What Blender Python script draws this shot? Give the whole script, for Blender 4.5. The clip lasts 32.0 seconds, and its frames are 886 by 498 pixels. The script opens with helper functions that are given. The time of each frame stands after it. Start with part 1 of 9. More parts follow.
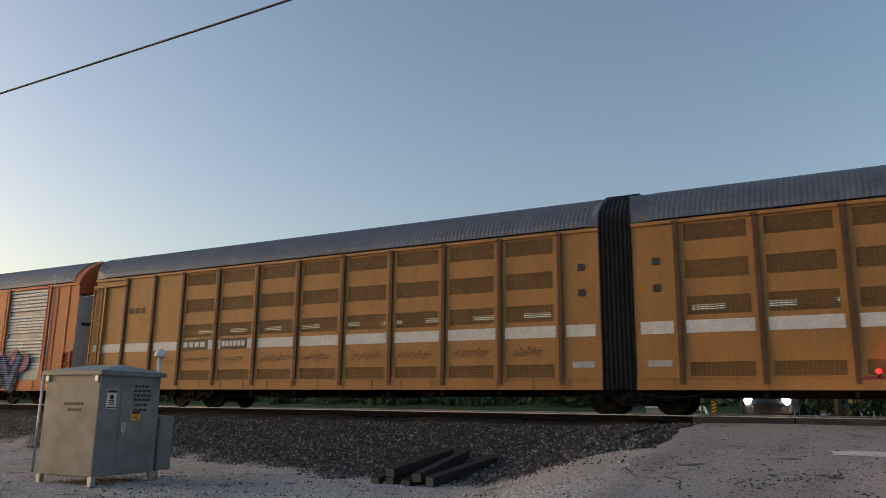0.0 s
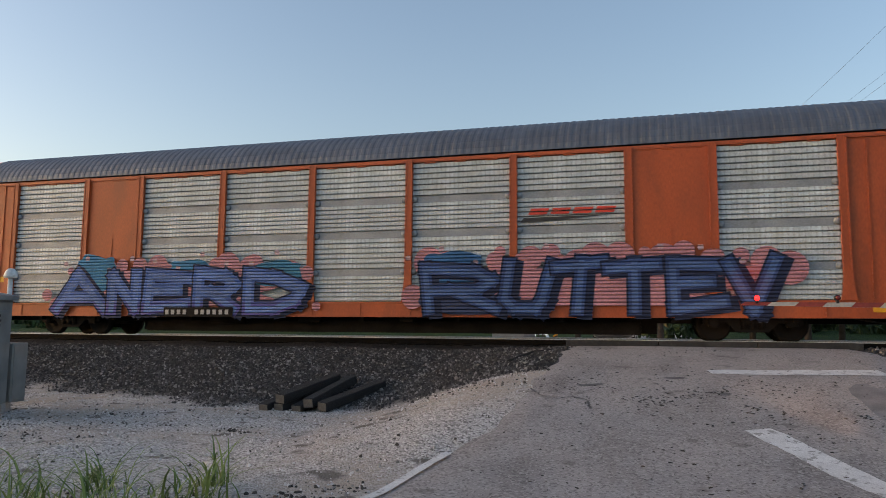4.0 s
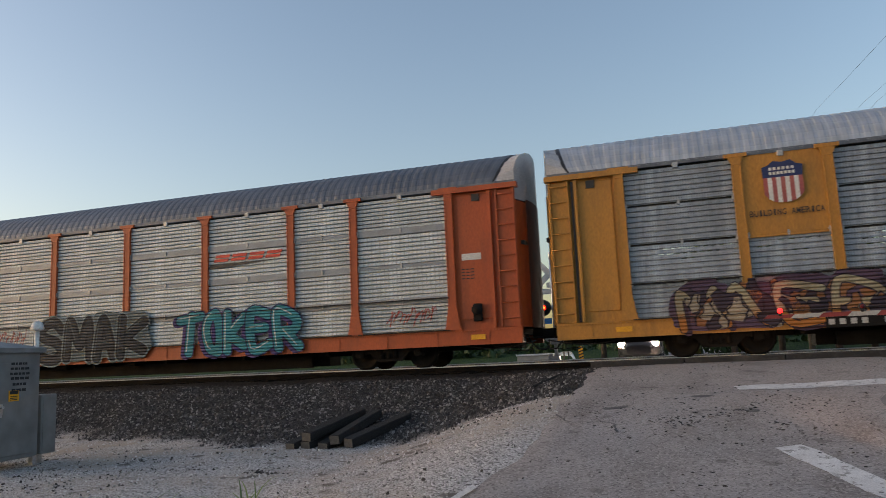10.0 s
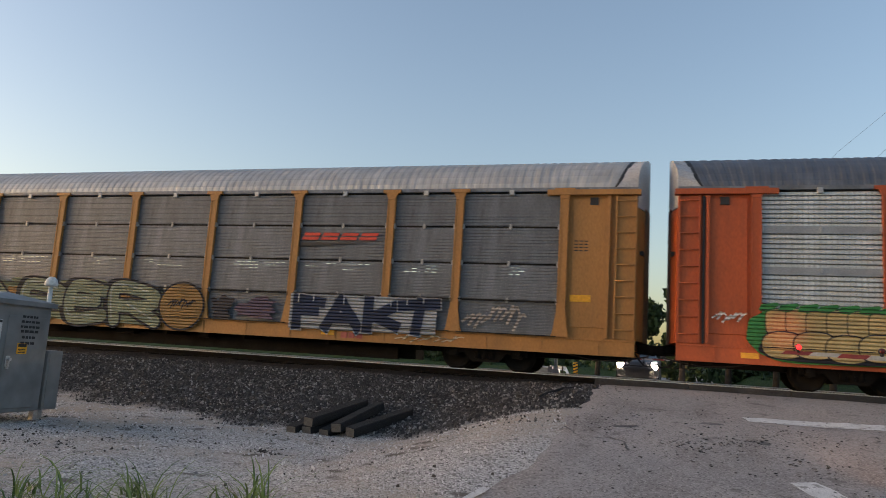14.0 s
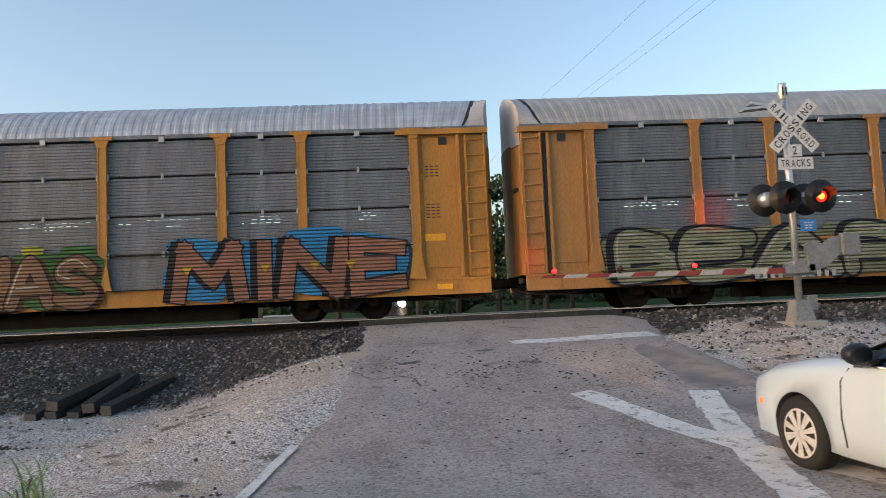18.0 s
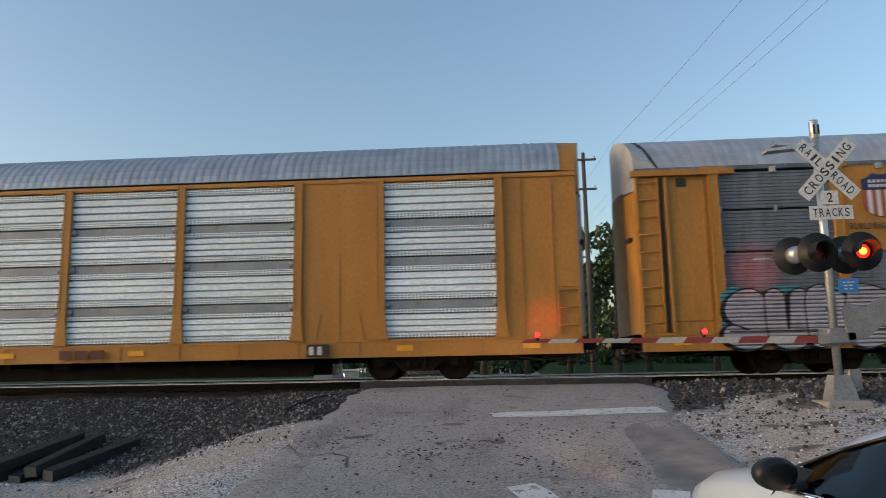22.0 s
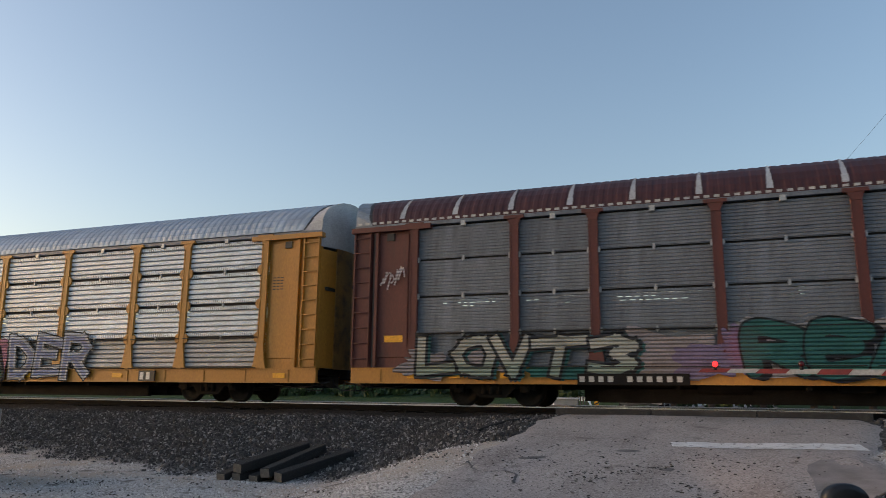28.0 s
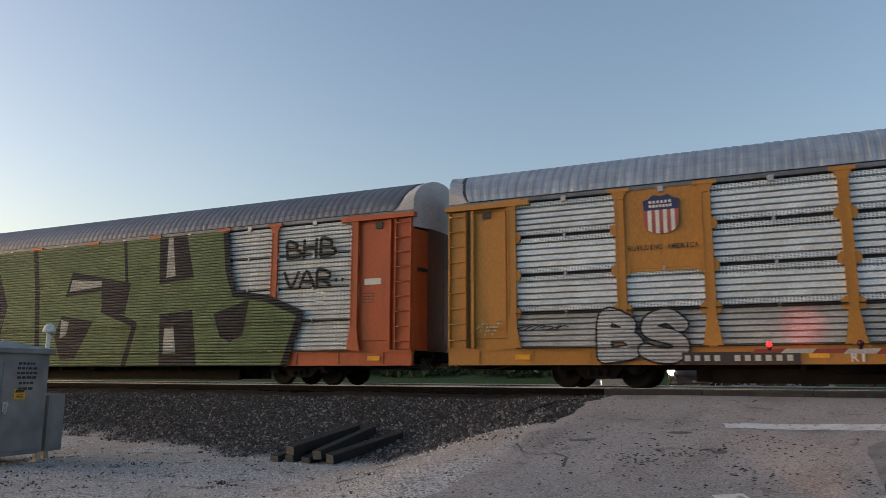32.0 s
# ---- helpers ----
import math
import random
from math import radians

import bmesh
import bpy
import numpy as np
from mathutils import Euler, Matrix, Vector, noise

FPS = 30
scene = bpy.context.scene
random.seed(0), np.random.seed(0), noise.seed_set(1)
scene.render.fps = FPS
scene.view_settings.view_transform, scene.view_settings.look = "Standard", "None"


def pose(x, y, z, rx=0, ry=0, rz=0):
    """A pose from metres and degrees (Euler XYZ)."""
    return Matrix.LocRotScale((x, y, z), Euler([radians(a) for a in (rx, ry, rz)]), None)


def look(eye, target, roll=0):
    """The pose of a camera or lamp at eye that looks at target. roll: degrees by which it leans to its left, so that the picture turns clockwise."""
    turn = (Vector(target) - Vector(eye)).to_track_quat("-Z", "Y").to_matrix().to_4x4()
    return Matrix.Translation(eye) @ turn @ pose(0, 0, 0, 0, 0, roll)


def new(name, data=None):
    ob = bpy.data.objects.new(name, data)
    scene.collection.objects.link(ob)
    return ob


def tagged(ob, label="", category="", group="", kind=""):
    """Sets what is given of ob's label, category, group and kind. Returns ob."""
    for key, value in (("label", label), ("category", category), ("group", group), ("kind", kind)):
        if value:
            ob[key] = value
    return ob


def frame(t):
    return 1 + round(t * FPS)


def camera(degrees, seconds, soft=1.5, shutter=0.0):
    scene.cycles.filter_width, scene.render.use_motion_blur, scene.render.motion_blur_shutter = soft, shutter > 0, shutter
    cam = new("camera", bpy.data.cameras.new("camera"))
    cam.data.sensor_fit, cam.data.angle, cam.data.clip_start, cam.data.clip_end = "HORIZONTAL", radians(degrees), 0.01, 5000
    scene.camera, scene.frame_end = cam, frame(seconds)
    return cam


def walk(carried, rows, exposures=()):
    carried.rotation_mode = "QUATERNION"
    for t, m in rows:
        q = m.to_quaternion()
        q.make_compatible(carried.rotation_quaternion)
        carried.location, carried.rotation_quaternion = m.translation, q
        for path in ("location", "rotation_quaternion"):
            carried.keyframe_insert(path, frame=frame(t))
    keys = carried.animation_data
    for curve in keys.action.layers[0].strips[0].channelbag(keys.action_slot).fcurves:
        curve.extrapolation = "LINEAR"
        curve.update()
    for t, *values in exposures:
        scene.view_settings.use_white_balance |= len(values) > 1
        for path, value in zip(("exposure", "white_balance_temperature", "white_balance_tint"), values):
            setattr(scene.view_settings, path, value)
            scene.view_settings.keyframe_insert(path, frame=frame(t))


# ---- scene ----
cam = camera(61.89, 32.0, soft=0.6, shutter=0.15)
PATH = [
    (0, pose(1.246, 0.185, 1.671, 101.84, -0.66, 28.87)),
    (0.5, pose(1.071, 0.304, 1.656, 101.29, -0.75, 28.57)),
    (1, pose(0.812, 0.331, 1.642, 100.73, -0.26, 26.48)),
    (1.5, pose(0.505, 0.294, 1.624, 98.51, 0.68, 24.54)),
    (2, pose(0.116, 0.245, 1.651, 99.72, -0.34, 29.34)),
    (2.5, pose(-0.207, 0.198, 1.622, 100.32, 0.28, 25.81)),
    (4.5, pose(0.046, 0.063, 1.684, 95.61, -1.32, 14.79)),
    (5, pose(0.051, 0.077, 1.742, 96.52, -2.02, 13.78)),
    (5.5, pose(0.062, 0.054, 1.709, 97.53, -2.52, 13.31)),
    (6, pose(0.082, 0.066, 1.749, 97.90, -2.26, 13.48)),
    (6.5, pose(0.046, 0.035, 1.716, 98.15, -2.24, 14.71)),
    (7, pose(0.036, 0.024, 1.729, 97.55, -1.88, 16.58)),
    (7.5, pose(0.049, -0.009, 1.711, 96.86, -1.21, 17.85)),
    (8, pose(0.062, 0.015, 1.701, 96.13, 1.10, 18.01)),
    (8.5, pose(0.087, 0.017, 1.719, 96.71, 2.38, 18.19)),
    (9, pose(0.073, -0.004, 1.648, 97.98, 2.48, 18.24)),
    (9.5, pose(0.091, 0.024, 1.721, 98.48, 2.83, 18.31)),
    (10, pose(0.083, 0.049, 1.721, 98.34, 2.54, 18.26)),
    (10.5, pose(0.076, 0.015, 1.708, 97.39, 1.99, 17.95)),
    (11, pose(0.071, 0.016, 1.691, 96.51, 1.49, 17.77)),
    (11.5, pose(0.056, 0.017, 1.685, 95.67, 1.16, 17.72)),
    (12, pose(0.077, 0.043, 1.686, 94.92, 0.66, 17.63)),
    (12.5, pose(0.051, 0.038, 1.669, 95.11, -0.31, 17.68)),
    (13, pose(0.001, -0.000, 1.645, 95.29, -1.09, 17.58)),
    (13.5, pose(-0.147, -0.058, 1.681, 96.00, -1.93, 17.49)),
    (14, pose(-0.338, -0.041, 1.664, 98.50, -3.64, 17.35)),
    (14.5, pose(-0.627, -0.017, 1.645, 99.57, -4.70, 17.33)),
    (15, pose(-0.984, -0.144, 1.618, 98.39, -3.23, 15.92)),
    (15.5, pose(-1.224, -0.126, 1.604, 97.62, -1.14, 14.26)),
    (17.5, pose(-1.356, 0.103, 1.681, 94.46, 1.81, 4.12)),
    (18, pose(-1.164, 0.246, 1.664, 94.57, 2.50, -3.08)),
    (18.5, pose(-0.908, 0.390, 1.697, 95.52, 2.96, -9.16)),
    (19, pose(-0.609, 0.543, 1.725, 98.23, 2.98, -8.62)),
    (19.5, pose(-0.370, 0.749, 1.719, 99.95, 3.26, -7.91)),
    (20, pose(-0.089, 0.940, 1.739, 100.19, 3.82, -7.60)),
    (20.5, pose(0.213, 1.119, 1.739, 99.29, 3.73, -7.65)),
    (21, pose(0.446, 1.353, 1.740, 98.90, 3.58, -7.47)),
    (21.5, pose(0.685, 1.541, 1.765, 99.62, 2.54, -3.87)),
    (22, pose(0.877, 1.603, 1.779, 99.00, 1.08, 3.99)),
    (22.5, pose(1.059, 1.473, 1.759, 97.59, 0.91, 9.03)),
    (23, pose(1.274, 1.382, 1.783, 96.97, 0.82, 14.87)),
    (23.5, pose(1.505, 1.297, 1.742, 98.12, 0.17, 18.10)),
    (24, pose(1.670, 1.115, 1.729, 98.57, -0.54, 20.70)),
    (24.5, pose(1.755, 0.998, 1.723, 98.28, -1.45, 22.45)),
    (25, pose(1.856, 0.991, 1.720, 98.01, -1.61, 22.45)),
    (25.5, pose(1.904, 1.021, 1.735, 98.43, -1.23, 22.05)),
    (27.5, pose(1.905, 1.043, 1.710, 101.15, -0.62, 21.62)),
    (28, pose(1.881, 1.032, 1.709, 101.22, -0.65, 21.53)),
    (28.5, pose(1.874, 1.027, 1.695, 100.72, -0.39, 21.91)),
    (29, pose(1.891, 1.041, 1.712, 100.18, -0.18, 22.10)),
    (29.5, pose(1.879, 1.055, 1.709, 100.13, -0.23, 22.09)),
    (30, pose(1.874, 1.049, 1.714, 100.33, -0.51, 22.78)),
    (30.5, pose(1.851, 1.012, 1.714, 100.28, -0.49, 23.42)),
    (31, pose(1.889, 1.025, 1.764, 99.79, -0.41, 24.37)),
    (31.5, pose(1.898, 1.072, 1.769, 99.56, -0.18, 25.00)),
    (32, pose(1.859, 1.037, 1.764, 99.66, -0.17, 25.10)),
]
walk(cam, PATH, [(0.0, 1.80, 6600, 19), (1.0, 1.86, 6650, 19), (3.0, 1.98, 6650, 19), (5.0, 2.33, 6600, 19), (7.0, 2.03, 6600, 19), (10.0, 2.08, 6700, 19), (12.5, 2.25, 6800, 20), (15.0, 2.12, 6600, 19), (17.0, 2.3, 6500, 18), (18.0, 2.55, 6450, 18), (19.0, 2.38, 6420, 18), (20.0, 2.36, 6400, 18), (22.0, 2.15, 6200, 15), (24.0, 1.94, 6080, 13), (25.0, 1.98, 6350, 16), (28.0, 2.08, 6500, 18), (30.0, 1.94, 6500, 18), (32.0, 2.0, 6600, 19)])

# Train: how far it has run, second by second, and where each gap between cars lies at the start
RUN = [8.156 * t - 0.00697 * t * t for t in range(33)]
RAIL_Y, RAIL_Z = 20.05, 1.4535     # the nearest rail's inner line and its head
TRACK_Y = RAIL_Y + 0.72            # middle of the near track
FAR_Y = TRACK_Y + 4.4              # middle of the far track

# ---- world and sun: clear sky just after sunset, glow to the west (-x)
world = bpy.data.worlds.new("dusk")
scene.world = world
world.use_nodes = True
wn = world.node_tree.nodes
sky = wn.new("ShaderNodeTexSky")
sky.sky_type = "NISHITA"
sky.sun_disc = False
SUN_EL, SUN_AZ = 5.0, -106.0        # degrees above the horizon; from +y, clockwise
sky.sun_elevation = radians(SUN_EL)
sky.sun_rotation = radians(SUN_AZ)
sky.air_density, sky.dust_density, sky.ozone_density = 1.0, 2.5, 1.5
sky.altitude = 100
bg = wn["Background"]
bg.inputs["Strength"].default_value = 0.095
world.node_tree.links.new(sky.outputs[0], bg.inputs["Color"])
sun_data = bpy.data.lights.new("sun", "SUN")
sun_data.energy, sun_data.angle, sun_data.color = 0.10, radians(60), (1.0, 0.97, 0.93)
sun = new("sun", sun_data)
az, el = radians(SUN_AZ), radians(SUN_EL + 10)
sun.matrix_world = look((0, 0, 0), (-math.sin(az) * math.cos(el), -math.cos(az) * math.cos(el), -math.sin(el)))


# ---- small helpers
def part(name, bm, material, parent, label="", smooth=False):
    """Links a bmesh or a mesh as one mesh object under a thing or a part."""
    if isinstance(bm, bpy.types.Mesh):
        me = bm
    else:
        me = bpy.data.meshes.new(name)
        bm.to_mesh(me)
        bm.free()
        for m in (material if isinstance(material, (list, tuple)) else [material]):
            me.materials.append(m)
        if smooth:
            me.polygons.foreach_set("use_smooth", [True] * len(me.polygons))
    ob = new(name, me)
    if parent is not None:
        ob.parent = parent
    if label:
        ob["label"] = label
    return ob


def thing(name, label, category, group="", kind="", m=None):
    e = new(name)
    e.empty_display_size = 0.2
    if m is not None:
        e.matrix_world = m
    return tagged(e, label, category, group, kind)


def box(bm, x0, x1, y0, y1, z0, z1, mat=0, bevel=0.0, m=None):
    vs = [bm.verts.new(p) for p in ((x0, y0, z0), (x1, y0, z0), (x1, y1, z0), (x0, y1, z0), (x0, y0, z1), (x1, y0, z1), (x1, y1, z1), (x0, y1, z1))]
    fs = [bm.faces.new([vs[i] for i in f]) for f in ((3, 2, 1, 0), (4, 5, 6, 7), (0, 1, 5, 4), (1, 2, 6, 5), (2, 3, 7, 6), (3, 0, 4, 7))]
    for f in fs:
        f.material_index = mat
    if bevel:
        es = list({e for f in fs for e in f.edges})
        r = bmesh.ops.bevel(bm, geom=es, offset=bevel, segments=1, affect="EDGES")
        for f in r["faces"]:
            f.material_index = mat
        vs = list({v for f in r["faces"] for v in f.verts})
    if m is not None:
        bmesh.ops.transform(bm, matrix=m, verts=vs)
    return vs


def cyl(bm, p, q, r, n=12, r2=None, mat=0, caps=True):
    """A round bar from p to q."""
    p, q = Vector(p), Vector(q)
    d = (q - p).normalized()
    a = d.orthogonal().normalized()
    b = d.cross(a)
    r2 = r if r2 is None else r2
    rings = []
    for c, rr in ((p, r), (q, r2)):
        rings.append([bm.verts.new(c + (a * math.cos(t) + b * math.sin(t)) * rr) for t in [2 * math.pi * k / n for k in range(n)]])
    for k in range(n):
        f = bm.faces.new((rings[0][k], rings[0][(k + 1) % n], rings[1][(k + 1) % n], rings[1][k]))
        f.material_index, f.smooth = mat, True
    if caps:
        bm.faces.new(rings[0][::-1]).material_index = mat
        bm.faces.new(rings[1]).material_index = mat


def tube(bm, path, r, n=6):
    """A bent bar or cable through a list of places, as one skin."""
    rings = []
    for k, p in enumerate(path):
        d = (Vector(path[min(k + 1, len(path) - 1)]) - Vector(path[max(k - 1, 0)])).normalized()
        a = d.cross(Vector((0, 0, 1)) if abs(d.z) < 0.9 else Vector((0, 1, 0))).normalized()
        b = d.cross(a)
        rings.append([bm.verts.new(Vector(p) + (a * math.cos(t) + b * math.sin(t)) * r) for t in [2 * math.pi * j / n for j in range(n)]])
    for p, q in zip(rings, rings[1:]):
        for j in range(n):
            bm.faces.new((p[j], p[(j + 1) % n], q[(j + 1) % n], q[j])).smooth = True
    bm.faces.new(rings[0][::-1])
    bm.faces.new(rings[-1])


def lathe(bm, prof, axis="z", n=24, m=None, mat=0):
    """Turns (radius, height) pairs round an axis."""
    rings = []
    for r, h in prof:
        ring = []
        for k in range(n):
            t = 2 * math.pi * k / n
            c, s = r * math.cos(t), r * math.sin(t)
            co = Vector((c, s, h)) if axis == "z" else Vector((h, c, s)) if axis == "x" else Vector((s, h, c))
            ring.append(bm.verts.new(m @ co if m else co))
        rings.append(ring)
    for a, b in zip(rings, rings[1:]):
        for k in range(n):
            f = bm.faces.new((a[k], a[(k + 1) % n], b[(k + 1) % n], b[k]))
            f.smooth, f.material_index = True, mat
    if prof[0][0] > 1e-4:
        bm.faces.new(rings[0][::-1]).material_index = mat
    if prof[-1][0] > 1e-4:
        bm.faces.new(rings[-1]).material_index = mat


def prism(bm, outline, y0, y1, mat=0):
    """An (x, z) outline, drawn counterclockwise as seen from -y, given depth from y0 to y1."""
    a = [bm.verts.new((x, y0, z)) for x, z in outline]
    b = [bm.verts.new((x, y1, z)) for x, z in outline]
    bm.faces.new(a).material_index = mat
    bm.faces.new(b[::-1]).material_index = mat
    n = len(a)
    for k in range(n):
        bm.faces.new((a[(k + 1) % n], a[k], b[k], b[(k + 1) % n])).material_index = mat


def smoothstep(a, b, x):
    t = min(1.0, max(0.0, (x - a) / (b - a)))
    return t * t * (3 - 2 * t)


def lerp_table(table, x):
    if x <= table[0][0]:
        return table[0][1]
    for (x0, y0), (x1, y1) in zip(table, table[1:]):
        if x <= x1:
            return y0 + (y1 - y0) * (x - x0) / (x1 - x0)
    return table[-1][1]


# ---- materials
def mat(name, colour, rough=0.6, metal=0.0, vary=0.25, scale=3.0, grain=60.0, bump=0.15, dirt=None, dirt_amount=0.35, spec=0.5, coords="Object", stretch=(1, 1, 1), random_hue=0.0):
    """A surface with colour varied at two scales, dirt patches and fine relief."""
    m = bpy.data.materials.new(name)
    m.use_nodes = True
    nt = m.node_tree
    n, l = nt.nodes, nt.links
    b = n["Principled BSDF"]
    b.inputs["Roughness"].default_value, b.inputs["Metallic"].default_value = rough, metal
    b.inputs["Specular IOR Level"].default_value = spec
    tc, mp = n.new("ShaderNodeTexCoord"), n.new("ShaderNodeMapping")
    mp.inputs["Scale"].default_value = stretch
    l.new(tc.outputs[coords], mp.inputs["Vector"])
    big, fine = n.new("ShaderNodeTexNoise"), n.new("ShaderNodeTexNoise")
    big.inputs["Scale"].default_value, big.inputs["Detail"].default_value = scale, 6
    fine.inputs["Scale"].default_value, fine.inputs["Detail"].default_value = grain, 4
    for x in (big, fine):
        l.new(mp.outputs[0], x.inputs["Vector"])
    dark = tuple(c * (1 - vary) for c in colour)
    lite = tuple(min(1, c * (1 + vary)) for c in colour)
    ramp = n.new("ShaderNodeValToRGB")
    ramp.color_ramp.elements[0].position, ramp.color_ramp.elements[1].position = 0.32, 0.68
    ramp.color_ramp.elements[0].color, ramp.color_ramp.elements[1].color = (*dark, 1), (*lite, 1)
    l.new(big.outputs[0], ramp.inputs[0])
    mix = n.new("ShaderNodeMix")
    mix.data_type, mix.blend_type = "RGBA", "MULTIPLY"
    mix.inputs[0].default_value = 0.5
    l.new(ramp.outputs[0], mix.inputs[6])
    fr = n.new("ShaderNodeValToRGB")
    fr.color_ramp.elements[0].position, fr.color_ramp.elements[1].position = 0.3, 0.7
    fr.color_ramp.elements[0].color, fr.color_ramp.elements[1].color = (0.55, 0.55, 0.55, 1), (1.25, 1.25, 1.25, 1)
    l.new(fine.outputs[0], fr.inputs[0])
    l.new(fr.outputs[0], mix.inputs[7])
    out = mix.outputs[2]
    if dirt:
        dn, dr, dm = n.new("ShaderNodeTexNoise"), n.new("ShaderNodeValToRGB"), n.new("ShaderNodeMix")
        dn.inputs["Scale"].default_value, dn.inputs["Detail"].default_value, dn.inputs["Roughness"].default_value = scale * 1.7, 8, 0.7
        l.new(mp.outputs[0], dn.inputs["Vector"])
        dr.color_ramp.elements[0].position, dr.color_ramp.elements[1].position = 0.5, 0.72
        dr.color_ramp.elements[1].color = (dirt_amount,) * 3 + (1,)
        dr.color_ramp.elements[0].color = (0, 0, 0, 1)
        l.new(dn.outputs[0], dr.inputs[0])
        dm.data_type = "RGBA"
        l.new(dr.outputs[0], dm.inputs[0])
        l.new(out, dm.inputs[6])
        dm.inputs[7].default_value = (*dirt, 1)
        out = dm.outputs[2]
    if random_hue:
        oi, hs, mr = n.new("ShaderNodeObjectInfo"), n.new("ShaderNodeHueSaturation"), n.new("ShaderNodeMapRange")
        mr.inputs[3].default_value, mr.inputs[4].default_value = 1 - random_hue, 1 + random_hue
        l.new(oi.outputs["Random"], mr.inputs[0])
        l.new(mr.outputs[0], hs.inputs["Value"])
        l.new(out, hs.inputs["Color"])
        out = hs.outputs[0]
    l.new(out, b.inputs["Base Color"])
    if bump:
        bp = n.new("ShaderNodeBump")
        bp.inputs["Strength"].default_value, bp.inputs["Distance"].default_value = bump, 0.02
        l.new(fine.outputs[0], bp.inputs["Height"])
        l.new(bp.outputs[0], b.inputs["Normal"])
    return m


def glow(name, colour, strength):
    m = bpy.data.materials.new(name)
    m.use_nodes = True
    b = m.node_tree.nodes["Principled BSDF"]
    b.inputs["Base Color"].default_value = (*colour, 1)
    b.inputs["Emission Color"].default_value = (*colour, 1)
    b.inputs["Emission Strength"].default_value = strength
    return m


def thin_glass(name, tint):
    """A thin tinted pane: it lets tinted light straight through and mirrors by Fresnel."""
    m = bpy.data.materials.new(name)
    m.use_nodes = True
    n, l = m.node_tree.nodes, m.node_tree.links
    tr, gl, fr, mx = n.new("ShaderNodeBsdfTransparent"), n.new("ShaderNodeBsdfGlossy"), n.new("ShaderNodeFresnel"), n.new("ShaderNodeMixShader")
    tr.inputs["Color"].default_value = (*tint, 1)
    gl.inputs["Roughness"].default_value = 0.04
    fr.inputs["IOR"].default_value = 1.45
    l.new(fr.outputs[0], mx.inputs[0])
    l.new(tr.outputs[0], mx.inputs[1])
    l.new(gl.outputs[0], mx.inputs[2])
    l.new(mx.outputs[0], n["Material Output"].inputs["Surface"])
    return m


M_YELLOW = mat("yellow_car_paint", (0.42, 0.195, 0.027), 0.55, 0, 0.10, 0.7, 25, 0.06, (0.20, 0.10, 0.03), 0.62, stretch=(1.6, 1.6, 0.4))
M_TAN = mat("tan_car_paint", (0.37, 0.178, 0.048), 0.6, 0, 0.10, 0.7, 25, 0.06, (0.20, 0.11, 0.04), 0.62, stretch=(1.6, 1.6, 0.4))
# Rust brown, set darker for the shadow in the gaps beside the posts
M_TANPOST = mat("gap_shaded_rusty_tan_post", (0.10, 0.046, 0.022), 0.7, 0, 0.2, 1.5, 25, 0.1, (0.07, 0.04, 0.02), 0.5)
M_AMBER = mat("amber_car_paint", (0.41, 0.185, 0.026), 0.5, 0, 0.08, 0.6, 25, 0.05, (0.26, 0.11, 0.02), 0.42, stretch=(1.6, 1.6, 0.4))
M_ORANGE = mat("orange_car_paint", (0.40, 0.078, 0.018), 0.55, 0, 0.12, 0.8, 25, 0.06, (0.19, 0.05, 0.02), 0.62, stretch=(1.6, 1.6, 0.4))
M_BROWN = mat("oxide_brown_car_paint", (0.105, 0.028, 0.022), 0.65, 0, 0.18, 0.8, 25, 0.08, (0.05, 0.03, 0.025), 0.62, stretch=(1.6, 1.6, 0.4))
M_GREYPAINT = mat("grey_end_paint", (0.42, 0.43, 0.45), 0.6, 0.1, 0.15, 0.8, 25, 0.05, (0.15, 0.12, 0.10), 0.4)
M_WHITEPAINT = mat("white_stencil_paint", (0.62, 0.62, 0.60), 0.6, 0, 0.08, 2, 30, 0.03, (0.4, 0.35, 0.3), 0.25)
M_STENCIL = mat("worn_grey_white_stencil_paint", (0.42, 0.42, 0.41), 0.6, 0, 0.15, 3, 30, 0.03, (0.2, 0.18, 0.16), 0.4)
M_BLACKPAINT = mat("black_stencil_paint", (0.018, 0.018, 0.02), 0.55, 0, 0.2, 2, 30, 0.03)
M_REDPAINT = mat("red_stencil_paint", (0.55, 0.045, 0.02), 0.55, 0, 0.12, 2, 30, 0.03)
M_FADEDRED = mat("faded_red_stencil_paint", (0.34, 0.085, 0.075), 0.6, 0, 0.12, 2, 30, 0.03, (0.3, 0.16, 0.14), 0.4)
M_NAVY = mat("navy_stencil_paint", (0.015, 0.025, 0.10), 0.5, 0, 0.12, 2, 30, 0.03)
M_LABEL = mat("yellow_reflector", (0.75, 0.36, 0.01), 0.4, 0, 0.1, 3, 30, 0.02)
M_UNDER = mat("sooty_underframe_steel", (0.013, 0.012, 0.012), 0.8, 0.1, 0.3, 2, 30, 0.2, (0.018, 0.014, 0.012), 0.5, spec=0.15)
M_WHEEL = mat("worn_wheel_steel", (0.012, 0.0115, 0.0115), 0.75, 0.1, 0.25, 4, 40, 0.1, (0.018, 0.014, 0.012), 0.5, spec=0.15)
M_RUBBER = mat("black_rubber", (0.012, 0.012, 0.013), 0.8, 0, 0.2, 4, 60, 0.15)


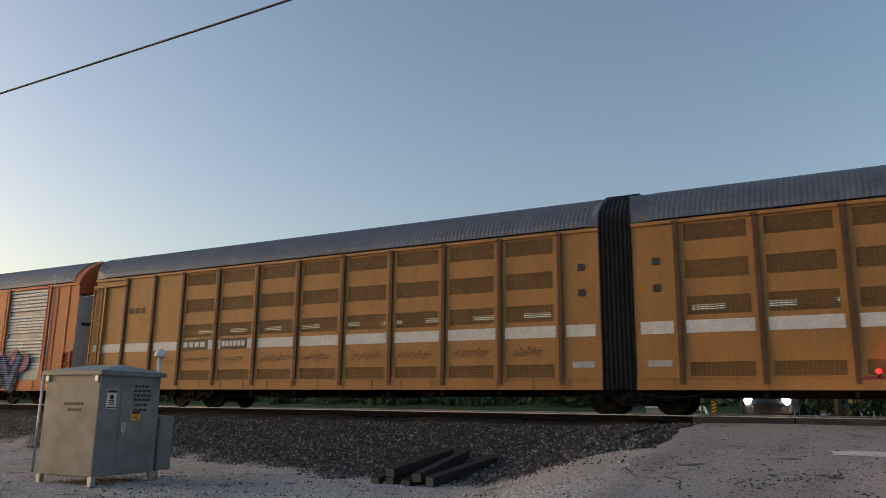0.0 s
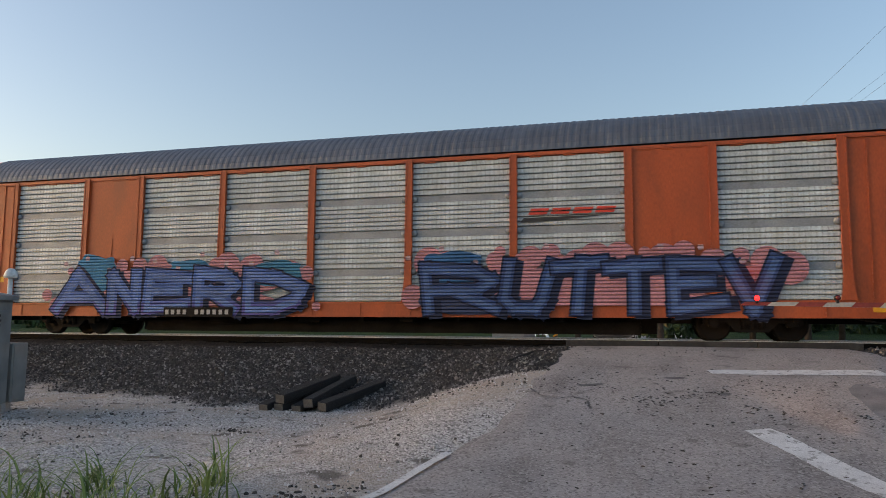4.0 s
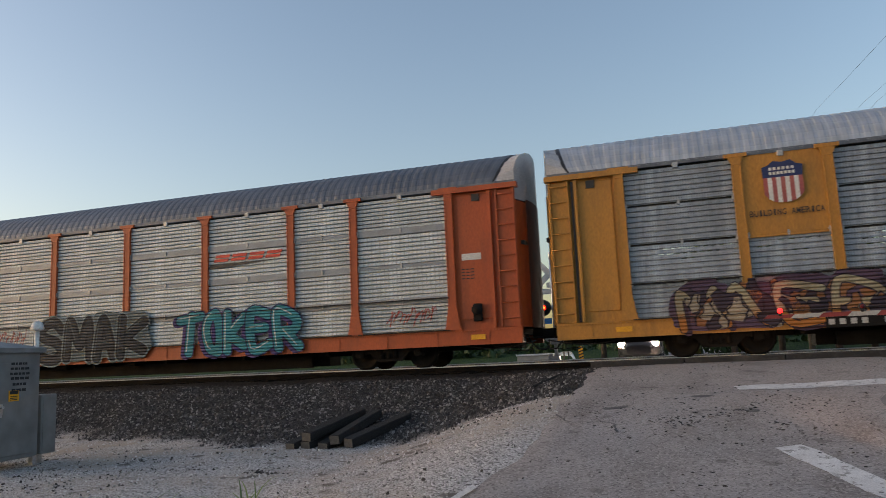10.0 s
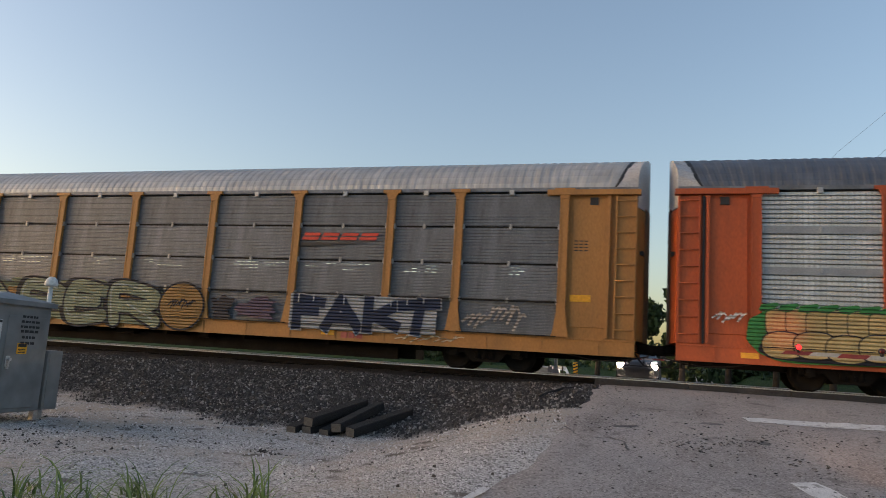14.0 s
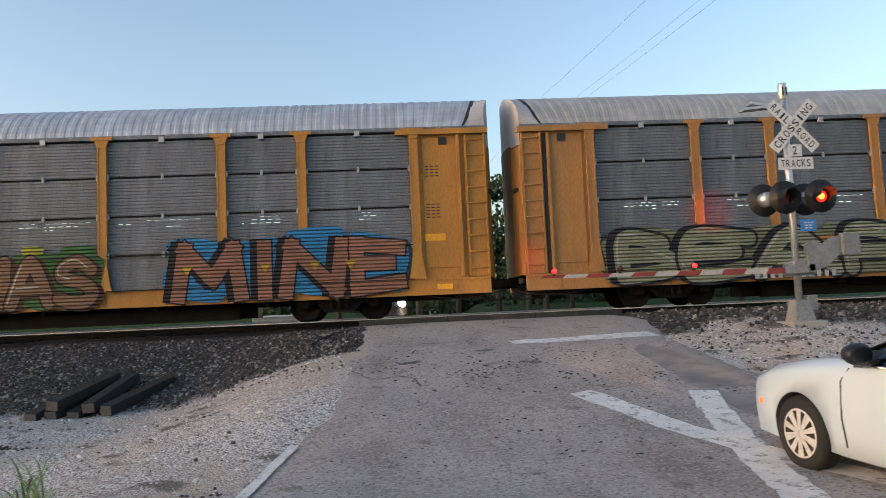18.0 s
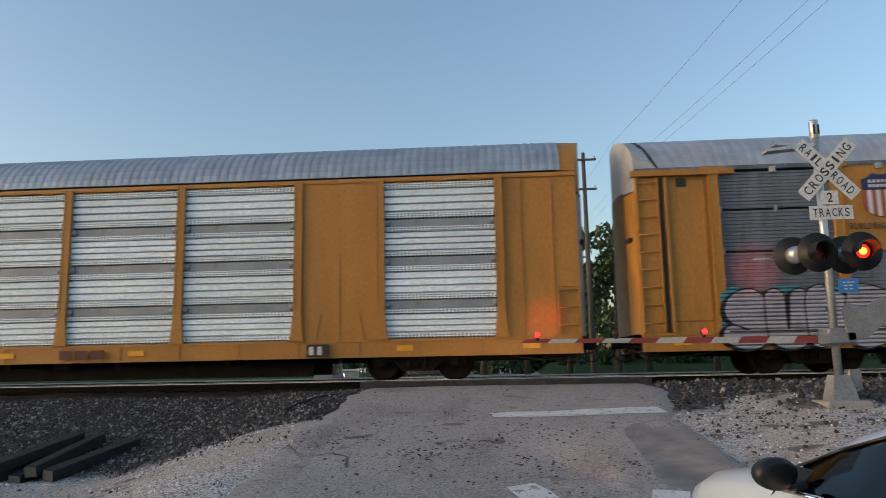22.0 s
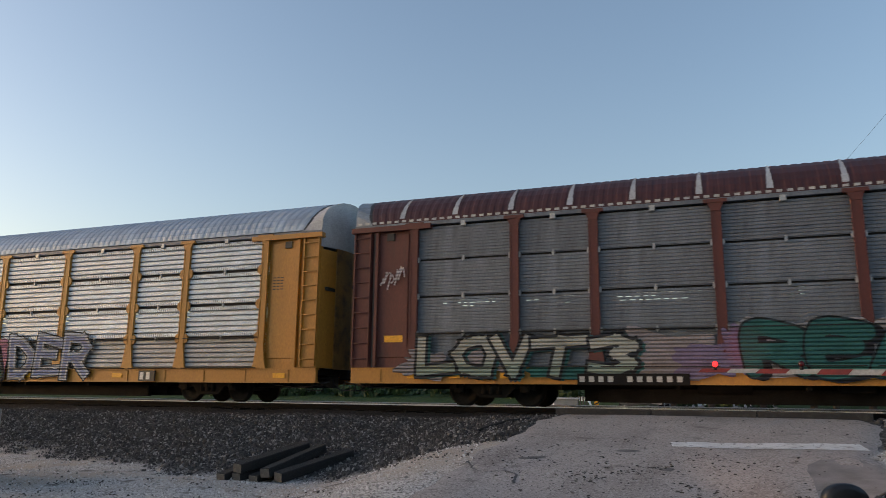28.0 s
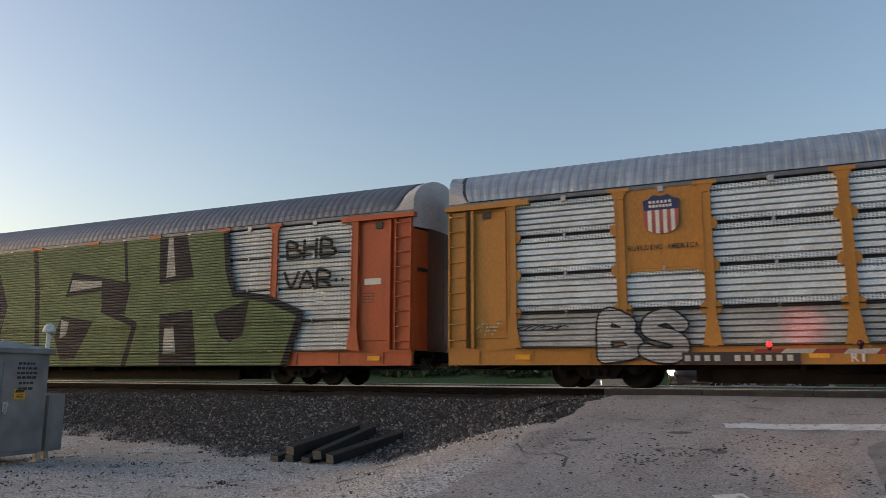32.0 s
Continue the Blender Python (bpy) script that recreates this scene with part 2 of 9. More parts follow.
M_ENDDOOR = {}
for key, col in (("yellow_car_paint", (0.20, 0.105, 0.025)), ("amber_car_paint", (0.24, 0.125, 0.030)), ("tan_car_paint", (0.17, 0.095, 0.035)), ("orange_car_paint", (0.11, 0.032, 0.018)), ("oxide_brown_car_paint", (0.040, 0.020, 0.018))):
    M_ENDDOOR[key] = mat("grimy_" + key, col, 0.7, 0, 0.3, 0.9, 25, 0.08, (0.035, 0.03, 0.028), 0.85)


def panel_mat(name, colour, rough, metal, streak, dots=True, vary=0.18, stretch=(0.6, 1, 2.4), freq=(16.0, 17.4), hole=0.065, band=0.0, inside=(0.03, 0.03, 0.032)):
    """Perforated galvanised sheet: streaked grey with rows of small dark holes."""
    m = mat(name, colour, rough, metal, vary, 0.9, 18, 0.05, tuple(c * 0.45 for c in colour), streak, stretch=stretch, random_hue=0.10)
    if dots:
        n, l = m.node_tree.nodes, m.node_tree.links
        b = n["Principled BSDF"]
        tc, sep = n.new("ShaderNodeTexCoord"), n.new("ShaderNodeSeparateXYZ")
        l.new(tc.outputs["Object"], sep.inputs[0])

        def axis(out, freq):
            a = n.new("ShaderNodeMath")
            a.operation = "MULTIPLY"
            a.inputs[1].default_value = freq
            l.new(out, a.inputs[0])
            f = n.new("ShaderNodeMath")
            f.operation = "FRACT"
            l.new(a.outputs[0], f.inputs[0])
            s = n.new("ShaderNodeMath")
            s.operation = "SUBTRACT"
            s.inputs[1].default_value = 0.5
            l.new(f.outputs[0], s.inputs[0])
            q = n.new("ShaderNodeMath")
            q.operation = "POWER"
            q.inputs[1].default_value = 2
            l.new(s.outputs[0], q.inputs[0])
            return q.outputs[0]
        add = n.new("ShaderNodeMath")
        add.operation = "ADD"
        l.new(axis(sep.outputs[0], freq[0]), add.inputs[0])
        l.new(axis(sep.outputs[2], freq[1]), add.inputs[1])
        less = n.new("ShaderNodeMath")
        less.operation = "LESS_THAN"
        less.inputs[1].default_value = hole
        l.new(add.outputs[0], less.inputs[0])
        holes = less.outputs[0]
        if band:
            lt, gt, mx, both = (n.new("ShaderNodeMath") for _ in range(4))
            gen = n.new("ShaderNodeSeparateXYZ")
            l.new(tc.outputs["Generated"], gen.inputs[0])
            lt.operation, gt.operation, mx.operation, both.operation = "LESS_THAN", "GREATER_THAN", "MAXIMUM", "MULTIPLY"
            lt.inputs[1].default_value, gt.inputs[1].default_value = band, 1 - band
            l.new(gen.outputs[2], lt.inputs[0])
            l.new(gen.outputs[2], gt.inputs[0])
            l.new(lt.outputs[0], mx.inputs[0])
            l.new(gt.outputs[0], mx.inputs[1])
            l.new(mx.outputs[0], both.inputs[0])
            l.new(holes, both.inputs[1])
            holes = both.outputs[0]
        mix = n.new("ShaderNodeMix")
        mix.data_type = "RGBA"
        src = b.inputs["Base Color"].links[0].from_socket
        l.new(holes, mix.inputs[0])
        l.new(src, mix.inputs[6])
        mix.inputs[7].default_value = (*inside, 1)
        l.new(mix.outputs[2], b.inputs["Base Color"])
    return m


M_GALV = panel_mat("bright_galvanised_screen", (0.76, 0.86, 0.95), 0.45, 0.0, 0.25, vary=0.10, freq=(11.0, 19.0), hole=0.10, band=0.17)
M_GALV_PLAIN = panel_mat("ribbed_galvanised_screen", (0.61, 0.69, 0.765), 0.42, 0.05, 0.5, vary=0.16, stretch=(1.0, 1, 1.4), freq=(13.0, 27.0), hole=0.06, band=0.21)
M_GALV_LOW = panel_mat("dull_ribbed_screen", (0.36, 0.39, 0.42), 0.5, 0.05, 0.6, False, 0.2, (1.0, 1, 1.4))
M_GALV_OLD = panel_mat("weathered_galvanised_screen", (0.27, 0.315, 0.37), 0.5, 0.15, 0.7, vary=0.3, stretch=(2.6, 1, 0.5), hole=0.03, inside=(0.10, 0.115, 0.135))
M_GALV_DULL = panel_mat("dull_grey_screen", (0.135, 0.155, 0.185), 0.55, 0.15, 0.6, False, 0.25, (2.0, 1, 0.5))
M_GALV_WHITE = panel_mat("pale_weathered_screen", (0.47, 0.535, 0.565), 0.55, 0.05, 0.45, vary=0.2, stretch=(1.6, 1, 0.6), freq=(8.0, 34.0), hole=0.035, inside=(0.24, 0.275, 0.295))
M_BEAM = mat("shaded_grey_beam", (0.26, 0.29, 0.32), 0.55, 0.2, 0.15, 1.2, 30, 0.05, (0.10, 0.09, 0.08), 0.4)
# Near black: the seam strips stand for shade in the gaps between rows
M_SEAM = mat("near_black_strip", (0.010, 0.010, 0.011), 0.8, 0, 0.2, 3, 30, 0.05)
M_CLIP = mat("zinc_clip", (0.36, 0.37, 0.38), 0.45, 0.5, 0.15, 4, 30, 0.04)
# Panel tan taken darker, with the shade inside the vents put into it
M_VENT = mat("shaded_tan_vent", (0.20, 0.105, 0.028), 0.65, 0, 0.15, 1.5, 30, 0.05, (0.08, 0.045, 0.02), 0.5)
M_ROOF = {}
for key, col in (("silver", (0.41, 0.455, 0.51)), ("slate", (0.115, 0.132, 0.16)), ("blue_grey", (0.30, 0.36, 0.43)), ("rust", (0.075, 0.026, 0.024)), ("dusty", (0.42, 0.42, 0.41))):
    M_ROOF[key] = mat(key + "_roof_sheet", col, 0.5, 0.3, 0.06, 0.5, 3, 0.0, tuple(c * 0.7 for c in col), 0.2, stretch=(0.6, 0.6, 0.6))


# ---- ground, road, tracks
ROAD_Z = [(-200, 0.0), (3, 0.0), (7, 0.10), (8.5, 0.25), (9.75, 0.46), (11, 0.62), (12.9, 0.90), (14, 0.98), (16.2, 1.235), (18, 1.305), (19.0, 1.315), (28, 1.315), (31, 1.33), (45, 0.95), (400, 0.9)]
ROAD_L = [(-60, -5.0), (2, -3.6), (6.3, -2.95), (8.5, -2.5), (10.1, -2.15), (14.2, -2.1), (18.6, -2.2), (30, -2.4), (300, -3.0)]
ROAD_R = [(-60, 7.0), (4, 6.2), (7, 5.2), (9.5, 4.2), (11.3, 3.78), (13.4, 3.7), (16.5, 4.3), (19, 4.4), (30, 4.0), (300, 4.0)]
RIGHT_Z = [(3, 0.0), (7, 0.15), (10, 0.62), (13.8, 1.12), (17, 1.30), (28, 1.25), (33, 0.9), (62, 0.9), (84, 3.1), (400, 3.4)]


def foot_y(x):
    return lerp_table([(-22, 16.4), (-16, 15.9), (-8, 13.7), (-5.5, 13.5), (-3.4, 13.7), (-2.2, 14.1)], x)


def left_z(x, y):
    f = foot_y(x)
    return lerp_table([(f - 2.5, 0.0), (f, 0.08), (18.8, 1.17), (19.2, 1.26), (27.4, 1.24), (32, 0.30), (58, 0.25), (84, 3.1), (400, 3.4)], y)


def ground_z(x, y):
    road = lerp_table(ROAD_Z, y) - 0.04
    xl, xr = lerp_table(ROAD_L, y), lerp_table(ROAD_R, y)
    if x <= xl:
        k = smoothstep(0, 1, (xl - x) / 3.6)
        z = road * (1 - k) + left_z(x, y) * k
    elif x >= xr:
        k = smoothstep(0, 1, (x - xr) / 2.2)
        z = road * (1 - k) + lerp_table(RIGHT_Z, y) * k
    else:
        return road
    away = min(1.0, min(abs(x - xl), abs(x - xr)) / 0.5)
    return z + 0.06 * away * noise.noise((x * 0.55, y * 0.55, 3.1)) + 0.02 * away * noise.noise((x * 2.3, y * 2.3, 7.0))


def ballast_mask(x, y):
    """1 where the dark track stone lies."""
    if y > 19.0:
        return 1.0 - smoothstep(28.2, 29.4, y)
    w = 0.5 * noise.noise((x * 0.7, y * 0.7, 1.0)) + 0.3 * noise.noise((x * 2.1, y * 2.1, 5.0))
    if x < 0.8:
        return smoothstep(-0.35, 0.35, y - foot_y(x) - 0.1 + w)
    return smoothstep(-0.5, 0.5, y - lerp_table([(4.0, 14.3), (5.2, 14.5), (6.6, 13.9), (8.0, 12.9), (12.0, 11.5)], x) + 2.2 * w)


def grid_mesh(name, xs, ys, height, masks=None):
    nx, ny = len(xs), len(ys)
    co = [(x, y, height(x, y)) for y in ys for x in xs]
    faces = [(j * nx + i, j * nx + i + 1, (j + 1) * nx + i + 1, (j + 1) * nx + i) for j in range(ny - 1) for i in range(nx - 1)]
    me = bpy.data.meshes.new(name)
    me.from_pydata(co, [], faces)
    me.polygons.foreach_set("use_smooth", [True] * len(faces))
    for mask, fn in (masks or {}).items():
        at = me.attributes.new(mask, "FLOAT", "POINT")
        at.data.foreach_set("value", [fn(x, y) for x, y, _ in co])
    return me


def build_ground_material():
    m = bpy.data.materials.new("limestone_gravel_and_ballast")
    m.use_nodes = True
    nt = m.node_tree
    n, l = nt.nodes, nt.links
    b = n["Principled BSDF"]
    b.inputs["Roughness"].default_value = 0.95
    b.inputs["Specular IOR Level"].default_value = 0.2
    tc = n.new("ShaderNodeTexCoord")

    def stones(scale, stops):
        v = n.new("ShaderNodeTexVoronoi")
        v.inputs["Scale"].default_value = scale
        l.new(tc.outputs["Object"], v.inputs["Vector"])
        r = n.new("ShaderNodeValToRGB")
        while len(r.color_ramp.elements) < len(stops):
            r.color_ramp.elements.new(0.5)
        for e, (p, c) in zip(r.color_ramp.elements, stops):
            e.position, e.color = p, (*c, 1)
        sx = n.new("ShaderNodeSeparateColor")
        l.new(v.outputs["Color"], sx.inputs[0])
        l.new(sx.outputs[0], r.inputs[0])
        return r.outputs[0], v.outputs["Distance"]

    def mixed(f, a, c, blend="MIX"):
        x = n.new("ShaderNodeMix")
        x.data_type, x.blend_type = "RGBA", blend
        if isinstance(f, float):
            x.inputs[0].default_value = f
        else:
            l.new(f, x.inputs[0])
        for s, v in ((6, a), (7, c)):
            if isinstance(v, tuple):
                x.inputs[s].default_value = (*v, 1)
            else:
                l.new(v, x.inputs[s])
        return x.outputs[2]

    def clouds(scale, lo, hi, detail=6):
        t, r = n.new("ShaderNodeTexNoise"), n.new("ShaderNodeMapRange")
        t.inputs["Scale"].default_value, t.inputs["Detail"].default_value = scale, detail
        l.new(tc.outputs["Object"], t.inputs["Vector"])
        r.inputs[1].default_value, r.inputs[2].default_value = lo, hi
        l.new(t.outputs[0], r.inputs[0])
        return r.outputs[0]
    g, gd = stones(38, [(0.0, (0.12, 0.11, 0.105)), (0.25, (0.36, 0.345, 0.33)), (0.7, (0.54, 0.52, 0.50)), (0.97, (0.68, 0.665, 0.645))])
    g = mixed(clouds(0.5, 0.44, 0.70), g, (0.42, 0.355, 0.295))
    g = mixed(clouds(1.9, 0.60, 0.68, 9), g, (0.17, 0.15, 0.132))
    k, kd = stones(17, [(0.0, (0.015, 0.0135, 0.0135)), (0.45, (0.042, 0.039, 0.038)), (0.8, (0.092, 0.085, 0.082)), (0.97, (0.25, 0.24, 0.23))])
    k = mixed(clouds(0.8, 0.45, 0.75), k, (0.05, 0.045, 0.042))
    at = n.new("ShaderNodeAttribute")
    at.attribute_name = "ballast"
    c = mixed(at.outputs["Fac"], g, k)
    # Near black along the tracks: oily dirt, with shade put into the colour
    ao = n.new("ShaderNodeAttribute")
    ao.attribute_name = "oil_shade"
    c = mixed(ao.outputs["Fac"], c, (0.011, 0.0095, 0.009))
    ag = n.new("ShaderNodeAttribute")
    ag.attribute_name = "grass"
    gr = n.new("ShaderNodeValToRGB")
    gr.color_ramp.elements[0].color, gr.color_ramp.elements[1].color = (0.014, 0.034, 0.010, 1), (0.045, 0.085, 0.022, 1)
    l.new(clouds(3.0, 0.3, 0.7), gr.inputs[0])
    c = mixed(ag.outputs["Fac"], c, gr.outputs[0])
    l.new(c, b.inputs["Base Color"])
    h = n.new("ShaderNodeMix")
    h.data_type = "FLOAT"
    l.new(at.outputs["Fac"], h.inputs[0])
    l.new(gd, h.inputs[2])
    l.new(kd, h.inputs[3])
    bp = n.new("ShaderNodeBump")
    bp.invert = True
    bp.inputs["Strength"].default_value, bp.inputs["Distance"].default_value = 0.9, 0.03
    l.new(h.outputs[0], bp.inputs["Height"])
    l.new(bp.outputs[0], b.inputs["Normal"])
    return m


def steps(a, b, d):
    return [a + d * k for k in range(int(round((b - a) / d)) + 1)]


XS = [-3000, -1200, -500, -250, -150, -100, -75, -60, -52] + steps(-46, 13, 0.25) + [14, 16, 20, 26, 34, 50, 80, 140, 300, 900, 3000]
YS = [-3000, -1000, -300, -100, -40, -20, -10] + steps(-5, 29, 0.25) + [30, 31, 32, 34, 38, 46, 54, 62, 66, 72, 78, 84, 100, 160, 400, 1200, 3000]


def grass_mask(x, y):
    if y > 28:
        xl, xr = lerp_table(ROAD_L, y), lerp_table(ROAD_R, y)
        return smoothstep(29.0, 30.5, y) * (1.0 if x < xl - 0.6 or x > xr + 0.6 else 0.0)
    return smoothstep(-3, -9, y) if x < -6 else 0.0


ground_me = grid_mesh("ground", XS, YS, ground_z, {"ballast": ballast_mask, "grass": grass_mask, "oil_shade": lambda x, y: smoothstep(18.5, 19.0, y + 0.2 * noise.noise((x, y, 4.0))) * (1 - smoothstep(27.6, 28.6, y))})
ground_me.materials.append(build_ground_material())
tagged(new("ground", ground_me), "pale limestone gravel rising to a dark ballast bank", "ground", kind="structure")


def asphalt_material():
    m = mat("worn_pale_asphalt", (0.31, 0.285, 0.275), 0.9, 0, 0.18, 0.9, 120, 0.35, (0.38, 0.355, 0.335), 0.45, spec=0.3)
    n, l = m.node_tree.nodes, m.node_tree.links
    b = n["Principled BSDF"]
    tc = n.new("ShaderNodeTexCoord")
    src = b.inputs["Base Color"].links[0].from_socket

    def layer(src, tex_out, lo, hi, colour, amount):
        r, x = n.new("ShaderNodeMapRange"), n.new("ShaderNodeMix")
        r.inputs[1].default_value, r.inputs[2].default_value, r.inputs[4].default_value = lo, hi, amount
        l.new(tex_out, r.inputs[0])
        x.data_type = "RGBA"
        l.new(r.outputs[0], x.inputs[0])
        l.new(src, x.inputs[6])
        x.inputs[7].default_value = (*colour, 1)
        return x.outputs[2]
    warp = n.new("ShaderNodeTexNoise")
    warp.inputs["Scale"].default_value, warp.inputs["Detail"].default_value = 1.6, 5
    l.new(tc.outputs["Object"], warp.inputs["Vector"])
    vm = n.new("ShaderNodeMix")
    vm.data_type = "VECTOR"
    vm.inputs[0].default_value = 0.35
    l.new(tc.outputs["Object"], vm.inputs[4])
    l.new(warp.outputs["Color"], vm.inputs[5])
    crack = n.new("ShaderNodeTexVoronoi")
    crack.feature = "DISTANCE_TO_EDGE"
    crack.inputs["Scale"].default_value = 0.5
    l.new(vm.outputs[1], crack.inputs["Vector"])
    chips = n.new("ShaderNodeTexVoronoi")
    chips.inputs["Scale"].default_value = 9.0
    l.new(tc.outputs["Object"], chips.inputs["Vector"])
    patches = n.new("ShaderNodeTexNoise")
    patches.inputs["Scale"].default_value, patches.inputs["Detail"].default_value = 2.2, 8
    l.new(tc.outputs["Object"], patches.inputs["Vector"])
    grit = n.new("ShaderNodeTexVoronoi")
    grit.inputs["Scale"].default_value = 42.0
    l.new(tc.outputs["Object"], grit.inputs["Vector"])
    gs = n.new("ShaderNodeSeparateColor")
    l.new(grit.outputs["Color"], gs.inputs[0])
    # gravel dust, tracked from the crossing down the slope
    sep, low, wob, dust = n.new("ShaderNodeSeparateXYZ"), n.new("ShaderNodeMath"), n.new("ShaderNodeMath"), n.new("ShaderNodeTexNoise")
    dust.inputs["Scale"].default_value, dust.inputs["Detail"].default_value = 0.9, 8
    l.new(tc.outputs["Object"], dust.inputs["Vector"])
    l.new(tc.outputs["Object"], sep.inputs[0])
    low.operation, wob.operation = "MULTIPLY_ADD", "MULTIPLY_ADD"
    low.inputs[1].default_value = 0.75
    l.new(sep.outputs[0], low.inputs[0])
    l.new(sep.outputs[1], low.inputs[2])
    wob.inputs[1].default_value = 4.0
    l.new(dust.outputs[0], wob.inputs[0])
    l.new(low.outputs[0], wob.inputs[2])
    src = layer(src, wob.outputs[0], 11.6, 14.8, (0.35, 0.305, 0.275), 0.8)
    smear, sm = n.new("ShaderNodeTexNoise"), n.new("ShaderNodeMapping")
    smear.inputs["Scale"].default_value, smear.inputs["Detail"].default_value = 1.0, 7
    sm.inputs["Scale"].default_value = (1.1, 0.45, 1)
    l.new(tc.outputs["Object"], sm.inputs["Vector"])
    l.new(sm.outputs[0], smear.inputs["Vector"])
    src = layer(src, smear.outputs[0], 0.50, 0.68, (0.17, 0.145, 0.13), 0.6)
    src = layer(src, gs.outputs[0], 0.55, 1.0, (0.44, 0.415, 0.39), 0.7)
    src = layer(src, gs.outputs[1], 0.66, 1.0, (0.09, 0.08, 0.072), 0.7)
    src = layer(src, patches.outputs[0], 0.64, 0.69, (0.10, 0.088, 0.078), 0.5)
    src = layer(src, chips.outputs["Distance"], 0.13, 0.07, (0.10, 0.085, 0.075), 0.55)
    src = layer(src, crack.outputs["Distance"], 0.006, 0.001, (0.09, 0.08, 0.07), 0.3)
    l.new(src, b.inputs["Base Color"])
    return m


M_ASPHALT = asphalt_material()
M_MARK = mat("worn_white_road_paint", (0.64, 0.63, 0.61), 0.8, 0, 0.1, 4, 60, 0.2, (0.24, 0.23, 0.21), 0.9)
for nd in M_MARK.node_tree.nodes:
    if nd.type == "VALTORGB" and abs(nd.color_ramp.elements[1].position - 0.72) < 0.01:
        nd.color_ramp.elements[0].position, nd.color_ramp.elements[1].position = 0.55, 0.60


def road_z(x, y):
    return lerp_table(ROAD_Z, y) + 0.012 * noise.noise((x * 0.8, y * 0.8, 2.0)) - 0.01 * abs(x - 0.8) / 3


def build_road():
    bm = bmesh.new()
    ys = [-60, -40, -20, -10] + steps(-5, 34, 0.25) + [40, 60, 100, 180, 300]
    n, rows = 26, []
    for y in ys:
        xl, xr = lerp_table(ROAD_L, y), lerp_table(ROAD_R, y)
        wob = 0.16 * noise.noise((0, y * 1.3, 4)) + 0.07 * noise.noise((0, y * 4.0, 9))
        wr = 0.16 * noise.noise((5, y * 1.3, 4)) + 0.07 * noise.noise((5, y * 4.0, 9))
        row = []
        for k in range(n + 1):
            x = xl + wob + (xr + wr - xl - wob) * k / n
            edge = 0.05 if k in (0, n) else 0.0
            row.append(bm.verts.new((x, y, road_z(x, y) - edge)))
        rows.append(row)
    for a, b in zip(rows, rows[1:]):
        for k in range(n):
            bm.faces.new((a[k], a[k + 1], b[k + 1], b[k]))
    ob = part("road", bm, M_ASPHALT, None, smooth=True)
    return tagged(ob, "worn cracked asphalt road climbing to the crossing", "road", kind="structure")


build_road()


def strip(name, p, q, width, label):
    """A painted band on the road from p to q, worn along its edges."""
    bm = bmesh.new()
    p, q = Vector((*p, 0)), Vector((*q, 0))
    d = (q - p).normalized()
    side = Vector((-d.y, d.x, 0))
    n = max(4, int((q - p).length / 0.12))
    rows = []
    for k in range(n + 1):
        c = p + (q - p) * k / n
        row = []
        for j in range(5):
            s = -0.5 + j / 4
            w = width * (1 + (0.22 * noise.noise((c.x * 5, c.y * 5, j)) if j in (0, 4) else 0))
            v = c + side * s * w
            row.append(bm.verts.new((v.x, v.y, road_z(v.x, v.y) + 0.006)))
        rows.append(row)
    for a, b in zip(rows, rows[1:]):
        for j in range(4):
            bm.faces.new((a[j], b[j], b[j + 1], a[j + 1]))
    bmesh.ops.recalc_face_normals(bm, faces=bm.faces)
    if bm.faces[0].normal.z < 0:
        bmesh.ops.reverse_faces(bm, faces=bm.faces)
    return tagged(part(name, bm, M_MARK, None, smooth=True), label, "road marking", kind="structure")


strip("stop_line", (0.80, 13.86), (3.60, 14.24), 0.56, "worn white stop line across the lane")
strip("edge_line", (-3.75, -0.2), (-2.40, 8.5), 0.11, "worn white edge line on the asphalt")
strip("crossing_mark", (1.10, 9.95), (3.15, 5.65), 0.36, "worn white bar of a painted cross on the lane")
strip("crossing_mark", (2.66, 9.75), (1.85, 5.7), 0.36, "worn white bar of a painted cross on the lane")


M_REPAIR = mat("dark_asphalt_repair", (0.20, 0.188, 0.182), 0.85, 0, 0.25, 2.5, 140, 0.4, (0.27, 0.25, 0.235), 0.6)
M_STAIN = mat("dark_oil_stain", (0.085, 0.075, 0.07), 0.6, 0, 0.3, 5, 120, 0.2, (0.2, 0.18, 0.165), 0.6)


def road_patch(name, cx, cy, rx, ry, turn, material, label, seed, rough=0.25, square=1.0):
    """A repair or stain on the road: a thin sheet with a ragged rim that follows the surface."""
    bm = bmesh.new()
    c, s, n, rings = math.cos(radians(turn)), math.sin(radians(turn)), 48, []
    for g in (0.0, 0.35, 0.7, 1.0):
        ring = []
        for k in range(n if g else 1):
            a = 2 * math.pi * k / n
            ca, sa = math.cos(a), math.sin(a)
            f = (abs(ca) ** (2 / square) + abs(sa) ** (2 / square)) ** (-square / 2) if square != 1.0 else 1.0
            f *= 1 + rough * (noise.noise((ca * 1.7, sa * 1.7, seed)) + 0.5 * noise.noise((ca * 6, sa * 6, seed + 5)))
            u, v = ca * f * rx * g, sa * f * ry * g
            x, y = cx + u * c - v * s, cy + u * s + v * c
            ring.append(bm.verts.new((x, y, road_z(x, y) + (0.005 if g < 1 else 0.001))))
        rings.append(ring)
    for k in range(n):
        bm.faces.new((rings[0][0], rings[1][k], rings[1][(k + 1) % n]))
    for p, q in zip(rings[1:], rings[2:]):
        for k in range(n):
            bm.faces.new((p[k], q[k], q[(k + 1) % n], p[(k + 1) % n]))
    return tagged(part(name, bm, material, None, smooth=True), label, "road patch", kind="structure")


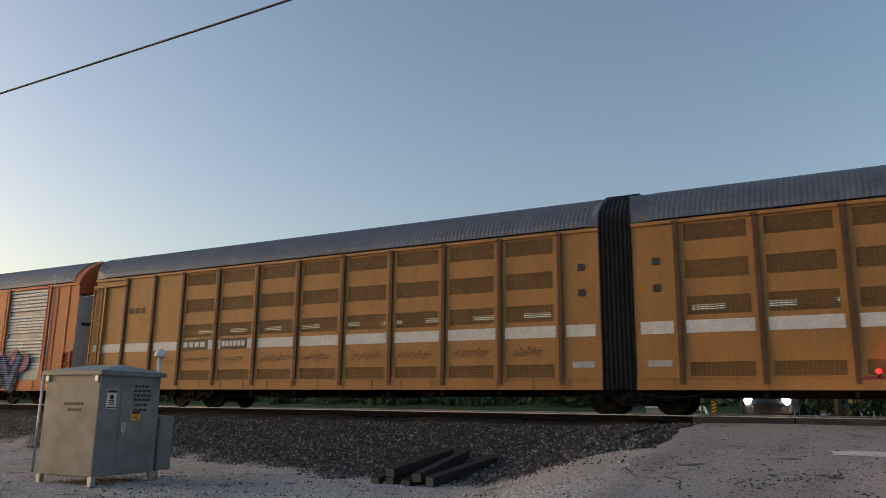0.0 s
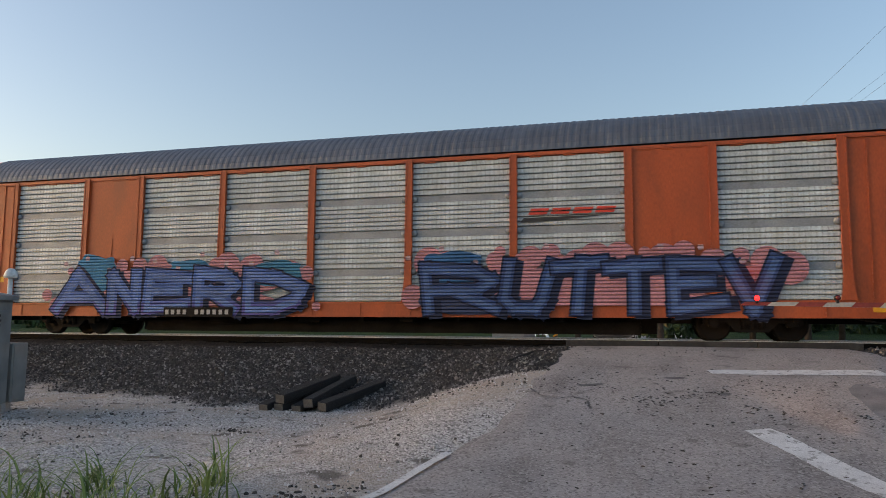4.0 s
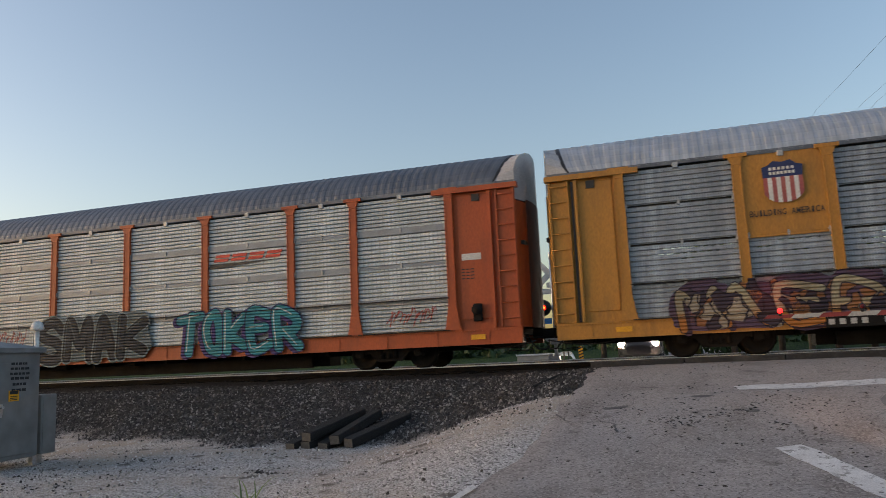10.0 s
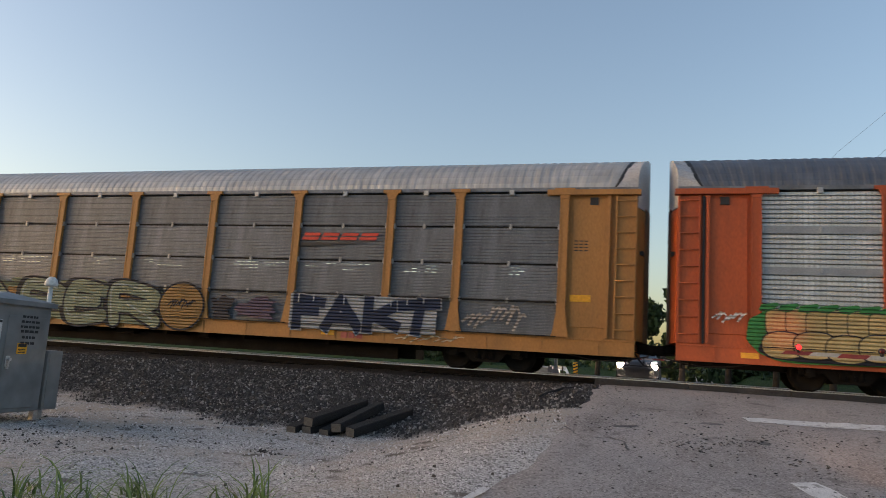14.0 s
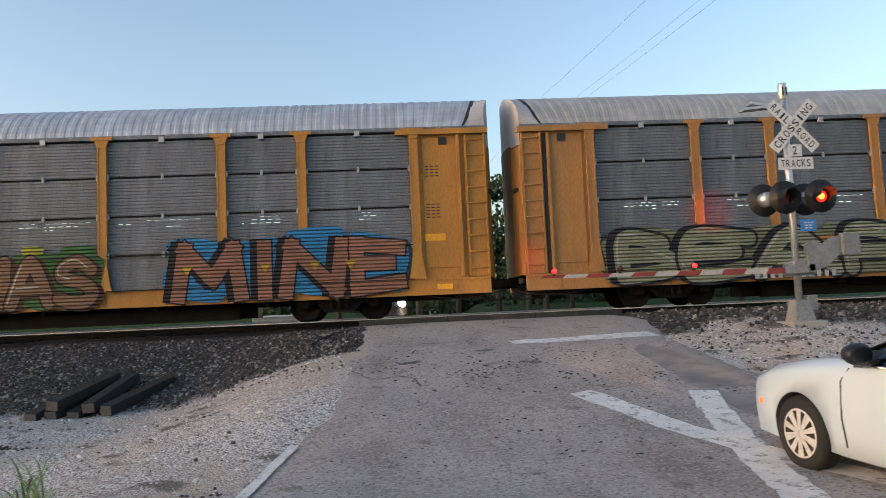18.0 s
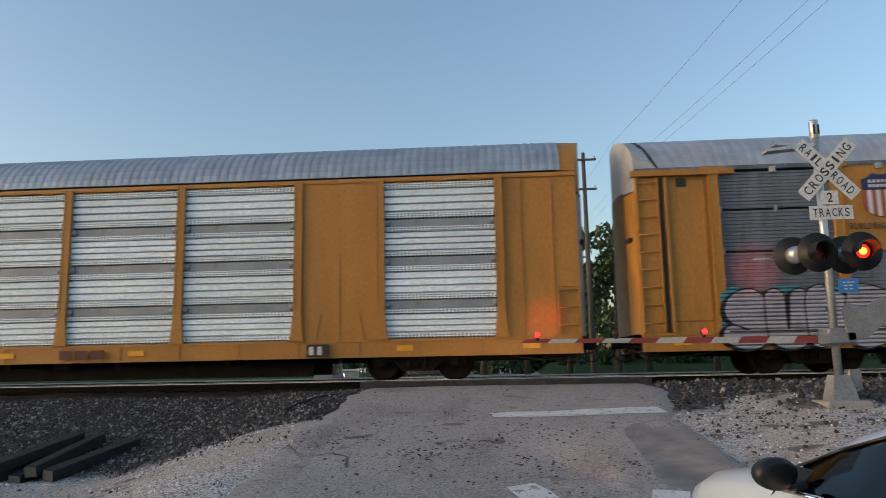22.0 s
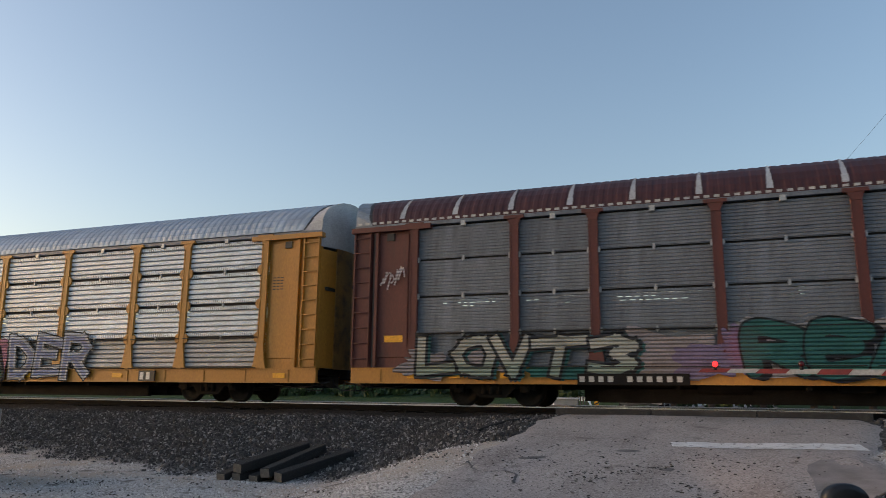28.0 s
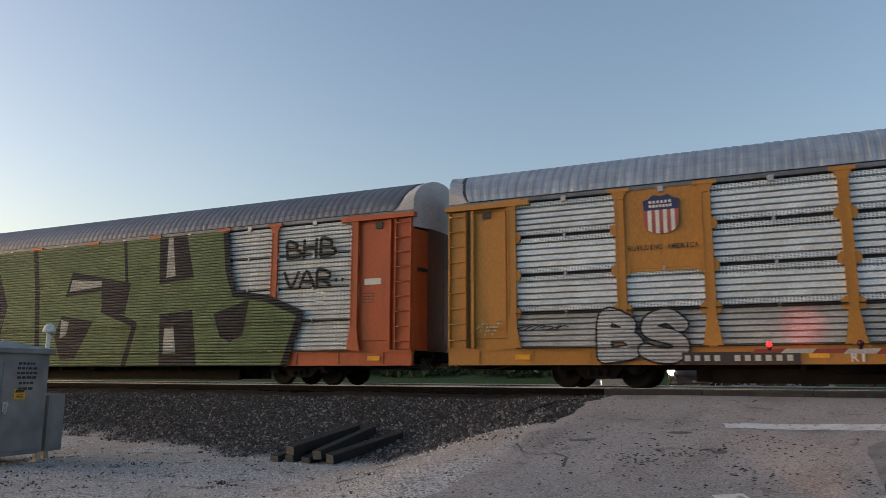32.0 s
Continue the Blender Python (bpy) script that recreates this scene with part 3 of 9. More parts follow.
road_patch("road_patch", 3.15, 10.9, 0.50, 2.2, 0, M_REPAIR, "dark asphalt repair along the lane's edge", 3.0, 0.2, 0.6)
road_patch("road_stain", 0.21, 13.07, 0.19, 0.13, 0, M_STAIN, "dark oval stain on the asphalt", 5.0, 0.3)
road_patch("road_stain", 0.9, 11.9, 0.10, 0.09, 0, M_STAIN, "small dark stain on the asphalt", 6.0, 0.4)
road_patch("road_stain", -1.1, 12.3, 0.20, 0.10, 20, M_STAIN, "small dark stain on the asphalt", 7.0, 0.4)


def road_crack(points, width, label, seed):
    """A ragged dark crack through a few turning points."""
    bm, last, rnd = bmesh.new(), None, random.Random(seed)
    for (xa, ya), (xb, yb) in zip(points, points[1:]):
        n = max(2, int(math.hypot(xb - xa, yb - ya) / 0.06))
        for k in range(n):
            x, y = xa + (xb - xa) * k / n + rnd.uniform(-0.02, 0.02), ya + (yb - ya) * k / n + rnd.uniform(-0.02, 0.02)
            w = width * rnd.uniform(0.4, 1.3)
            pair = [bm.verts.new((x + sx, y + sy, road_z(x, y) + 0.0065)) for sx, sy in ((-w, -w * 0.6), (w, w * 0.6))]
            if last:
                bm.faces.new((last[0], last[1], pair[1], pair[0]))
            last = pair
    return tagged(part("road_crack", bm, M_STAIN, None), label, "road crack", kind="structure")


road_crack([(-2.0, 11.9), (-1.75, 11.45), (-1.5, 11.3), (-1.3, 11.45), (-1.05, 11.25), (-0.95, 10.7)], 0.018, "winding dark crack at the road's edge", 2)

M_RAIL = mat("brown_rail_steel", (0.007, 0.006, 0.0055), 0.85, 0, 0.3, 5, 50, 0.1, spec=0.15)
# White and unmetallic: the sky's reflection is put into the head's colour
M_RAILHEAD = mat("sky_sheen_rail_head", (0.78, 0.80, 0.82), 0.38, 0.0, 0.06, 2, 80, 0.02)
M_TIE = mat("creosoted_timber", (0.010, 0.0085, 0.008), 0.9, 0, 0.35, 3, 40, 0.5, (0.025, 0.022, 0.02), 0.4, spec=0.15, stretch=(1, 6, 6))
M_PANEL = mat("dark_rubber_crossing_panel", (0.020, 0.020, 0.021), 0.8, 0, 0.2, 2, 60, 0.3, (0.08, 0.075, 0.07), 0.6)


def build_track(yc, name):
    root = thing(name, "steel rails on creosoted ties in ballast", "railway track", kind="structure")
    for s in (-1, 1):
        bm = bmesh.new()
        y = yc + s * 0.755
        prof = [(-0.07, -0.17), (0.07, -0.17), (0.07, -0.155), (0.012, -0.135), (0.012, -0.055), (0.036, -0.045), (0.036, -0.018), (-0.036, -0.018), (-0.036, -0.045), (-0.012, -0.055), (-0.012, -0.135), (-0.07, -0.155)]
        a = [bm.verts.new((-400, y + p, RAIL_Z + q)) for p, q in prof]
        b = [bm.verts.new((300, y + p, RAIL_Z + q)) for p, q in prof]
        for k in range(len(prof)):
            bm.faces.new((a[k], a[(k + 1) % len(prof)], b[(k + 1) % len(prof)], b[k]))
        box(bm, -400, 300, y - 0.037, y + 0.037, RAIL_Z - 0.020, RAIL_Z, mat=1)
        bmesh.ops.recalc_face_normals(bm, faces=bm.faces)
        part("rail", bm, [M_RAIL, M_RAILHEAD], root, "steel rail with a worn head coloured white for the sky's sheen")
    bm = bmesh.new()
    rnd = random.Random(4)
    x = -120.0
    while x < 60:
        if not -2.4 < x < 4.4:
            w = 0.11
            dy = rnd.uniform(-0.06, 0.06)
            box(bm, x - w, x + w, yc - 1.3 + dy, yc + 1.3 + dy, RAIL_Z - 0.36, RAIL_Z - 0.165 + rnd.uniform(-0.012, 0.0))
        x += 0.53
    tagged(part("ties", bm, M_TIE, root, "dark creosoted cross ties"), kind="stuff")
    for (y0, y1) in ((yc - 1.75, yc - 0.83), (yc - 0.66, yc + 0.66), (yc + 0.83, yc + 1.75)):
        for k in range(3):
            bm = bmesh.new()
            x0 = -2.3 + k * 2.25
            box(bm, x0 + 0.01, x0 + 2.24, y0, y1, RAIL_Z - 0.2, RAIL_Z - 0.012, bevel=0.012)
            part("crossing_panel", bm, M_PANEL, root, "dark rubber crossing panel beside the rails")
    return root


build_track(TRACK_Y, "railway_track")
build_track(FAR_Y, "railway_track")


# ---- loose stones, real geometry
def stone_field(name, count, place, size, material, label, seed, base=None, flat=1.0):
    rnd = random.Random(seed)
    t = (1 + 5 ** 0.5) / 2
    ico = [Vector(v).normalized() for v in ((-1, t, 0), (1, t, 0), (-1, -t, 0), (1, -t, 0), (0, -1, t), (0, 1, t), (0, -1, -t), (0, 1, -t), (t, 0, -1), (t, 0, 1), (-t, 0, -1), (-t, 0, 1))]
    tri = ((0, 11, 5), (0, 5, 1), (0, 1, 7), (0, 7, 10), (0, 10, 11), (1, 5, 9), (5, 11, 4), (11, 10, 2), (10, 7, 6), (7, 1, 8), (3, 9, 4), (3, 4, 2), (3, 2, 6), (3, 6, 8), (3, 8, 9), (4, 9, 5), (2, 4, 11), (6, 2, 10), (8, 6, 7), (9, 8, 1))
    co, fa = [], []
    while count > 0:
        p = place(rnd)
        if p is None:
            continue
        count -= 1
        x, y = p
        r = size[0] + (size[1] - size[0]) * rnd.random() ** 2.8
        q = Euler((rnd.uniform(0, 6.3), rnd.uniform(0, 6.3), rnd.uniform(0, 6.3))).to_matrix()
        sc = Vector((rnd.uniform(0.7, 1.7), rnd.uniform(0.6, 1.2), rnd.uniform(0.5, 0.9)))
        c = Vector((x, y, (base or ground_z)(x, y) + r * 0.28 * flat))
        k = len(co)
        for v in ico:
            u = q @ Vector((v.x * sc.x, v.y * sc.y, v.z * sc.z)) * r * rnd.uniform(0.8, 1.15)
            co.append((c.x + u.x, c.y + u.y, c.z + u.z * flat))
        fa += [(a + k, b + k, d + k) for a, b, d in tri]
    me = bpy.data.meshes.new(name)
    me.from_pydata(co, [], fa)
    me.materials.append(material)
    return tagged(new(name, me), label, "stones", kind="stuff")


def stone_mat(name, stops):
    m = bpy.data.materials.new(name)
    m.use_nodes = True
    n, l = m.node_tree.nodes, m.node_tree.links
    b = n["Principled BSDF"]
    b.inputs["Roughness"].default_value = 0.9
    g, r = n.new("ShaderNodeNewGeometry"), n.new("ShaderNodeValToRGB")
    while len(r.color_ramp.elements) < len(stops):
        r.color_ramp.elements.new(0.5)
    for e, (p, c) in zip(r.color_ramp.elements, stops):
        e.position, e.color = p, (*c, 1)
    l.new(g.outputs["Random Per Island"], r.inputs[0])
    tx, mx = n.new("ShaderNodeTexNoise"), n.new("ShaderNodeMix")
    tx.inputs["Scale"].default_value = 90
    mx.data_type, mx.blend_type = "RGBA", "MULTIPLY"
    mx.inputs[0].default_value = 0.5
    l.new(r.outputs[0], mx.inputs[6])
    l.new(tx.outputs["Color"], mx.inputs[7])
    l.new(r.outputs[0], b.inputs["Base Color"])
    return m


M_BALLAST = stone_mat("grey_ballast_stone", [(0.0, (0.022, 0.020, 0.020)), (0.5, (0.046, 0.042, 0.041)), (0.8, (0.088, 0.081, 0.079)), (0.98, (0.26, 0.25, 0.24))])
M_LIME = stone_mat("pale_limestone", [(0.0, (0.13, 0.12, 0.11)), (0.3, (0.35, 0.335, 0.32)), (0.7, (0.52, 0.505, 0.485)), (0.97, (0.68, 0.665, 0.645))])


def on_bank(r):
    x, y = r.uniform(-24, -2.0), r.uniform(13, 18.7)
    return (x, y) if ballast_mask(x, y) > r.random() and x < lerp_table(ROAD_L, y) + 0.1 else None


def on_gravel(r):
    x, y = r.uniform(-15, -2.0), r.uniform(4.5, 15)
    return (x, y) if x < lerp_table(ROAD_L, y) + 0.1 and ballast_mask(x, y) < r.random() else None


def on_right(r):
    x, y = r.uniform(3.6, 12), r.uniform(8, 19.3)
    return (x, y) if x > lerp_table(ROAD_R, y) - 0.05 and ballast_mask(x, y) < r.random() else None


def on_right_dark(r):
    x, y = r.uniform(3.8, 14), r.uniform(13.5, 19.4)
    return (x, y) if x > lerp_table(ROAD_R, y) and ballast_mask(x, y) > r.random() else None


stone_field("ballast_stones", 26000, on_bank, (0.013, 0.045), M_BALLAST, "dark angular ballast stones on the bank", 11)
stone_field("gravel_stones", 9000, on_gravel, (0.007, 0.026), M_LIME, "loose pale limestone gravel", 12)
stone_field("gravel_stones", 4500, on_right, (0.006, 0.026), M_LIME, "loose pale limestone gravel beside the road", 13)
stone_field("ballast_stones", 2500, on_right_dark, (0.028, 0.07), M_BALLAST, "dark ballast stones beside the track", 14)

M_CLOD = stone_mat("dark_earth_clod", [(0.0, (0.02, 0.017, 0.015)), (0.5, (0.045, 0.037, 0.032)), (0.9, (0.10, 0.082, 0.07))])


def on_road(r):
    u = r.random()
    if u < 0.45:
        k = r.random()
        x, y = -1.5 + 4.6 * k + r.gauss(0, 0.7), 12.2 - 1.0 * k + r.gauss(0, 1.0)
    elif u < 0.6:
        x, y = 0.4 + r.gauss(0, 0.8), 11.6 + r.gauss(0, 0.5)
    else:
        x, y = r.uniform(-2, 4.2), r.uniform(7.2, 18.5)
    if noise.noise((x * 1.1, y * 1.1, 8.0)) < 0.05 and r.random() > 0.22:
        return None
    return (x, y) if lerp_table(ROAD_L, y) + 0.1 < x < lerp_table(ROAD_R, y) - 0.1 and 6.5 < y < 18.8 else None


HEAPS = [(-10.1, 10.4, 0.5), (-9.9, 9.3, 0.35), (-10.2, 12.1, 0.3), (-6.6, 10.7, 0.12), (-8.6, 11.2, 0.3), (-2.1, 12.4, 0.25), (-3.4, 12.9, 0.3), (-7.8, 12.6, 0.5), (4.9, 14.6, 0.5), (5.3, 13.3, 0.4), (4.6, 12.6, 0.3), (7.5, 15.2, 0.5), (6.5, 12.2, 0.4), (4.8, 15.3, 0.4), (-3.75, 6.35, 0.22), (-3.35, 6.6, 0.18), (-3.15, 7.1, 0.15), (-4.0, 6.2, 0.2)]


def in_heaps(r):
    if r.random() < 0.6:
        x, y, s = r.choice(HEAPS)
        x, y = x + r.gauss(0, s * 1.5), y + r.gauss(0, s * 0.6)
    else:
        x, y = r.uniform(-14, -2.2), r.uniform(5, 14)
        if noise.noise((x * 0.8, y * 0.8, 2.0)) < 0.1 and r.random() > 0.2:
            return None
    return (x, y) if x < lerp_table(ROAD_L, y) or x > lerp_table(ROAD_R, y) else None


stone_field("road_debris", 2300, on_road, (0.003, 0.030), M_CLOD, "dark crumbs of earth scattered over the asphalt", 15, road_z, 0.35)
stone_field("earth_clods", 1900, in_heaps, (0.006, 0.034), M_CLOD, "dark clods and litter scattered on the gravel", 16, None, 0.7)
stone_field("earth_clods", 1700, on_right, (0.008, 0.040), M_CLOD, "dark clods among the pale gravel beside the road", 17, None, 0.7)


# ---- freight cars. In a car's own space x runs along it from the gap at its rear, y = 0 is the track's middle, z = 0 the rail head
SIDE, EAVE, CREST, PITCH = 1.50, 4.92, 5.98, 29.3
MESHES = {}


def shared(key, make, materials):
    if key not in MESHES:
        bm = bmesh.new()
        make(bm)
        me = bpy.data.meshes.new(key[0])
        bm.to_mesh(me)
        bm.free()
        for m in materials:
            me.materials.append(m)
        MESHES[key] = me
    return MESHES[key]


def placed(name, mesh, parent, x, y, z, label="", rz=0.0):
    ob = new(name, mesh)
    ob.parent = parent
    ob.matrix_local = pose(x, y, z, 0, 0, rz)
    if label:
        ob["label"] = label
    return ob


def corrugated(w, h, ribs, depth, slots=None, seed=0, gap=0.30, back=0.03):
    """A ribbed sheet: origin at its lower corner, ribs proud towards -y. slots: the troughs that are pierced by rows of slots."""
    def make(bm):
        rnd = random.Random(seed)
        prof, p = [], h / ribs
        for k in range(ribs):
            z = k * p
            prof += [(back, z), (back, z + gap * p), (-depth, z + (gap + 0.06) * p), (-depth, z + 0.95 * p)]
        prof.append((back, h))
        a = [bm.verts.new((0, y, z)) for y, z in prof]
        b = [bm.verts.new((w, y, z)) for y, z in prof]
        for k in range(len(prof) - 1):
            if slots and k % 4 == 0 and k // 4 in slots:
                x, (y0, z0), (_, z1) = 0.0, prof[k], prof[k + 1]
                lo, hi = sorted((rnd.uniform(0.05, 0.95) * w, rnd.uniform(0.05, 0.95) * w))
                while x < w:
                    pierced = lo < x < hi
                    d = min(w - x, 0.075 if pierced else 0.06)
                    vs = [bm.verts.new((x + u, y0, z)) for u, z in ((0, z0), (d, z0), (d, z1), (0, z1))]
                    bm.faces.new(vs)
                    x += d + (rnd.choice((0.09, 0.12, 0.15)) if pierced else 0.0)
                continue
            bm.faces.new((a[k], b[k], b[k + 1], a[k + 1]))
    return make


def post_shape(h, w, cap, foot):
    """A rolled post: web with two flange edges, a flared foot and a T-shaped head."""
    def make(bm):
        box(bm, -w / 2, w / 2, -0.05, 0.03, 0, h)
        box(bm, -w / 2 - 0.015, -w / 2 + 0.02, -0.065, 0.03, 0, h)
        box(bm, w / 2 - 0.02, w / 2 + 0.015, -0.065, 0.03, 0, h)
        if foot:
            prism(bm, [(-w / 2 - foot, 0), (w / 2 + foot, 0), (w / 2 + foot * 0.7, 0.12), (w / 2, 0.75), (-w / 2, 0.75), (-w / 2 - foot * 0.7, 0.12)], -0.072, -0.02)
        if cap:
            box(bm, -w / 2 - cap, w / 2 + cap, -0.085, 0.03, h - 0.09, h)
            prism(bm, [(-w / 2, h - 0.28), (w / 2, h - 0.28), (w / 2 + cap * 0.5, h - 0.09), (-w / 2 - cap * 0.5, h - 0.09)], -0.07, -0.02)
    return make


def roof_points(n=14, grow=0.0):
    pts = []
    for k in range(n + 1):
        a = math.pi * k / n
        y = -(SIDE + 0.02 + grow) * math.cos(a)
        z = EAVE + (CREST - EAVE + grow) * math.sin(a) ** 1.25
        pts.append((y, z))
    return pts


def bow(y):
    """How far a car's end bulges outwards at a place across it."""
    return 0.24 * max(0.0, 1 - (y / SIDE) ** 2)


def end_slant(j, slant):
    """The roof sheet reaches further out at its crest than at its eaves."""
    return slant * (1 - min(1.0, abs(j - 7) / 7) ** 1.3)


def roof_shape(x0, x1, pitch, amp, slant=0.0):
    def make(bm):
        cols, x = [], x0
        while x <= x1 + 1e-6:
            for dx, g in ((0.0, 0.0), (0.25, 0.0), (0.40, amp), (0.80, amp), (0.95, 0.0)):
                xx = x + dx * pitch
                if xx <= x1:
                    lo, hi = max(0.0, 1 - (xx - x0) / 1.6), max(0.0, 1 - (x1 - xx) / 1.6)
                    cols.append([bm.verts.new((xx + (hi - lo) * end_slant(j, slant), y, z)) for j, (y, z) in enumerate(roof_points(14, g))])
            x += pitch
        for a, b in zip(cols, cols[1:]):
            for j in range(len(a) - 1):
                bm.faces.new((a[j], b[j], b[j + 1], a[j + 1]))
    return make


def cap_shape(x0, x1, flip, slant=0.0, edge=True):
    """A smooth roof end over the bulging end wall, with a black joint where the ribbed sheet stops."""
    def make(bm):
        inner, outer, s = (x0, x1, 1) if flip else (x1, x0, -1)
        pts = roof_points(14)
        a = [bm.verts.new((inner + s * (end_slant(j, slant) - 0.06), y * 0.992, z - 0.010)) for j, (y, z) in enumerate(pts)]
        rise = max(z for _, z in pts) - EAVE
        full = [EAVE + rise * max(0.0, (z - EAVE) / rise) ** (0.55 if edge else 1.0) for _, z in pts]
        b = [bm.verts.new((outer + s * bow(y), y * 0.985, z - 0.03)) for (y, _), z in zip(pts, full)]
        c = [bm.verts.new((outer + s * bow(y), y * 0.985, 4.42 + 0.12 * bow(y))) for y, z in pts]
        for j in range(14):
            bm.faces.new((a[j], b[j], b[j + 1], a[j + 1]))
            bm.faces.new((b[j], c[j], c[j + 1], b[j + 1]))
        if edge:
            e = [bm.verts.new((inner + s * (end_slant(j, slant) - 0.03), y * 1.004, z + 0.010)) for j, (y, z) in enumerate(pts)]
            f = [bm.verts.new((inner + s * (end_slant(j, slant) + 0.02 + 0.07 * math.sin(math.pi * min(1, abs(j - 7) / 7))), y * 1.004, z + 0.008)) for j, (y, z) in enumerate(pts)]
            for j in range(14):
                bm.faces.new((e[j], f[j], f[j + 1], e[j + 1])).material_index = 1
        bmesh.ops.recalc_face_normals(bm, faces=bm.faces)
    return make


def end_wall_shape(xe, s, y0, y1, z0, z1, n=6):
    """A stretch of the bulging end wall between two places across it, with thickness."""
    def make(bm):
        rings = []
        for k in range(n + 1):
            y = y0 + (y1 - y0) * k / n
            x = xe + s * bow(y)
            rings.append([bm.verts.new(p) for p in ((x, y, z0), (x, y, z1), (x - s * 0.05, y, z1), (x - s * 0.05, y, z0))])
        for a, b in zip(rings, rings[1:]):
            for j in range(4):
                bm.faces.new((a[j], b[j], b[(j + 1) % 4], a[(j + 1) % 4]))
        bm.faces.new(rings[0])
        bm.faces.new(rings[-1][::-1])
        bmesh.ops.recalc_face_normals(bm, faces=bm.faces)
    return make


def ladder_shape(h, w=0.52):
    def make(bm):
        for x in (0, w - 0.04):
            box(bm, x, x + 0.04, -0.06, 0.02, 0, h)
        z = 0.2
        while z < h:
            cyl(bm, (0.02, -0.05, z), (w - 0.02, -0.05, z), 0.016, 6)
            z += 0.42
    return make


def truck_shape(bm):
    for s in (-1, 1):
        y0, y1 = (s * 1.07 - 0.06, s * 1.07 + 0.06)
        out = [(-1.14, 0.40), (-1.14, 0.62), (-0.62, 0.68), (-0.32, 0.80), (0.32, 0.80), (0.62, 0.68), (1.14, 0.62), (1.14, 0.40), (0.86, 0.40), (0.60, 0.46), (0.36, 0.22), (-0.36, 0.22), (-0.60, 0.46), (-0.86, 0.40)]
        prism(bm, out, min(y0, y1), max(y0, y1))
        for k in (-0.2, 0, 0.2):
            cyl(bm, (k, s * 1.15, 0.3), (k, s * 1.15, 0.6), 0.07, 8)
        for k in (-0.89, 0.89):
            box(bm, k - 0.13, k + 0.13, s * 1.07 - 0.12, s * 1.07 + 0.12, 0.34, 0.56, bevel=0.02)
    box(bm, -0.22, 0.22, -1.2, 1.2, 0.42, 0.72)


def wheelset_shape(bm):
    for s in (-1, 1):
        lathe(bm, [(0.12, s * 0.69), (0.32, s * 0.70), (0.36, s * 0.68), (0.445, s * 0.675), (0.445, s * 0.705), (0.42, s * 0.72), (0.415, s * 0.81), (0.36, s * 0.81), (0.33, s * 0.775), (0.16, s * 0.765), (0.13, s * 0.81), (0.10, s * 0.82), (0.0, s * 0.82)], "y", 28)
    cyl(bm, (0, -1.2, 0), (0, 1.2, 0), 0.08, 10)
    bmesh.ops.recalc_face_normals(bm, faces=bm.faces)


WHEELS = []


def add_truck(car, x):
    t = placed("truck", shared(("truck",), truck_shape, [M_UNDER]), car, x, 0, 0, "dark cast steel truck with coil springs")
    for dx in (-0.89, 0.89):
        w = placed("wheelset", shared(("wheelset",), wheelset_shape, [M_WHEEL]), t, dx, 0, 0.42, "worn steel wheels on an axle")
        WHEELS.append((w, dx))


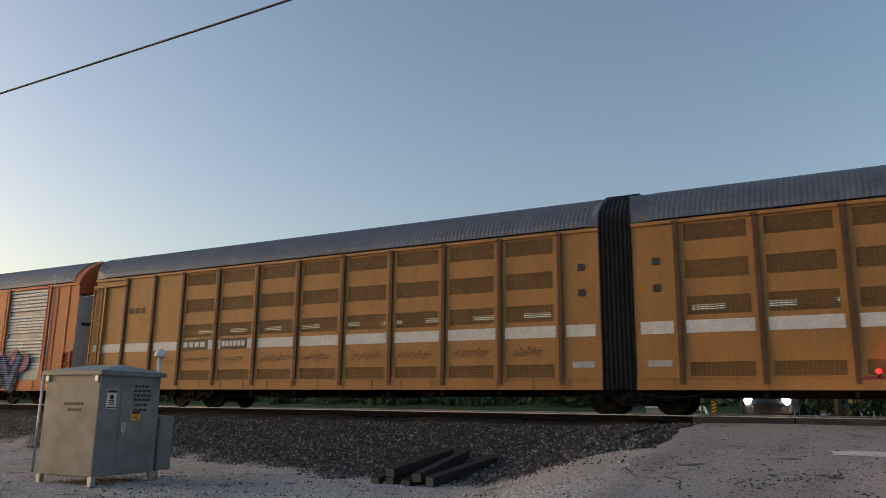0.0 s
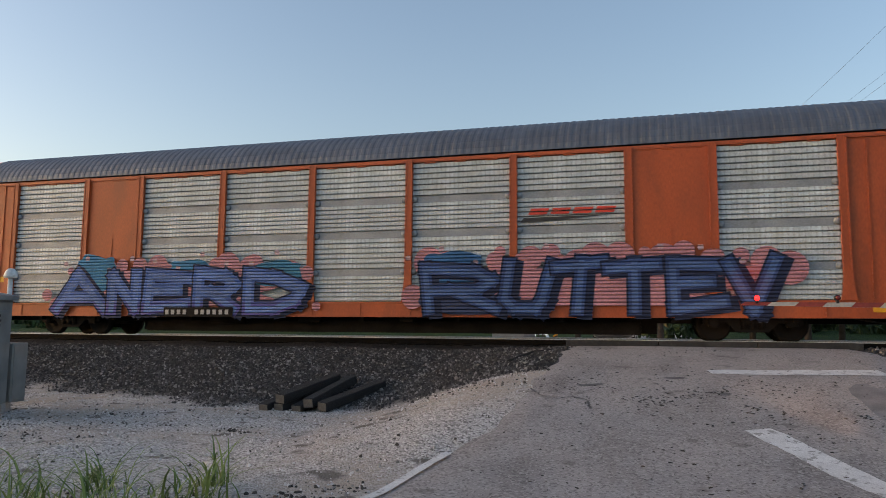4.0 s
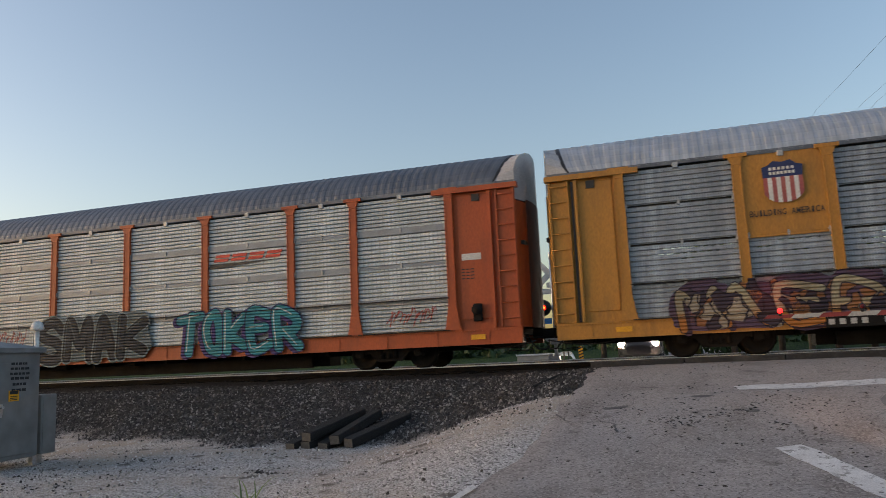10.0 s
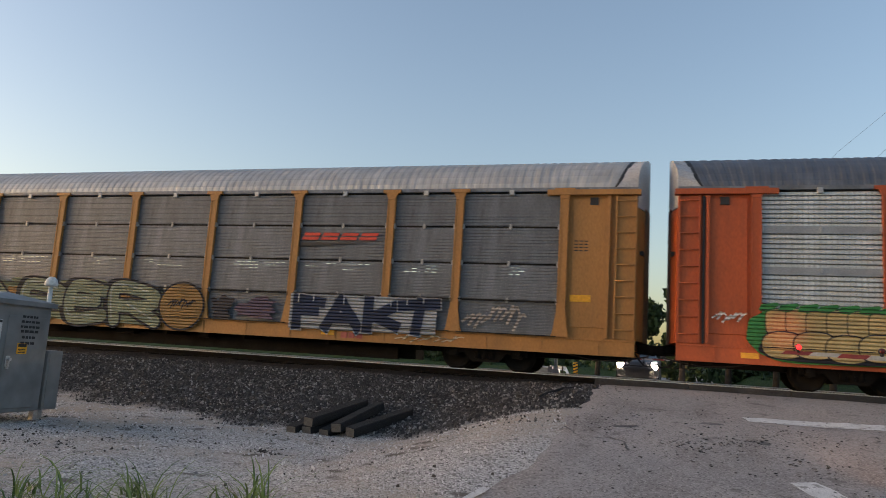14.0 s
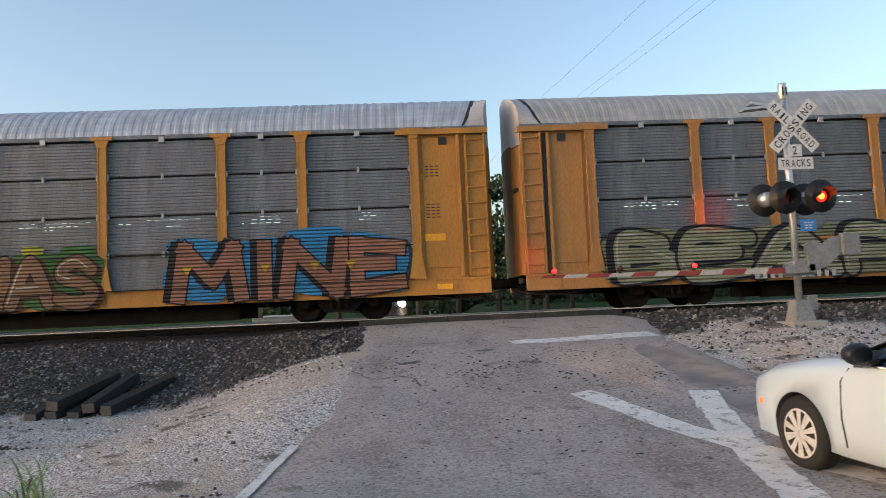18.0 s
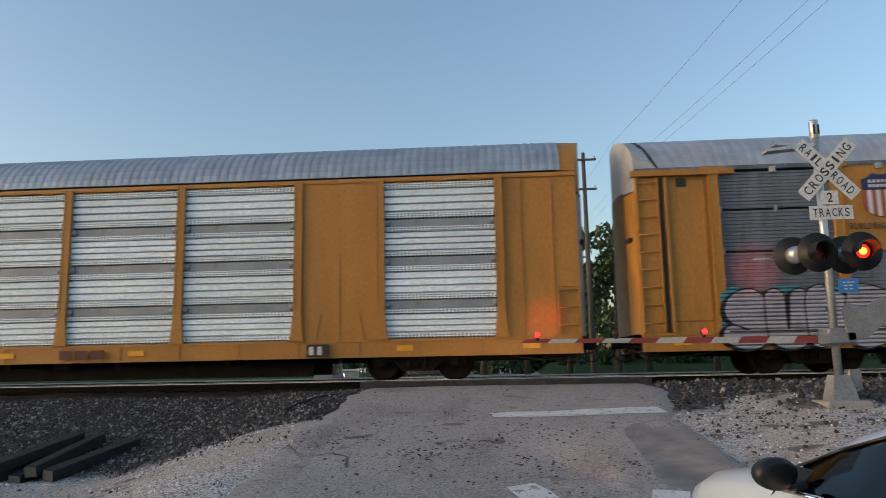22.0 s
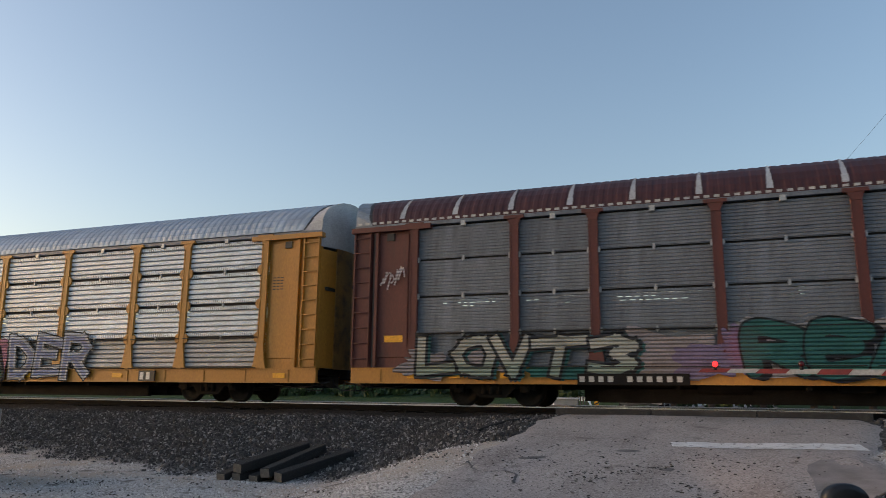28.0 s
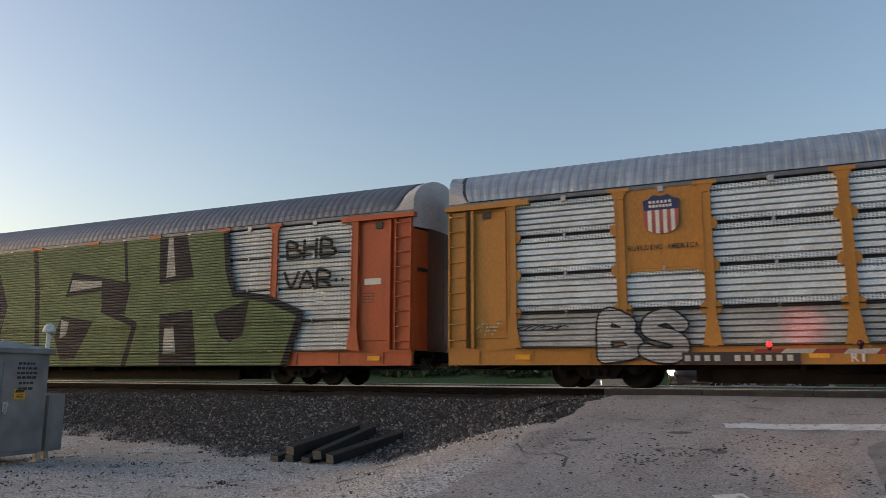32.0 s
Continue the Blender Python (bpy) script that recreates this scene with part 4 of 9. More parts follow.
def underframe(car, x0, x1, sill_mat, z0=0.56, z1=0.98):
    bm = bmesh.new()
    low = 0.16 if x1 - x0 > 25 else 0.40
    box(bm, x0 + 0.3, x1 - 0.3, -0.35, 0.35, 0.44, 0.95)
    box(bm, x0 + 6.2, x1 - 6.2, -0.36, 0.36, low, 0.45)
    box(bm, x0 + 6.6, x1 - 6.6, -0.75, -0.60, low - 0.03, 0.47)
    box(bm, x0 + 0.1, x1 - 0.1, -1.38, 1.38, 0.80, 0.95)
    for k in range(9):
        x = x0 + 3 + (x1 - x0 - 6) * k / 8
        prism(bm, [(x - 0.05, 0.45), (x + 0.05, 0.45), (x + 0.05, 0.82), (x - 0.05, 0.82)], -1.35, 1.35)
    cyl(bm, (x0 + 9, -0.8, 0.55), (x0 + 10.2, -0.8, 0.55), 0.2, 12)
    box(bm, x0 + 12.0, x0 + 12.7, -1.0, -0.5, 0.4, 0.8, bevel=0.02)
    box(bm, x0 + 15.2, x0 + 15.6, -1.15, -0.7, 0.42, 0.8, bevel=0.02)
    cyl(bm, (x0 + 2, -1.0, 0.62), (x1 - 2, -1.0, 0.62), 0.025, 6)
    part("underframe", bm, M_UNDER, car, "sooty underframe with brake gear")
    for s in (-1, 1):
        bm = bmesh.new()
        y = s * SIDE
        box(bm, x0, x1, min(y, y - s * 0.12), max(y, y - s * 0.12), z0, z1)
        box(bm, x0, x1, min(y + s * 0.03, y - s * 0.2), max(y + s * 0.03, y - s * 0.2), z1 - 0.05, z1)
        box(bm, x0, x1, min(y + s * 0.02, y - s * 0.2), max(y + s * 0.02, y - s * 0.2), z0, z0 + 0.035)
        if s < 0:
            for k in range(19):
                x = x0 + 0.9 + (x1 - x0 - 1.8) * k / 18
                box(bm, x - 0.012, x + 0.012, y - 0.022, y + 0.05, z0 + 0.03, z1 - 0.05)
        part("side_sill", bm, sill_mat, car)
    for xe, s in ((x0, -1), (x1, 1)):
        bm = bmesh.new()
        box(bm, min(xe, xe + s * 0.30), max(xe, xe + s * 0.30), -0.14, 0.14, 0.68, 0.96, bevel=0.03)
        box(bm, min(xe + s * 0.2, xe + s * 0.52), max(xe + s * 0.2, xe + s * 0.52), -0.10, 0.12, 0.66, 0.94, bevel=0.05)
        part("coupler", bm, M_UNDER, car, "dark steel knuckle coupler")
        bm = bmesh.new()
        pts = [(xe - s * 0.1, -0.5, 0.78), (xe + s * 0.05, -0.5, 0.55), (xe + s * 0.2, -0.45, 0.38), (xe + s * 0.38, -0.4, 0.36), (xe + s * 0.5, -0.35, 0.45)]
        tube(bm, pts, 0.025)
        part("air_hose", bm, M_RUBBER, car, "black rubber air hose")
        bm = bmesh.new()
        tube(bm, [(xe - s * 0.35, -1.31, 0.42), (xe - s * 0.35, -1.31, 0.70), (xe - s * 0.32, -1.26, 0.72), (xe + s * 0.30, -0.30, 0.70)], 0.018)
        part("uncoupling_lever", bm, M_UNDER, car, "bent steel uncoupling lever")
        bm = bmesh.new()
        pts = [(xe - s * (1.9 - 0.2 * k), -1.22, 0.60 - 0.16 * math.sin(math.pi * k / 11)) for k in range(12)]
        tube(bm, pts, 0.022)
        part("brake_hose", bm, M_RUBBER, car, "slack black hose below the sill")
        bm = bmesh.new()
        box(bm, min(xe - s * 0.1, xe - s * 0.9), max(xe - s * 0.1, xe - s * 0.9), -1.15, -0.55, 0.46, 0.62, bevel=0.03)
        part("end_gear", bm, M_UNDER, car, "sooty draft gear box")
        for yy in (-1.35, -1.05):
            bm = bmesh.new()
            xx = xe - s * (0.12 if yy < -1.2 else 0.5)
            tube(bm, [(xx, yy - 0.1, 0.60), (xx, yy - 0.1, 0.37), (xx + s * 0.02, yy - 0.1, 0.36), (xx + s * 0.33, yy - 0.1, 0.36), (xx + s * 0.35, yy - 0.1, 0.37), (xx + s * 0.35, yy - 0.1, 0.60)], 0.014)
            part("step", bm, M_UNDER, car)


def bars(car, x0, x1, z0, z1, material, n, y=-SIDE - 0.104, gap=0.46, plate=None, pad=0.05):
    """Lettering that is not spelt out: a row of plain bars, on a plate where it has one. Ten bars leave a space after the fourth."""
    root = car
    if plate:
        bm = bmesh.new()
        box(bm, x0 - 0.06, x1 + 0.06, y - 0.003, y + 0.05, z0 - pad, z1 + pad)
        root = part("plate", bm, plate, car)
    w = (x1 - x0) / n
    z0, z1 = (z0 + 0.02, z1 - 0.02) if n == 11 else (z0, z1)
    d, h = (1 - gap) * w, z1 - z0
    me = shared(("letter_bar", round(d, 3), round(h, 3), material.name), lambda bm: box(bm, 0, d, -0.008, -0.001, 0, h), [material])
    for k in range(n):
        if not (n == 11 and k == 4):
            placed("letter_bar", me, root, x0 + k * w, y, z0)


def slanted_mark(car, x0, x1, z0, z1, material, y):
    """A railway's name as plain leaning shapes: four blocks, each split by a slit."""
    w, h = (x1 - x0) / 4, z1 - z0
    for k in range(4):
        for lo, hi in ((0.0, 0.42), (0.58, 1.0)):
            bm = bmesh.new()
            a, lean = x0 + k * w, 0.45 * h
            prism(bm, [(a + lean * lo, z0 + lo * h), (a + 0.84 * w + lean * lo, z0 + lo * h), (a + 0.84 * w + lean * hi, z0 + hi * h), (a + lean * hi, z0 + hi * h)], y - 0.008, y - 0.001)
            part("name_shape", bm, material, car)
    bm = bmesh.new()
    prism(bm, [(x0 - 0.22, z0 - 0.20), (x0 + 0.4, z0 - 0.18), (x1 - 0.2, z0 - 0.06), (x0 - 0.12, z0 - 0.08)], y - 0.008, y - 0.001)
    part("name_swoosh", bm, M_BLACKPAINT, car, "black wedge below the name")


BAYS = [(2.35, 5.19), (5.19, 7.24), (7.24, 10.15), (10.15, 13.10), (13.10, 16.06), (16.06, 19.00), (19.00, 21.98), (21.98, 24.02), (24.02, 26.92)]
ROWS = [(1.00, 1.85), (1.90, 2.84), (2.89, 3.85), (3.90, 4.80)]


INSET = [(0.99, 1.71), (1.90, 2.76), (2.96, 3.72), (3.90, 4.83)]


def standard_car(label, frame_mat, screen_mat, roof, style, blanks=(), short=(), sill_mat=None, cap_mat=None, group="train", seed=0, tall=1.0):
    """A closed autorack car: sills, posts, ribbed screens, ladders, end doors, curved roof, two trucks."""
    car = thing("autorack_car", label, "freight car", group)
    x0, x1 = 0.5, 28.8
    sill_mat, cap_mat = sill_mat or frame_mat, cap_mat or M_GREYPAINT
    underframe(car, x0, x1, sill_mat)
    add_truck(car, 4.45)
    add_truck(car, 24.85)
    inset = style == "inset"
    # floor inside and far side
    bm = bmesh.new()
    for z in ((1.0, 2.32, 3.74) if style == "screen" else (1.0, 2.9)):
        box(bm, x0 + 0.3, x1 - 0.3, -1.3, 1.3, z - 0.05, z)
    part("deck", bm, M_UNDER, car)
    bm = bmesh.new()
    if style == "screen":
        box(bm, x0, x1, 1.44, 1.50, 0.98, 2.74)
        box(bm, x0, x1, 1.44, 1.50, 3.16, 4.36)
        box(bm, x0, x1, 1.44, 1.50, 4.56, EAVE)
    else:
        box(bm, x0, x1, 1.44, 1.50, 0.98, EAVE)
    for a, b in BAYS:
        box(bm, a - 0.07, a + 0.07, 1.42, 1.56, 0.98, EAVE)
    part("far_side", bm, screen_mat, car)
    # screens
    for k, (a, b) in enumerate(BAYS):
        if k in blanks:
            bm = bmesh.new()
            box(bm, a, b, -SIDE + 0.0, -SIDE + 0.05, 0.98, EAVE)
            box(bm, (a + b) / 2 - 0.012, (a + b) / 2 + 0.012, -SIDE - 0.018, -SIDE + 0.02, 1.0, 3.0)
            for xx, s in ((a + 0.42, 1), (b - 0.42, -1)):
                prism(bm, [(xx, 1.0), (xx + 0.03, 1.0), (xx + s * 0.14 + 0.03, 1.62), (xx + s * 0.14, 1.62)], -SIDE - 0.03, -SIDE + 0.01)
            for j in range(5):
                xx = a + 0.25 + (b - a - 0.5) * j / 4
                for zz in (1.35, 2.2, 3.1, 4.0):
                    cyl(bm, (xx, -SIDE - 0.012, zz), (xx, -SIDE + 0.01, zz), 0.022, 6)
            part("blank_panel", bm, frame_mat, car, "plain painted steel side panel")
            continue
        w = b - a - 0.20
        for j, (z0, z1) in enumerate(ROWS):
            if k in short and j > 1:
                continue
            if inset:
                z0, z1 = INSET[j]
                me = shared(("screen_panel", round(w, 2), j, style, screen_mat.name), corrugated(w, z1 - z0, 5 if screen_mat is M_GALV else 6, 0.035, None, 0, 0.16, 0.10 if screen_mat is M_GALV else 0.06), [screen_mat])
                placed("screen_panel", me, car, a + 0.10, -SIDE + 0.06, z0)
                if j < 3:
                    hb = INSET[j + 1][0] - z1 - 0.006
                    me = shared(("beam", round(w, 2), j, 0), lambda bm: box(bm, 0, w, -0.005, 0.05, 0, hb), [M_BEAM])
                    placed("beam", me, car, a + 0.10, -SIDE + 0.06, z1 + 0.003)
                    me = shared(("beam_boss",), lambda bm: lathe(bm, [(0.0, -0.05), (0.06, -0.045), (0.085, -0.02), (0.09, 0.03)], "y", 10), [M_BEAM])
                    for xx in (a + 0.15, b - 0.15):
                        placed("beam_boss", me, car, xx, -SIDE + 0.03, z1 + 0.003 + hb / 2)
            else:
                ribs = 8 if style == "heavy" else 6 if screen_mat is M_GALV_PLAIN else 11 if screen_mat is M_GALV_DULL or frame_mat is M_BROWN else 7
                pierced = {1: (ribs - 3, ribs - 2, ribs - 1), 3: (2, 3)}.get(j) if style == "screen" and screen_mat is not M_GALV_PLAIN else None
                kind = (k * 7 + seed) % 5 if pierced else 0
                if pierced and j == 3 and kind > 1:
                    pierced, kind = None, 9
                gap, back, depth = {M_GALV_PLAIN: (0.20, 0.11, 0.035), M_GALV_WHITE: (0.20, 0.06, 0.035), M_GALV_OLD: (0.16, 0.03, 0.018)}.get(screen_mat, (0.22, 0.012, 0.008))
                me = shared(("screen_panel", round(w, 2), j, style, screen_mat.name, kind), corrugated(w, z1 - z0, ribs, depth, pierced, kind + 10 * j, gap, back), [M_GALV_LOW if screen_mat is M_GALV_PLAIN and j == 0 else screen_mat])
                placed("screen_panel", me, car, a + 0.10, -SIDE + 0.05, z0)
        if k in short:
            bm = bmesh.new()
            box(bm, a + 0.08, b - 0.08, -SIDE - 0.01, -SIDE + 0.05, 2.86, 4.86, bevel=0.01)
            box(bm, a + 0.08, b - 0.08, -SIDE - 0.03, -SIDE + 0.05, 2.80, 2.86)
            part("blank_panel", bm, frame_mat, car, "plain painted steel side panel")
        if not inset:
            for j, z in enumerate((1.875, 2.865, 3.875, 4.83)):
                if k in short and j > 1:
                    continue
                if style == "heavy" and j < 3:
                    hb = 0.115 if (k + j) % 3 else 0.06
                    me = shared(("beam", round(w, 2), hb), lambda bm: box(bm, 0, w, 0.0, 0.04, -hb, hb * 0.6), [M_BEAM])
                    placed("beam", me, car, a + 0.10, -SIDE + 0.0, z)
                me = shared(("seam", round(w, 2)), lambda bm: box(bm, 0, w, 0.0, 0.02, -0.06, 0.06), [M_SEAM])
                placed("seam", me, car, a + 0.10, -SIDE + (0.09 if screen_mat is M_GALV_PLAIN else 0.125), z)
                if j == 0:
                    # Strips added in front so that the dark gaps also cross the graffiti
                    me = shared(("seam_lip", round(w, 2)), lambda bm: box(bm, 0, w, -0.108, 0.0, -0.011, 0.011), [M_SEAM])
                    for zz in (z, 0.985):
                        placed("seam_lip", me, car, a + 0.10, -SIDE, zz)
                if j == 3:
                    continue
                me = shared(("clip",), lambda bm: (box(bm, -0.022, 0.022, -0.035, 0.02, -0.07, 0.07), box(bm, -0.035, 0.035, -0.02, 0.02, -0.03, 0.03)), [M_CLIP])
                for xx in (a + 0.13, (a + b) / 2, b - 0.13):
                    placed("clip", me, car, xx, -SIDE, z)
    if screen_mat is M_GALV_PLAIN:
        me = shared(("post_lug",), lambda bm: prism(bm, [(0.115 * math.cos(a), 0.15 * math.sin(a)) for a in [2 * math.pi * q / 10 for q in range(10)]], -0.055, 0.0), [frame_mat])
        for k, (a, b) in enumerate(BAYS):
            for j, z in enumerate((1.875, 2.865, 3.875)):
                if not (k in short and j > 1):
                    placed("post_lug", me, car, a + 0.13, -SIDE + 0.006, z)
                    placed("post_lug", me, car, b - 0.13, -SIDE + 0.006, z)
    if not inset:
        me = shared(("eave_bracket",), lambda bm: box(bm, -0.07, 0.07, -0.05, 0.04, -0.08, 0.07, bevel=0.012), [M_CLIP])
        for a, b in BAYS:
            placed("eave_bracket", me, car, (a + b) / 2, -SIDE, EAVE - 0.09)
    if inset:
        me = shared(("eave_tab", frame_mat.name), lambda bm: box(bm, -0.16, 0.16, -0.012, 0.03, -0.035, 0.0, bevel=0.008), [frame_mat])
        for a, b in BAYS:
            for u in (0.2, 0.5, 0.8):
                placed("eave_tab", me, car, a + (b - a) * u, -SIDE, EAVE - 0.075)
    # posts
    me = shared(("post", style, frame_mat.name), post_shape(EAVE - 0.98, 0.17 if inset else 0.20, 0.0 if inset else 0.17, 0.14 if not inset else 0.10), [frame_mat])
    for x in [a for a, _ in BAYS] + [BAYS[-1][1]]:
        placed("post", me, car, x, -SIDE, 0.98)
    # eave rail
    bm = bmesh.new()
    box(bm, x0, x1, -SIDE - 0.03, -SIDE + 0.12, EAVE - 0.07, EAVE + 0.03)
    box(bm, x0, x1, SIDE - 0.12, SIDE + 0.03, EAVE - 0.07, EAVE + 0.03)
    part("eave_rail", bm, frame_mat if inset else M_GALV_DULL, car)
    # ends
    for side in (0, 1):
        def fx(v):
            return v if side == 0 else PITCH - v
        bm = bmesh.new()
        lo, hi = sorted((fx(0.5), fx(2.28)))
        box(bm, lo, hi, -SIDE + (0.02 if inset else 0.06), -SIDE + 0.12, 0.98, EAVE)
        if inset:
            for v in (1.1, 1.85):
                b2 = bmesh.new()
                box(b2, fx(v) - 0.015, fx(v) + 0.015, -SIDE - 0.005, -SIDE + 0.05, 1.0, EAVE)
                part("end_rib", b2, frame_mat, car)
            b2 = bmesh.new()
            a, b = sorted((fx(0.52), fx(1.08)))
            box(b2, a, b, -SIDE - 0.005, -SIDE + 0.05, 2.14, 2.17)
            part("end_ledge", b2, frame_mat, car)
        else:
            a, b = sorted((fx(1.24), fx(2.16)))
            b2 = bmesh.new()
            box(b2, a, b, -SIDE + 0.03, -SIDE + 0.08, 1.25, 4.66, bevel=0.012)
            part("end_door", b2, frame_mat, car)
            # latch_hole and door_gap are black plates in place of shaded openings
            for nm, (u, v), (ya, yb), (za, zb), mm in (("door_post", (1.18, 1.26), (0.06, 0.1), (1.0, 4.72), frame_mat), ("header", (0.42, 2.85), (0.10, 0.1), (4.74, EAVE - 0.04), frame_mat),
                                                      ("latch_hole", (1.5, 1.72), (0.004, 0.06), (4.48, 4.68), M_BLACKPAINT), ("door_gap", (1.1, 1.16), (0.0, 0.09), (1.0, 4.7), M_BLACKPAINT)):
                if nm == "door_gap" and side == 1:
                    continue
                b2 = bmesh.new()
                a, b = sorted((fx(u), fx(v)))
                box(b2, a, b, -SIDE - ya, -SIDE + yb, za, zb)
                part(nm, b2, mm, car)
        part("end_panel", bm, [frame_mat, M_BLACKPAINT], car, "painted steel end panel beside the ladder")
        bm = bmesh.new()
        a, b = sorted((fx(0.5), fx(1.06)))
        if not inset:
            box(bm, a, b, -SIDE - 0.005, -SIDE + 0.05, 1.0, 4.7)
        else:
            box(bm, a, b, -SIDE + 0.01, -SIDE + 0.05, 1.0, 2.1)
        part("ladder_backing", bm, frame_mat, car)
        me = shared(("ladder", inset, frame_mat.name), ladder_shape(1.1 if inset else 3.7), [frame_mat])
        placed("ladder", me, car, min(fx(0.5), fx(1.06)) + 0.02, -SIDE - 0.02, 1.02)
        # end wall: corner sheets and folding doors that bulge outwards
        xe, sgn = fx(0.5), (-1 if side == 0 else 1)
        for y0, y1 in ((-SIDE + 0.03, -0.86), (0.86, SIDE - 0.03)):
            b2 = bmesh.new()
            end_wall_shape(xe, sgn, y0, y1, 0.98, 4.40)(b2)
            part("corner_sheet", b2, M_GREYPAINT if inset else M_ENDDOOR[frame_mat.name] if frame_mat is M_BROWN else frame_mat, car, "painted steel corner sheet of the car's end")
        for y0, y1 in ((-0.85, -0.02), (0.02, 0.85)):
            b2 = bmesh.new()
            end_wall_shape(xe + sgn * 0.012, sgn, y0, y1, 0.96, 4.50)(b2)
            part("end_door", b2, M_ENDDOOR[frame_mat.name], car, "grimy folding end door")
        b2 = bmesh.new()
        box(b2, min(xe + sgn * 0.06, xe + sgn * 0.16), max(xe + sgn * 0.06, xe + sgn * 0.16), -1.30, -0.86, 3.20, 3.30)
        part("door_bar", b2, M_SEAM, car)
    # roof
    rmat = M_ROOF[roof]
    pitch = 0.24 if not inset else 0.21
    slant = 0.0 if inset else 0.46
    over = 0.34 if inset else 0.55
    xa, xb = 0.5 + over, 28.8 - over
    me = shared(("roof", roof, pitch, xa), roof_shape(xa, xb, pitch, 0.011, slant), [rmat])
    lift = tall if not inset else 1.016
    placed("roof", me, car, 0, 0, 0, roof.replace("_", " ") + " corrugated curved roof").scale.z = lift
    for flip, (a, b) in ((False, (0.5, xa + 0.03)), (True, (xb - 0.03, 28.8))):
        me = shared(("roof_cap", flip, cap_mat.name), cap_shape(a, b, flip, slant, not inset), [cap_mat, M_BLACKPAINT])
        placed("roof_cap", me, car, 0, 0, 0, "smooth roof end sheet").scale.z = lift
    return car


def shield(car, x, z, w):
    """The railway's badge, drawn plain: blue head over red and white stripes."""
    h = w * 1.15
    y = -SIDE - 0.06
    bm = bmesh.new()
    head = [(x - w / 2, z + h * 0.12), (x + w / 2, z + h * 0.12), (x + w * 0.52, z + h * 0.38), (x + w * 0.36, z + h * 0.42), (x + w * 0.22, z + h * 0.52), (x, z + h * 0.48), (x - w * 0.22, z + h * 0.52), (x - w * 0.36, z + h * 0.42), (x - w * 0.52, z + h * 0.38)]
    prism(bm, head, y - 0.012, y, 0)
    n = 9
    for k in range(n):
        a, b = x - w / 2 + w * k / n, x - w / 2 + w * (k + 1) / n

        def low(v):
            u = abs(v - x) / (w / 2)
            return z - h * 0.5 + h * 0.22 * u ** 3
        prism(bm, [(a, low(a)), (b, low(b)), (b, z + h * 0.12), (a, z + h * 0.12)], y - 0.012, y, 1 if k % 2 == 0 else 2)
    for j in (0.22, 0.33):
        m = 6 if j > 0.3 else 7
        for k in range(m):
            a = x - w * 0.34 + w * 0.68 * k / m
            box(bm, a, a + w * 0.07, y - 0.018, y - 0.011, z + h * j - h * 0.035, z + h * j + h * 0.035, mat=2)
    part("badge", bm, [M_NAVY, M_FADEDRED, M_WHITEPAINT], car, "shield badge in blue, red and white")


# ---- lettering
GLYPHS = {}


def glyph(ch, off):
    """Points and faces of a character, scaled to a unit cell."""
    key = (ch, off)
    if key not in GLYPHS:
        cu = bpy.data.curves.new("glyph", "FONT")
        cu.body, cu.offset, cu.resolution_u = ch, off, 4
        ob = bpy.data.objects.new("glyph", cu)
        scene.collection.objects.link(ob)
        dg = bpy.context.evaluated_depsgraph_get()
        me = bpy.data.meshes.new_from_object(ob.evaluated_get(dg))
        GLYPHS[key] = ([tuple(v.co[:2]) for v in me.vertices], [tuple(p.vertices) for p in me.polygons])
        bpy.data.objects.remove(ob)
        bpy.data.curves.remove(cu)
        bpy.data.meshes.remove(me)
    return GLYPHS[key]


def letters(bm, word, x0, x1, z0, z1, y, off, mat=0, wild=0.0, seed=1, squeeze=1.05, m=None):
    """Characters side by side between x0 and x1, on the plane at y, facing -y."""
    rnd = random.Random(seed)
    cell = (x1 - x0) / len(word)
    for k, ch in enumerate(word):
        jig = [rnd.uniform(-1, 1) for _ in range(5)]
        if ch == " ":
            continue
        base, _ = glyph(ch, 0.0)
        pts, faces = glyph(ch, off)
        ax, bx = min(p[0] for p in base), max(p[0] for p in base)
        az_, bz = min(p[1] for p in base), max(p[1] for p in base)
        w = cell * squeeze * (1 + 0.18 * wild * jig[0])
        h = (z1 - z0) * (1 - 0.16 * wild * abs(jig[1]))
        if bx - ax < 0.25:
            w *= 0.55
        sx, sz = w / max(1e-3, bx - ax), h / max(1e-3, bz - az_)
        sx = min(sx, 1.7 * sz)
        cx = x0 + (k + 0.5) * cell
        tilt, shear = 0.16 * wild * jig[2], 0.22 * wild * jig[3]
        vs = []
        for px, pz in pts:
            u, v = (px - (ax + bx) / 2) * sx, (pz - az_) * sz - h / 2
            u += shear * v + 0.10 * wild * w * math.sin(3.0 * v / h + jig[4] * 3)
            v += 0.08 * wild * h * math.sin(2.6 * u / w + jig[0] * 3)
            uu, vv = u * math.cos(tilt) - v * math.sin(tilt), u * math.sin(tilt) + v * math.cos(tilt)
            co = Vector((cx + uu, y, z0 + h / 2 + vv + 0.05 * wild * h * jig[1]))
            vs.append(bm.verts.new(m @ co if m else co))
        for f in faces:
            try:
                bm.faces.new([vs[i] for i in f]).material_index = mat
            except ValueError:
                pass


SPRAY = {}
WHITE, CREAM, BLACK = (0.66, 0.66, 0.62), (0.60, 0.58, 0.46), (0.015, 0.015, 0.02)
PINK, BLUE, TEAL, NAVYC = (0.58, 0.27, 0.30), (0.07, 0.095, 0.27), (0.045, 0.25, 0.34), (0.012, 0.02, 0.06)


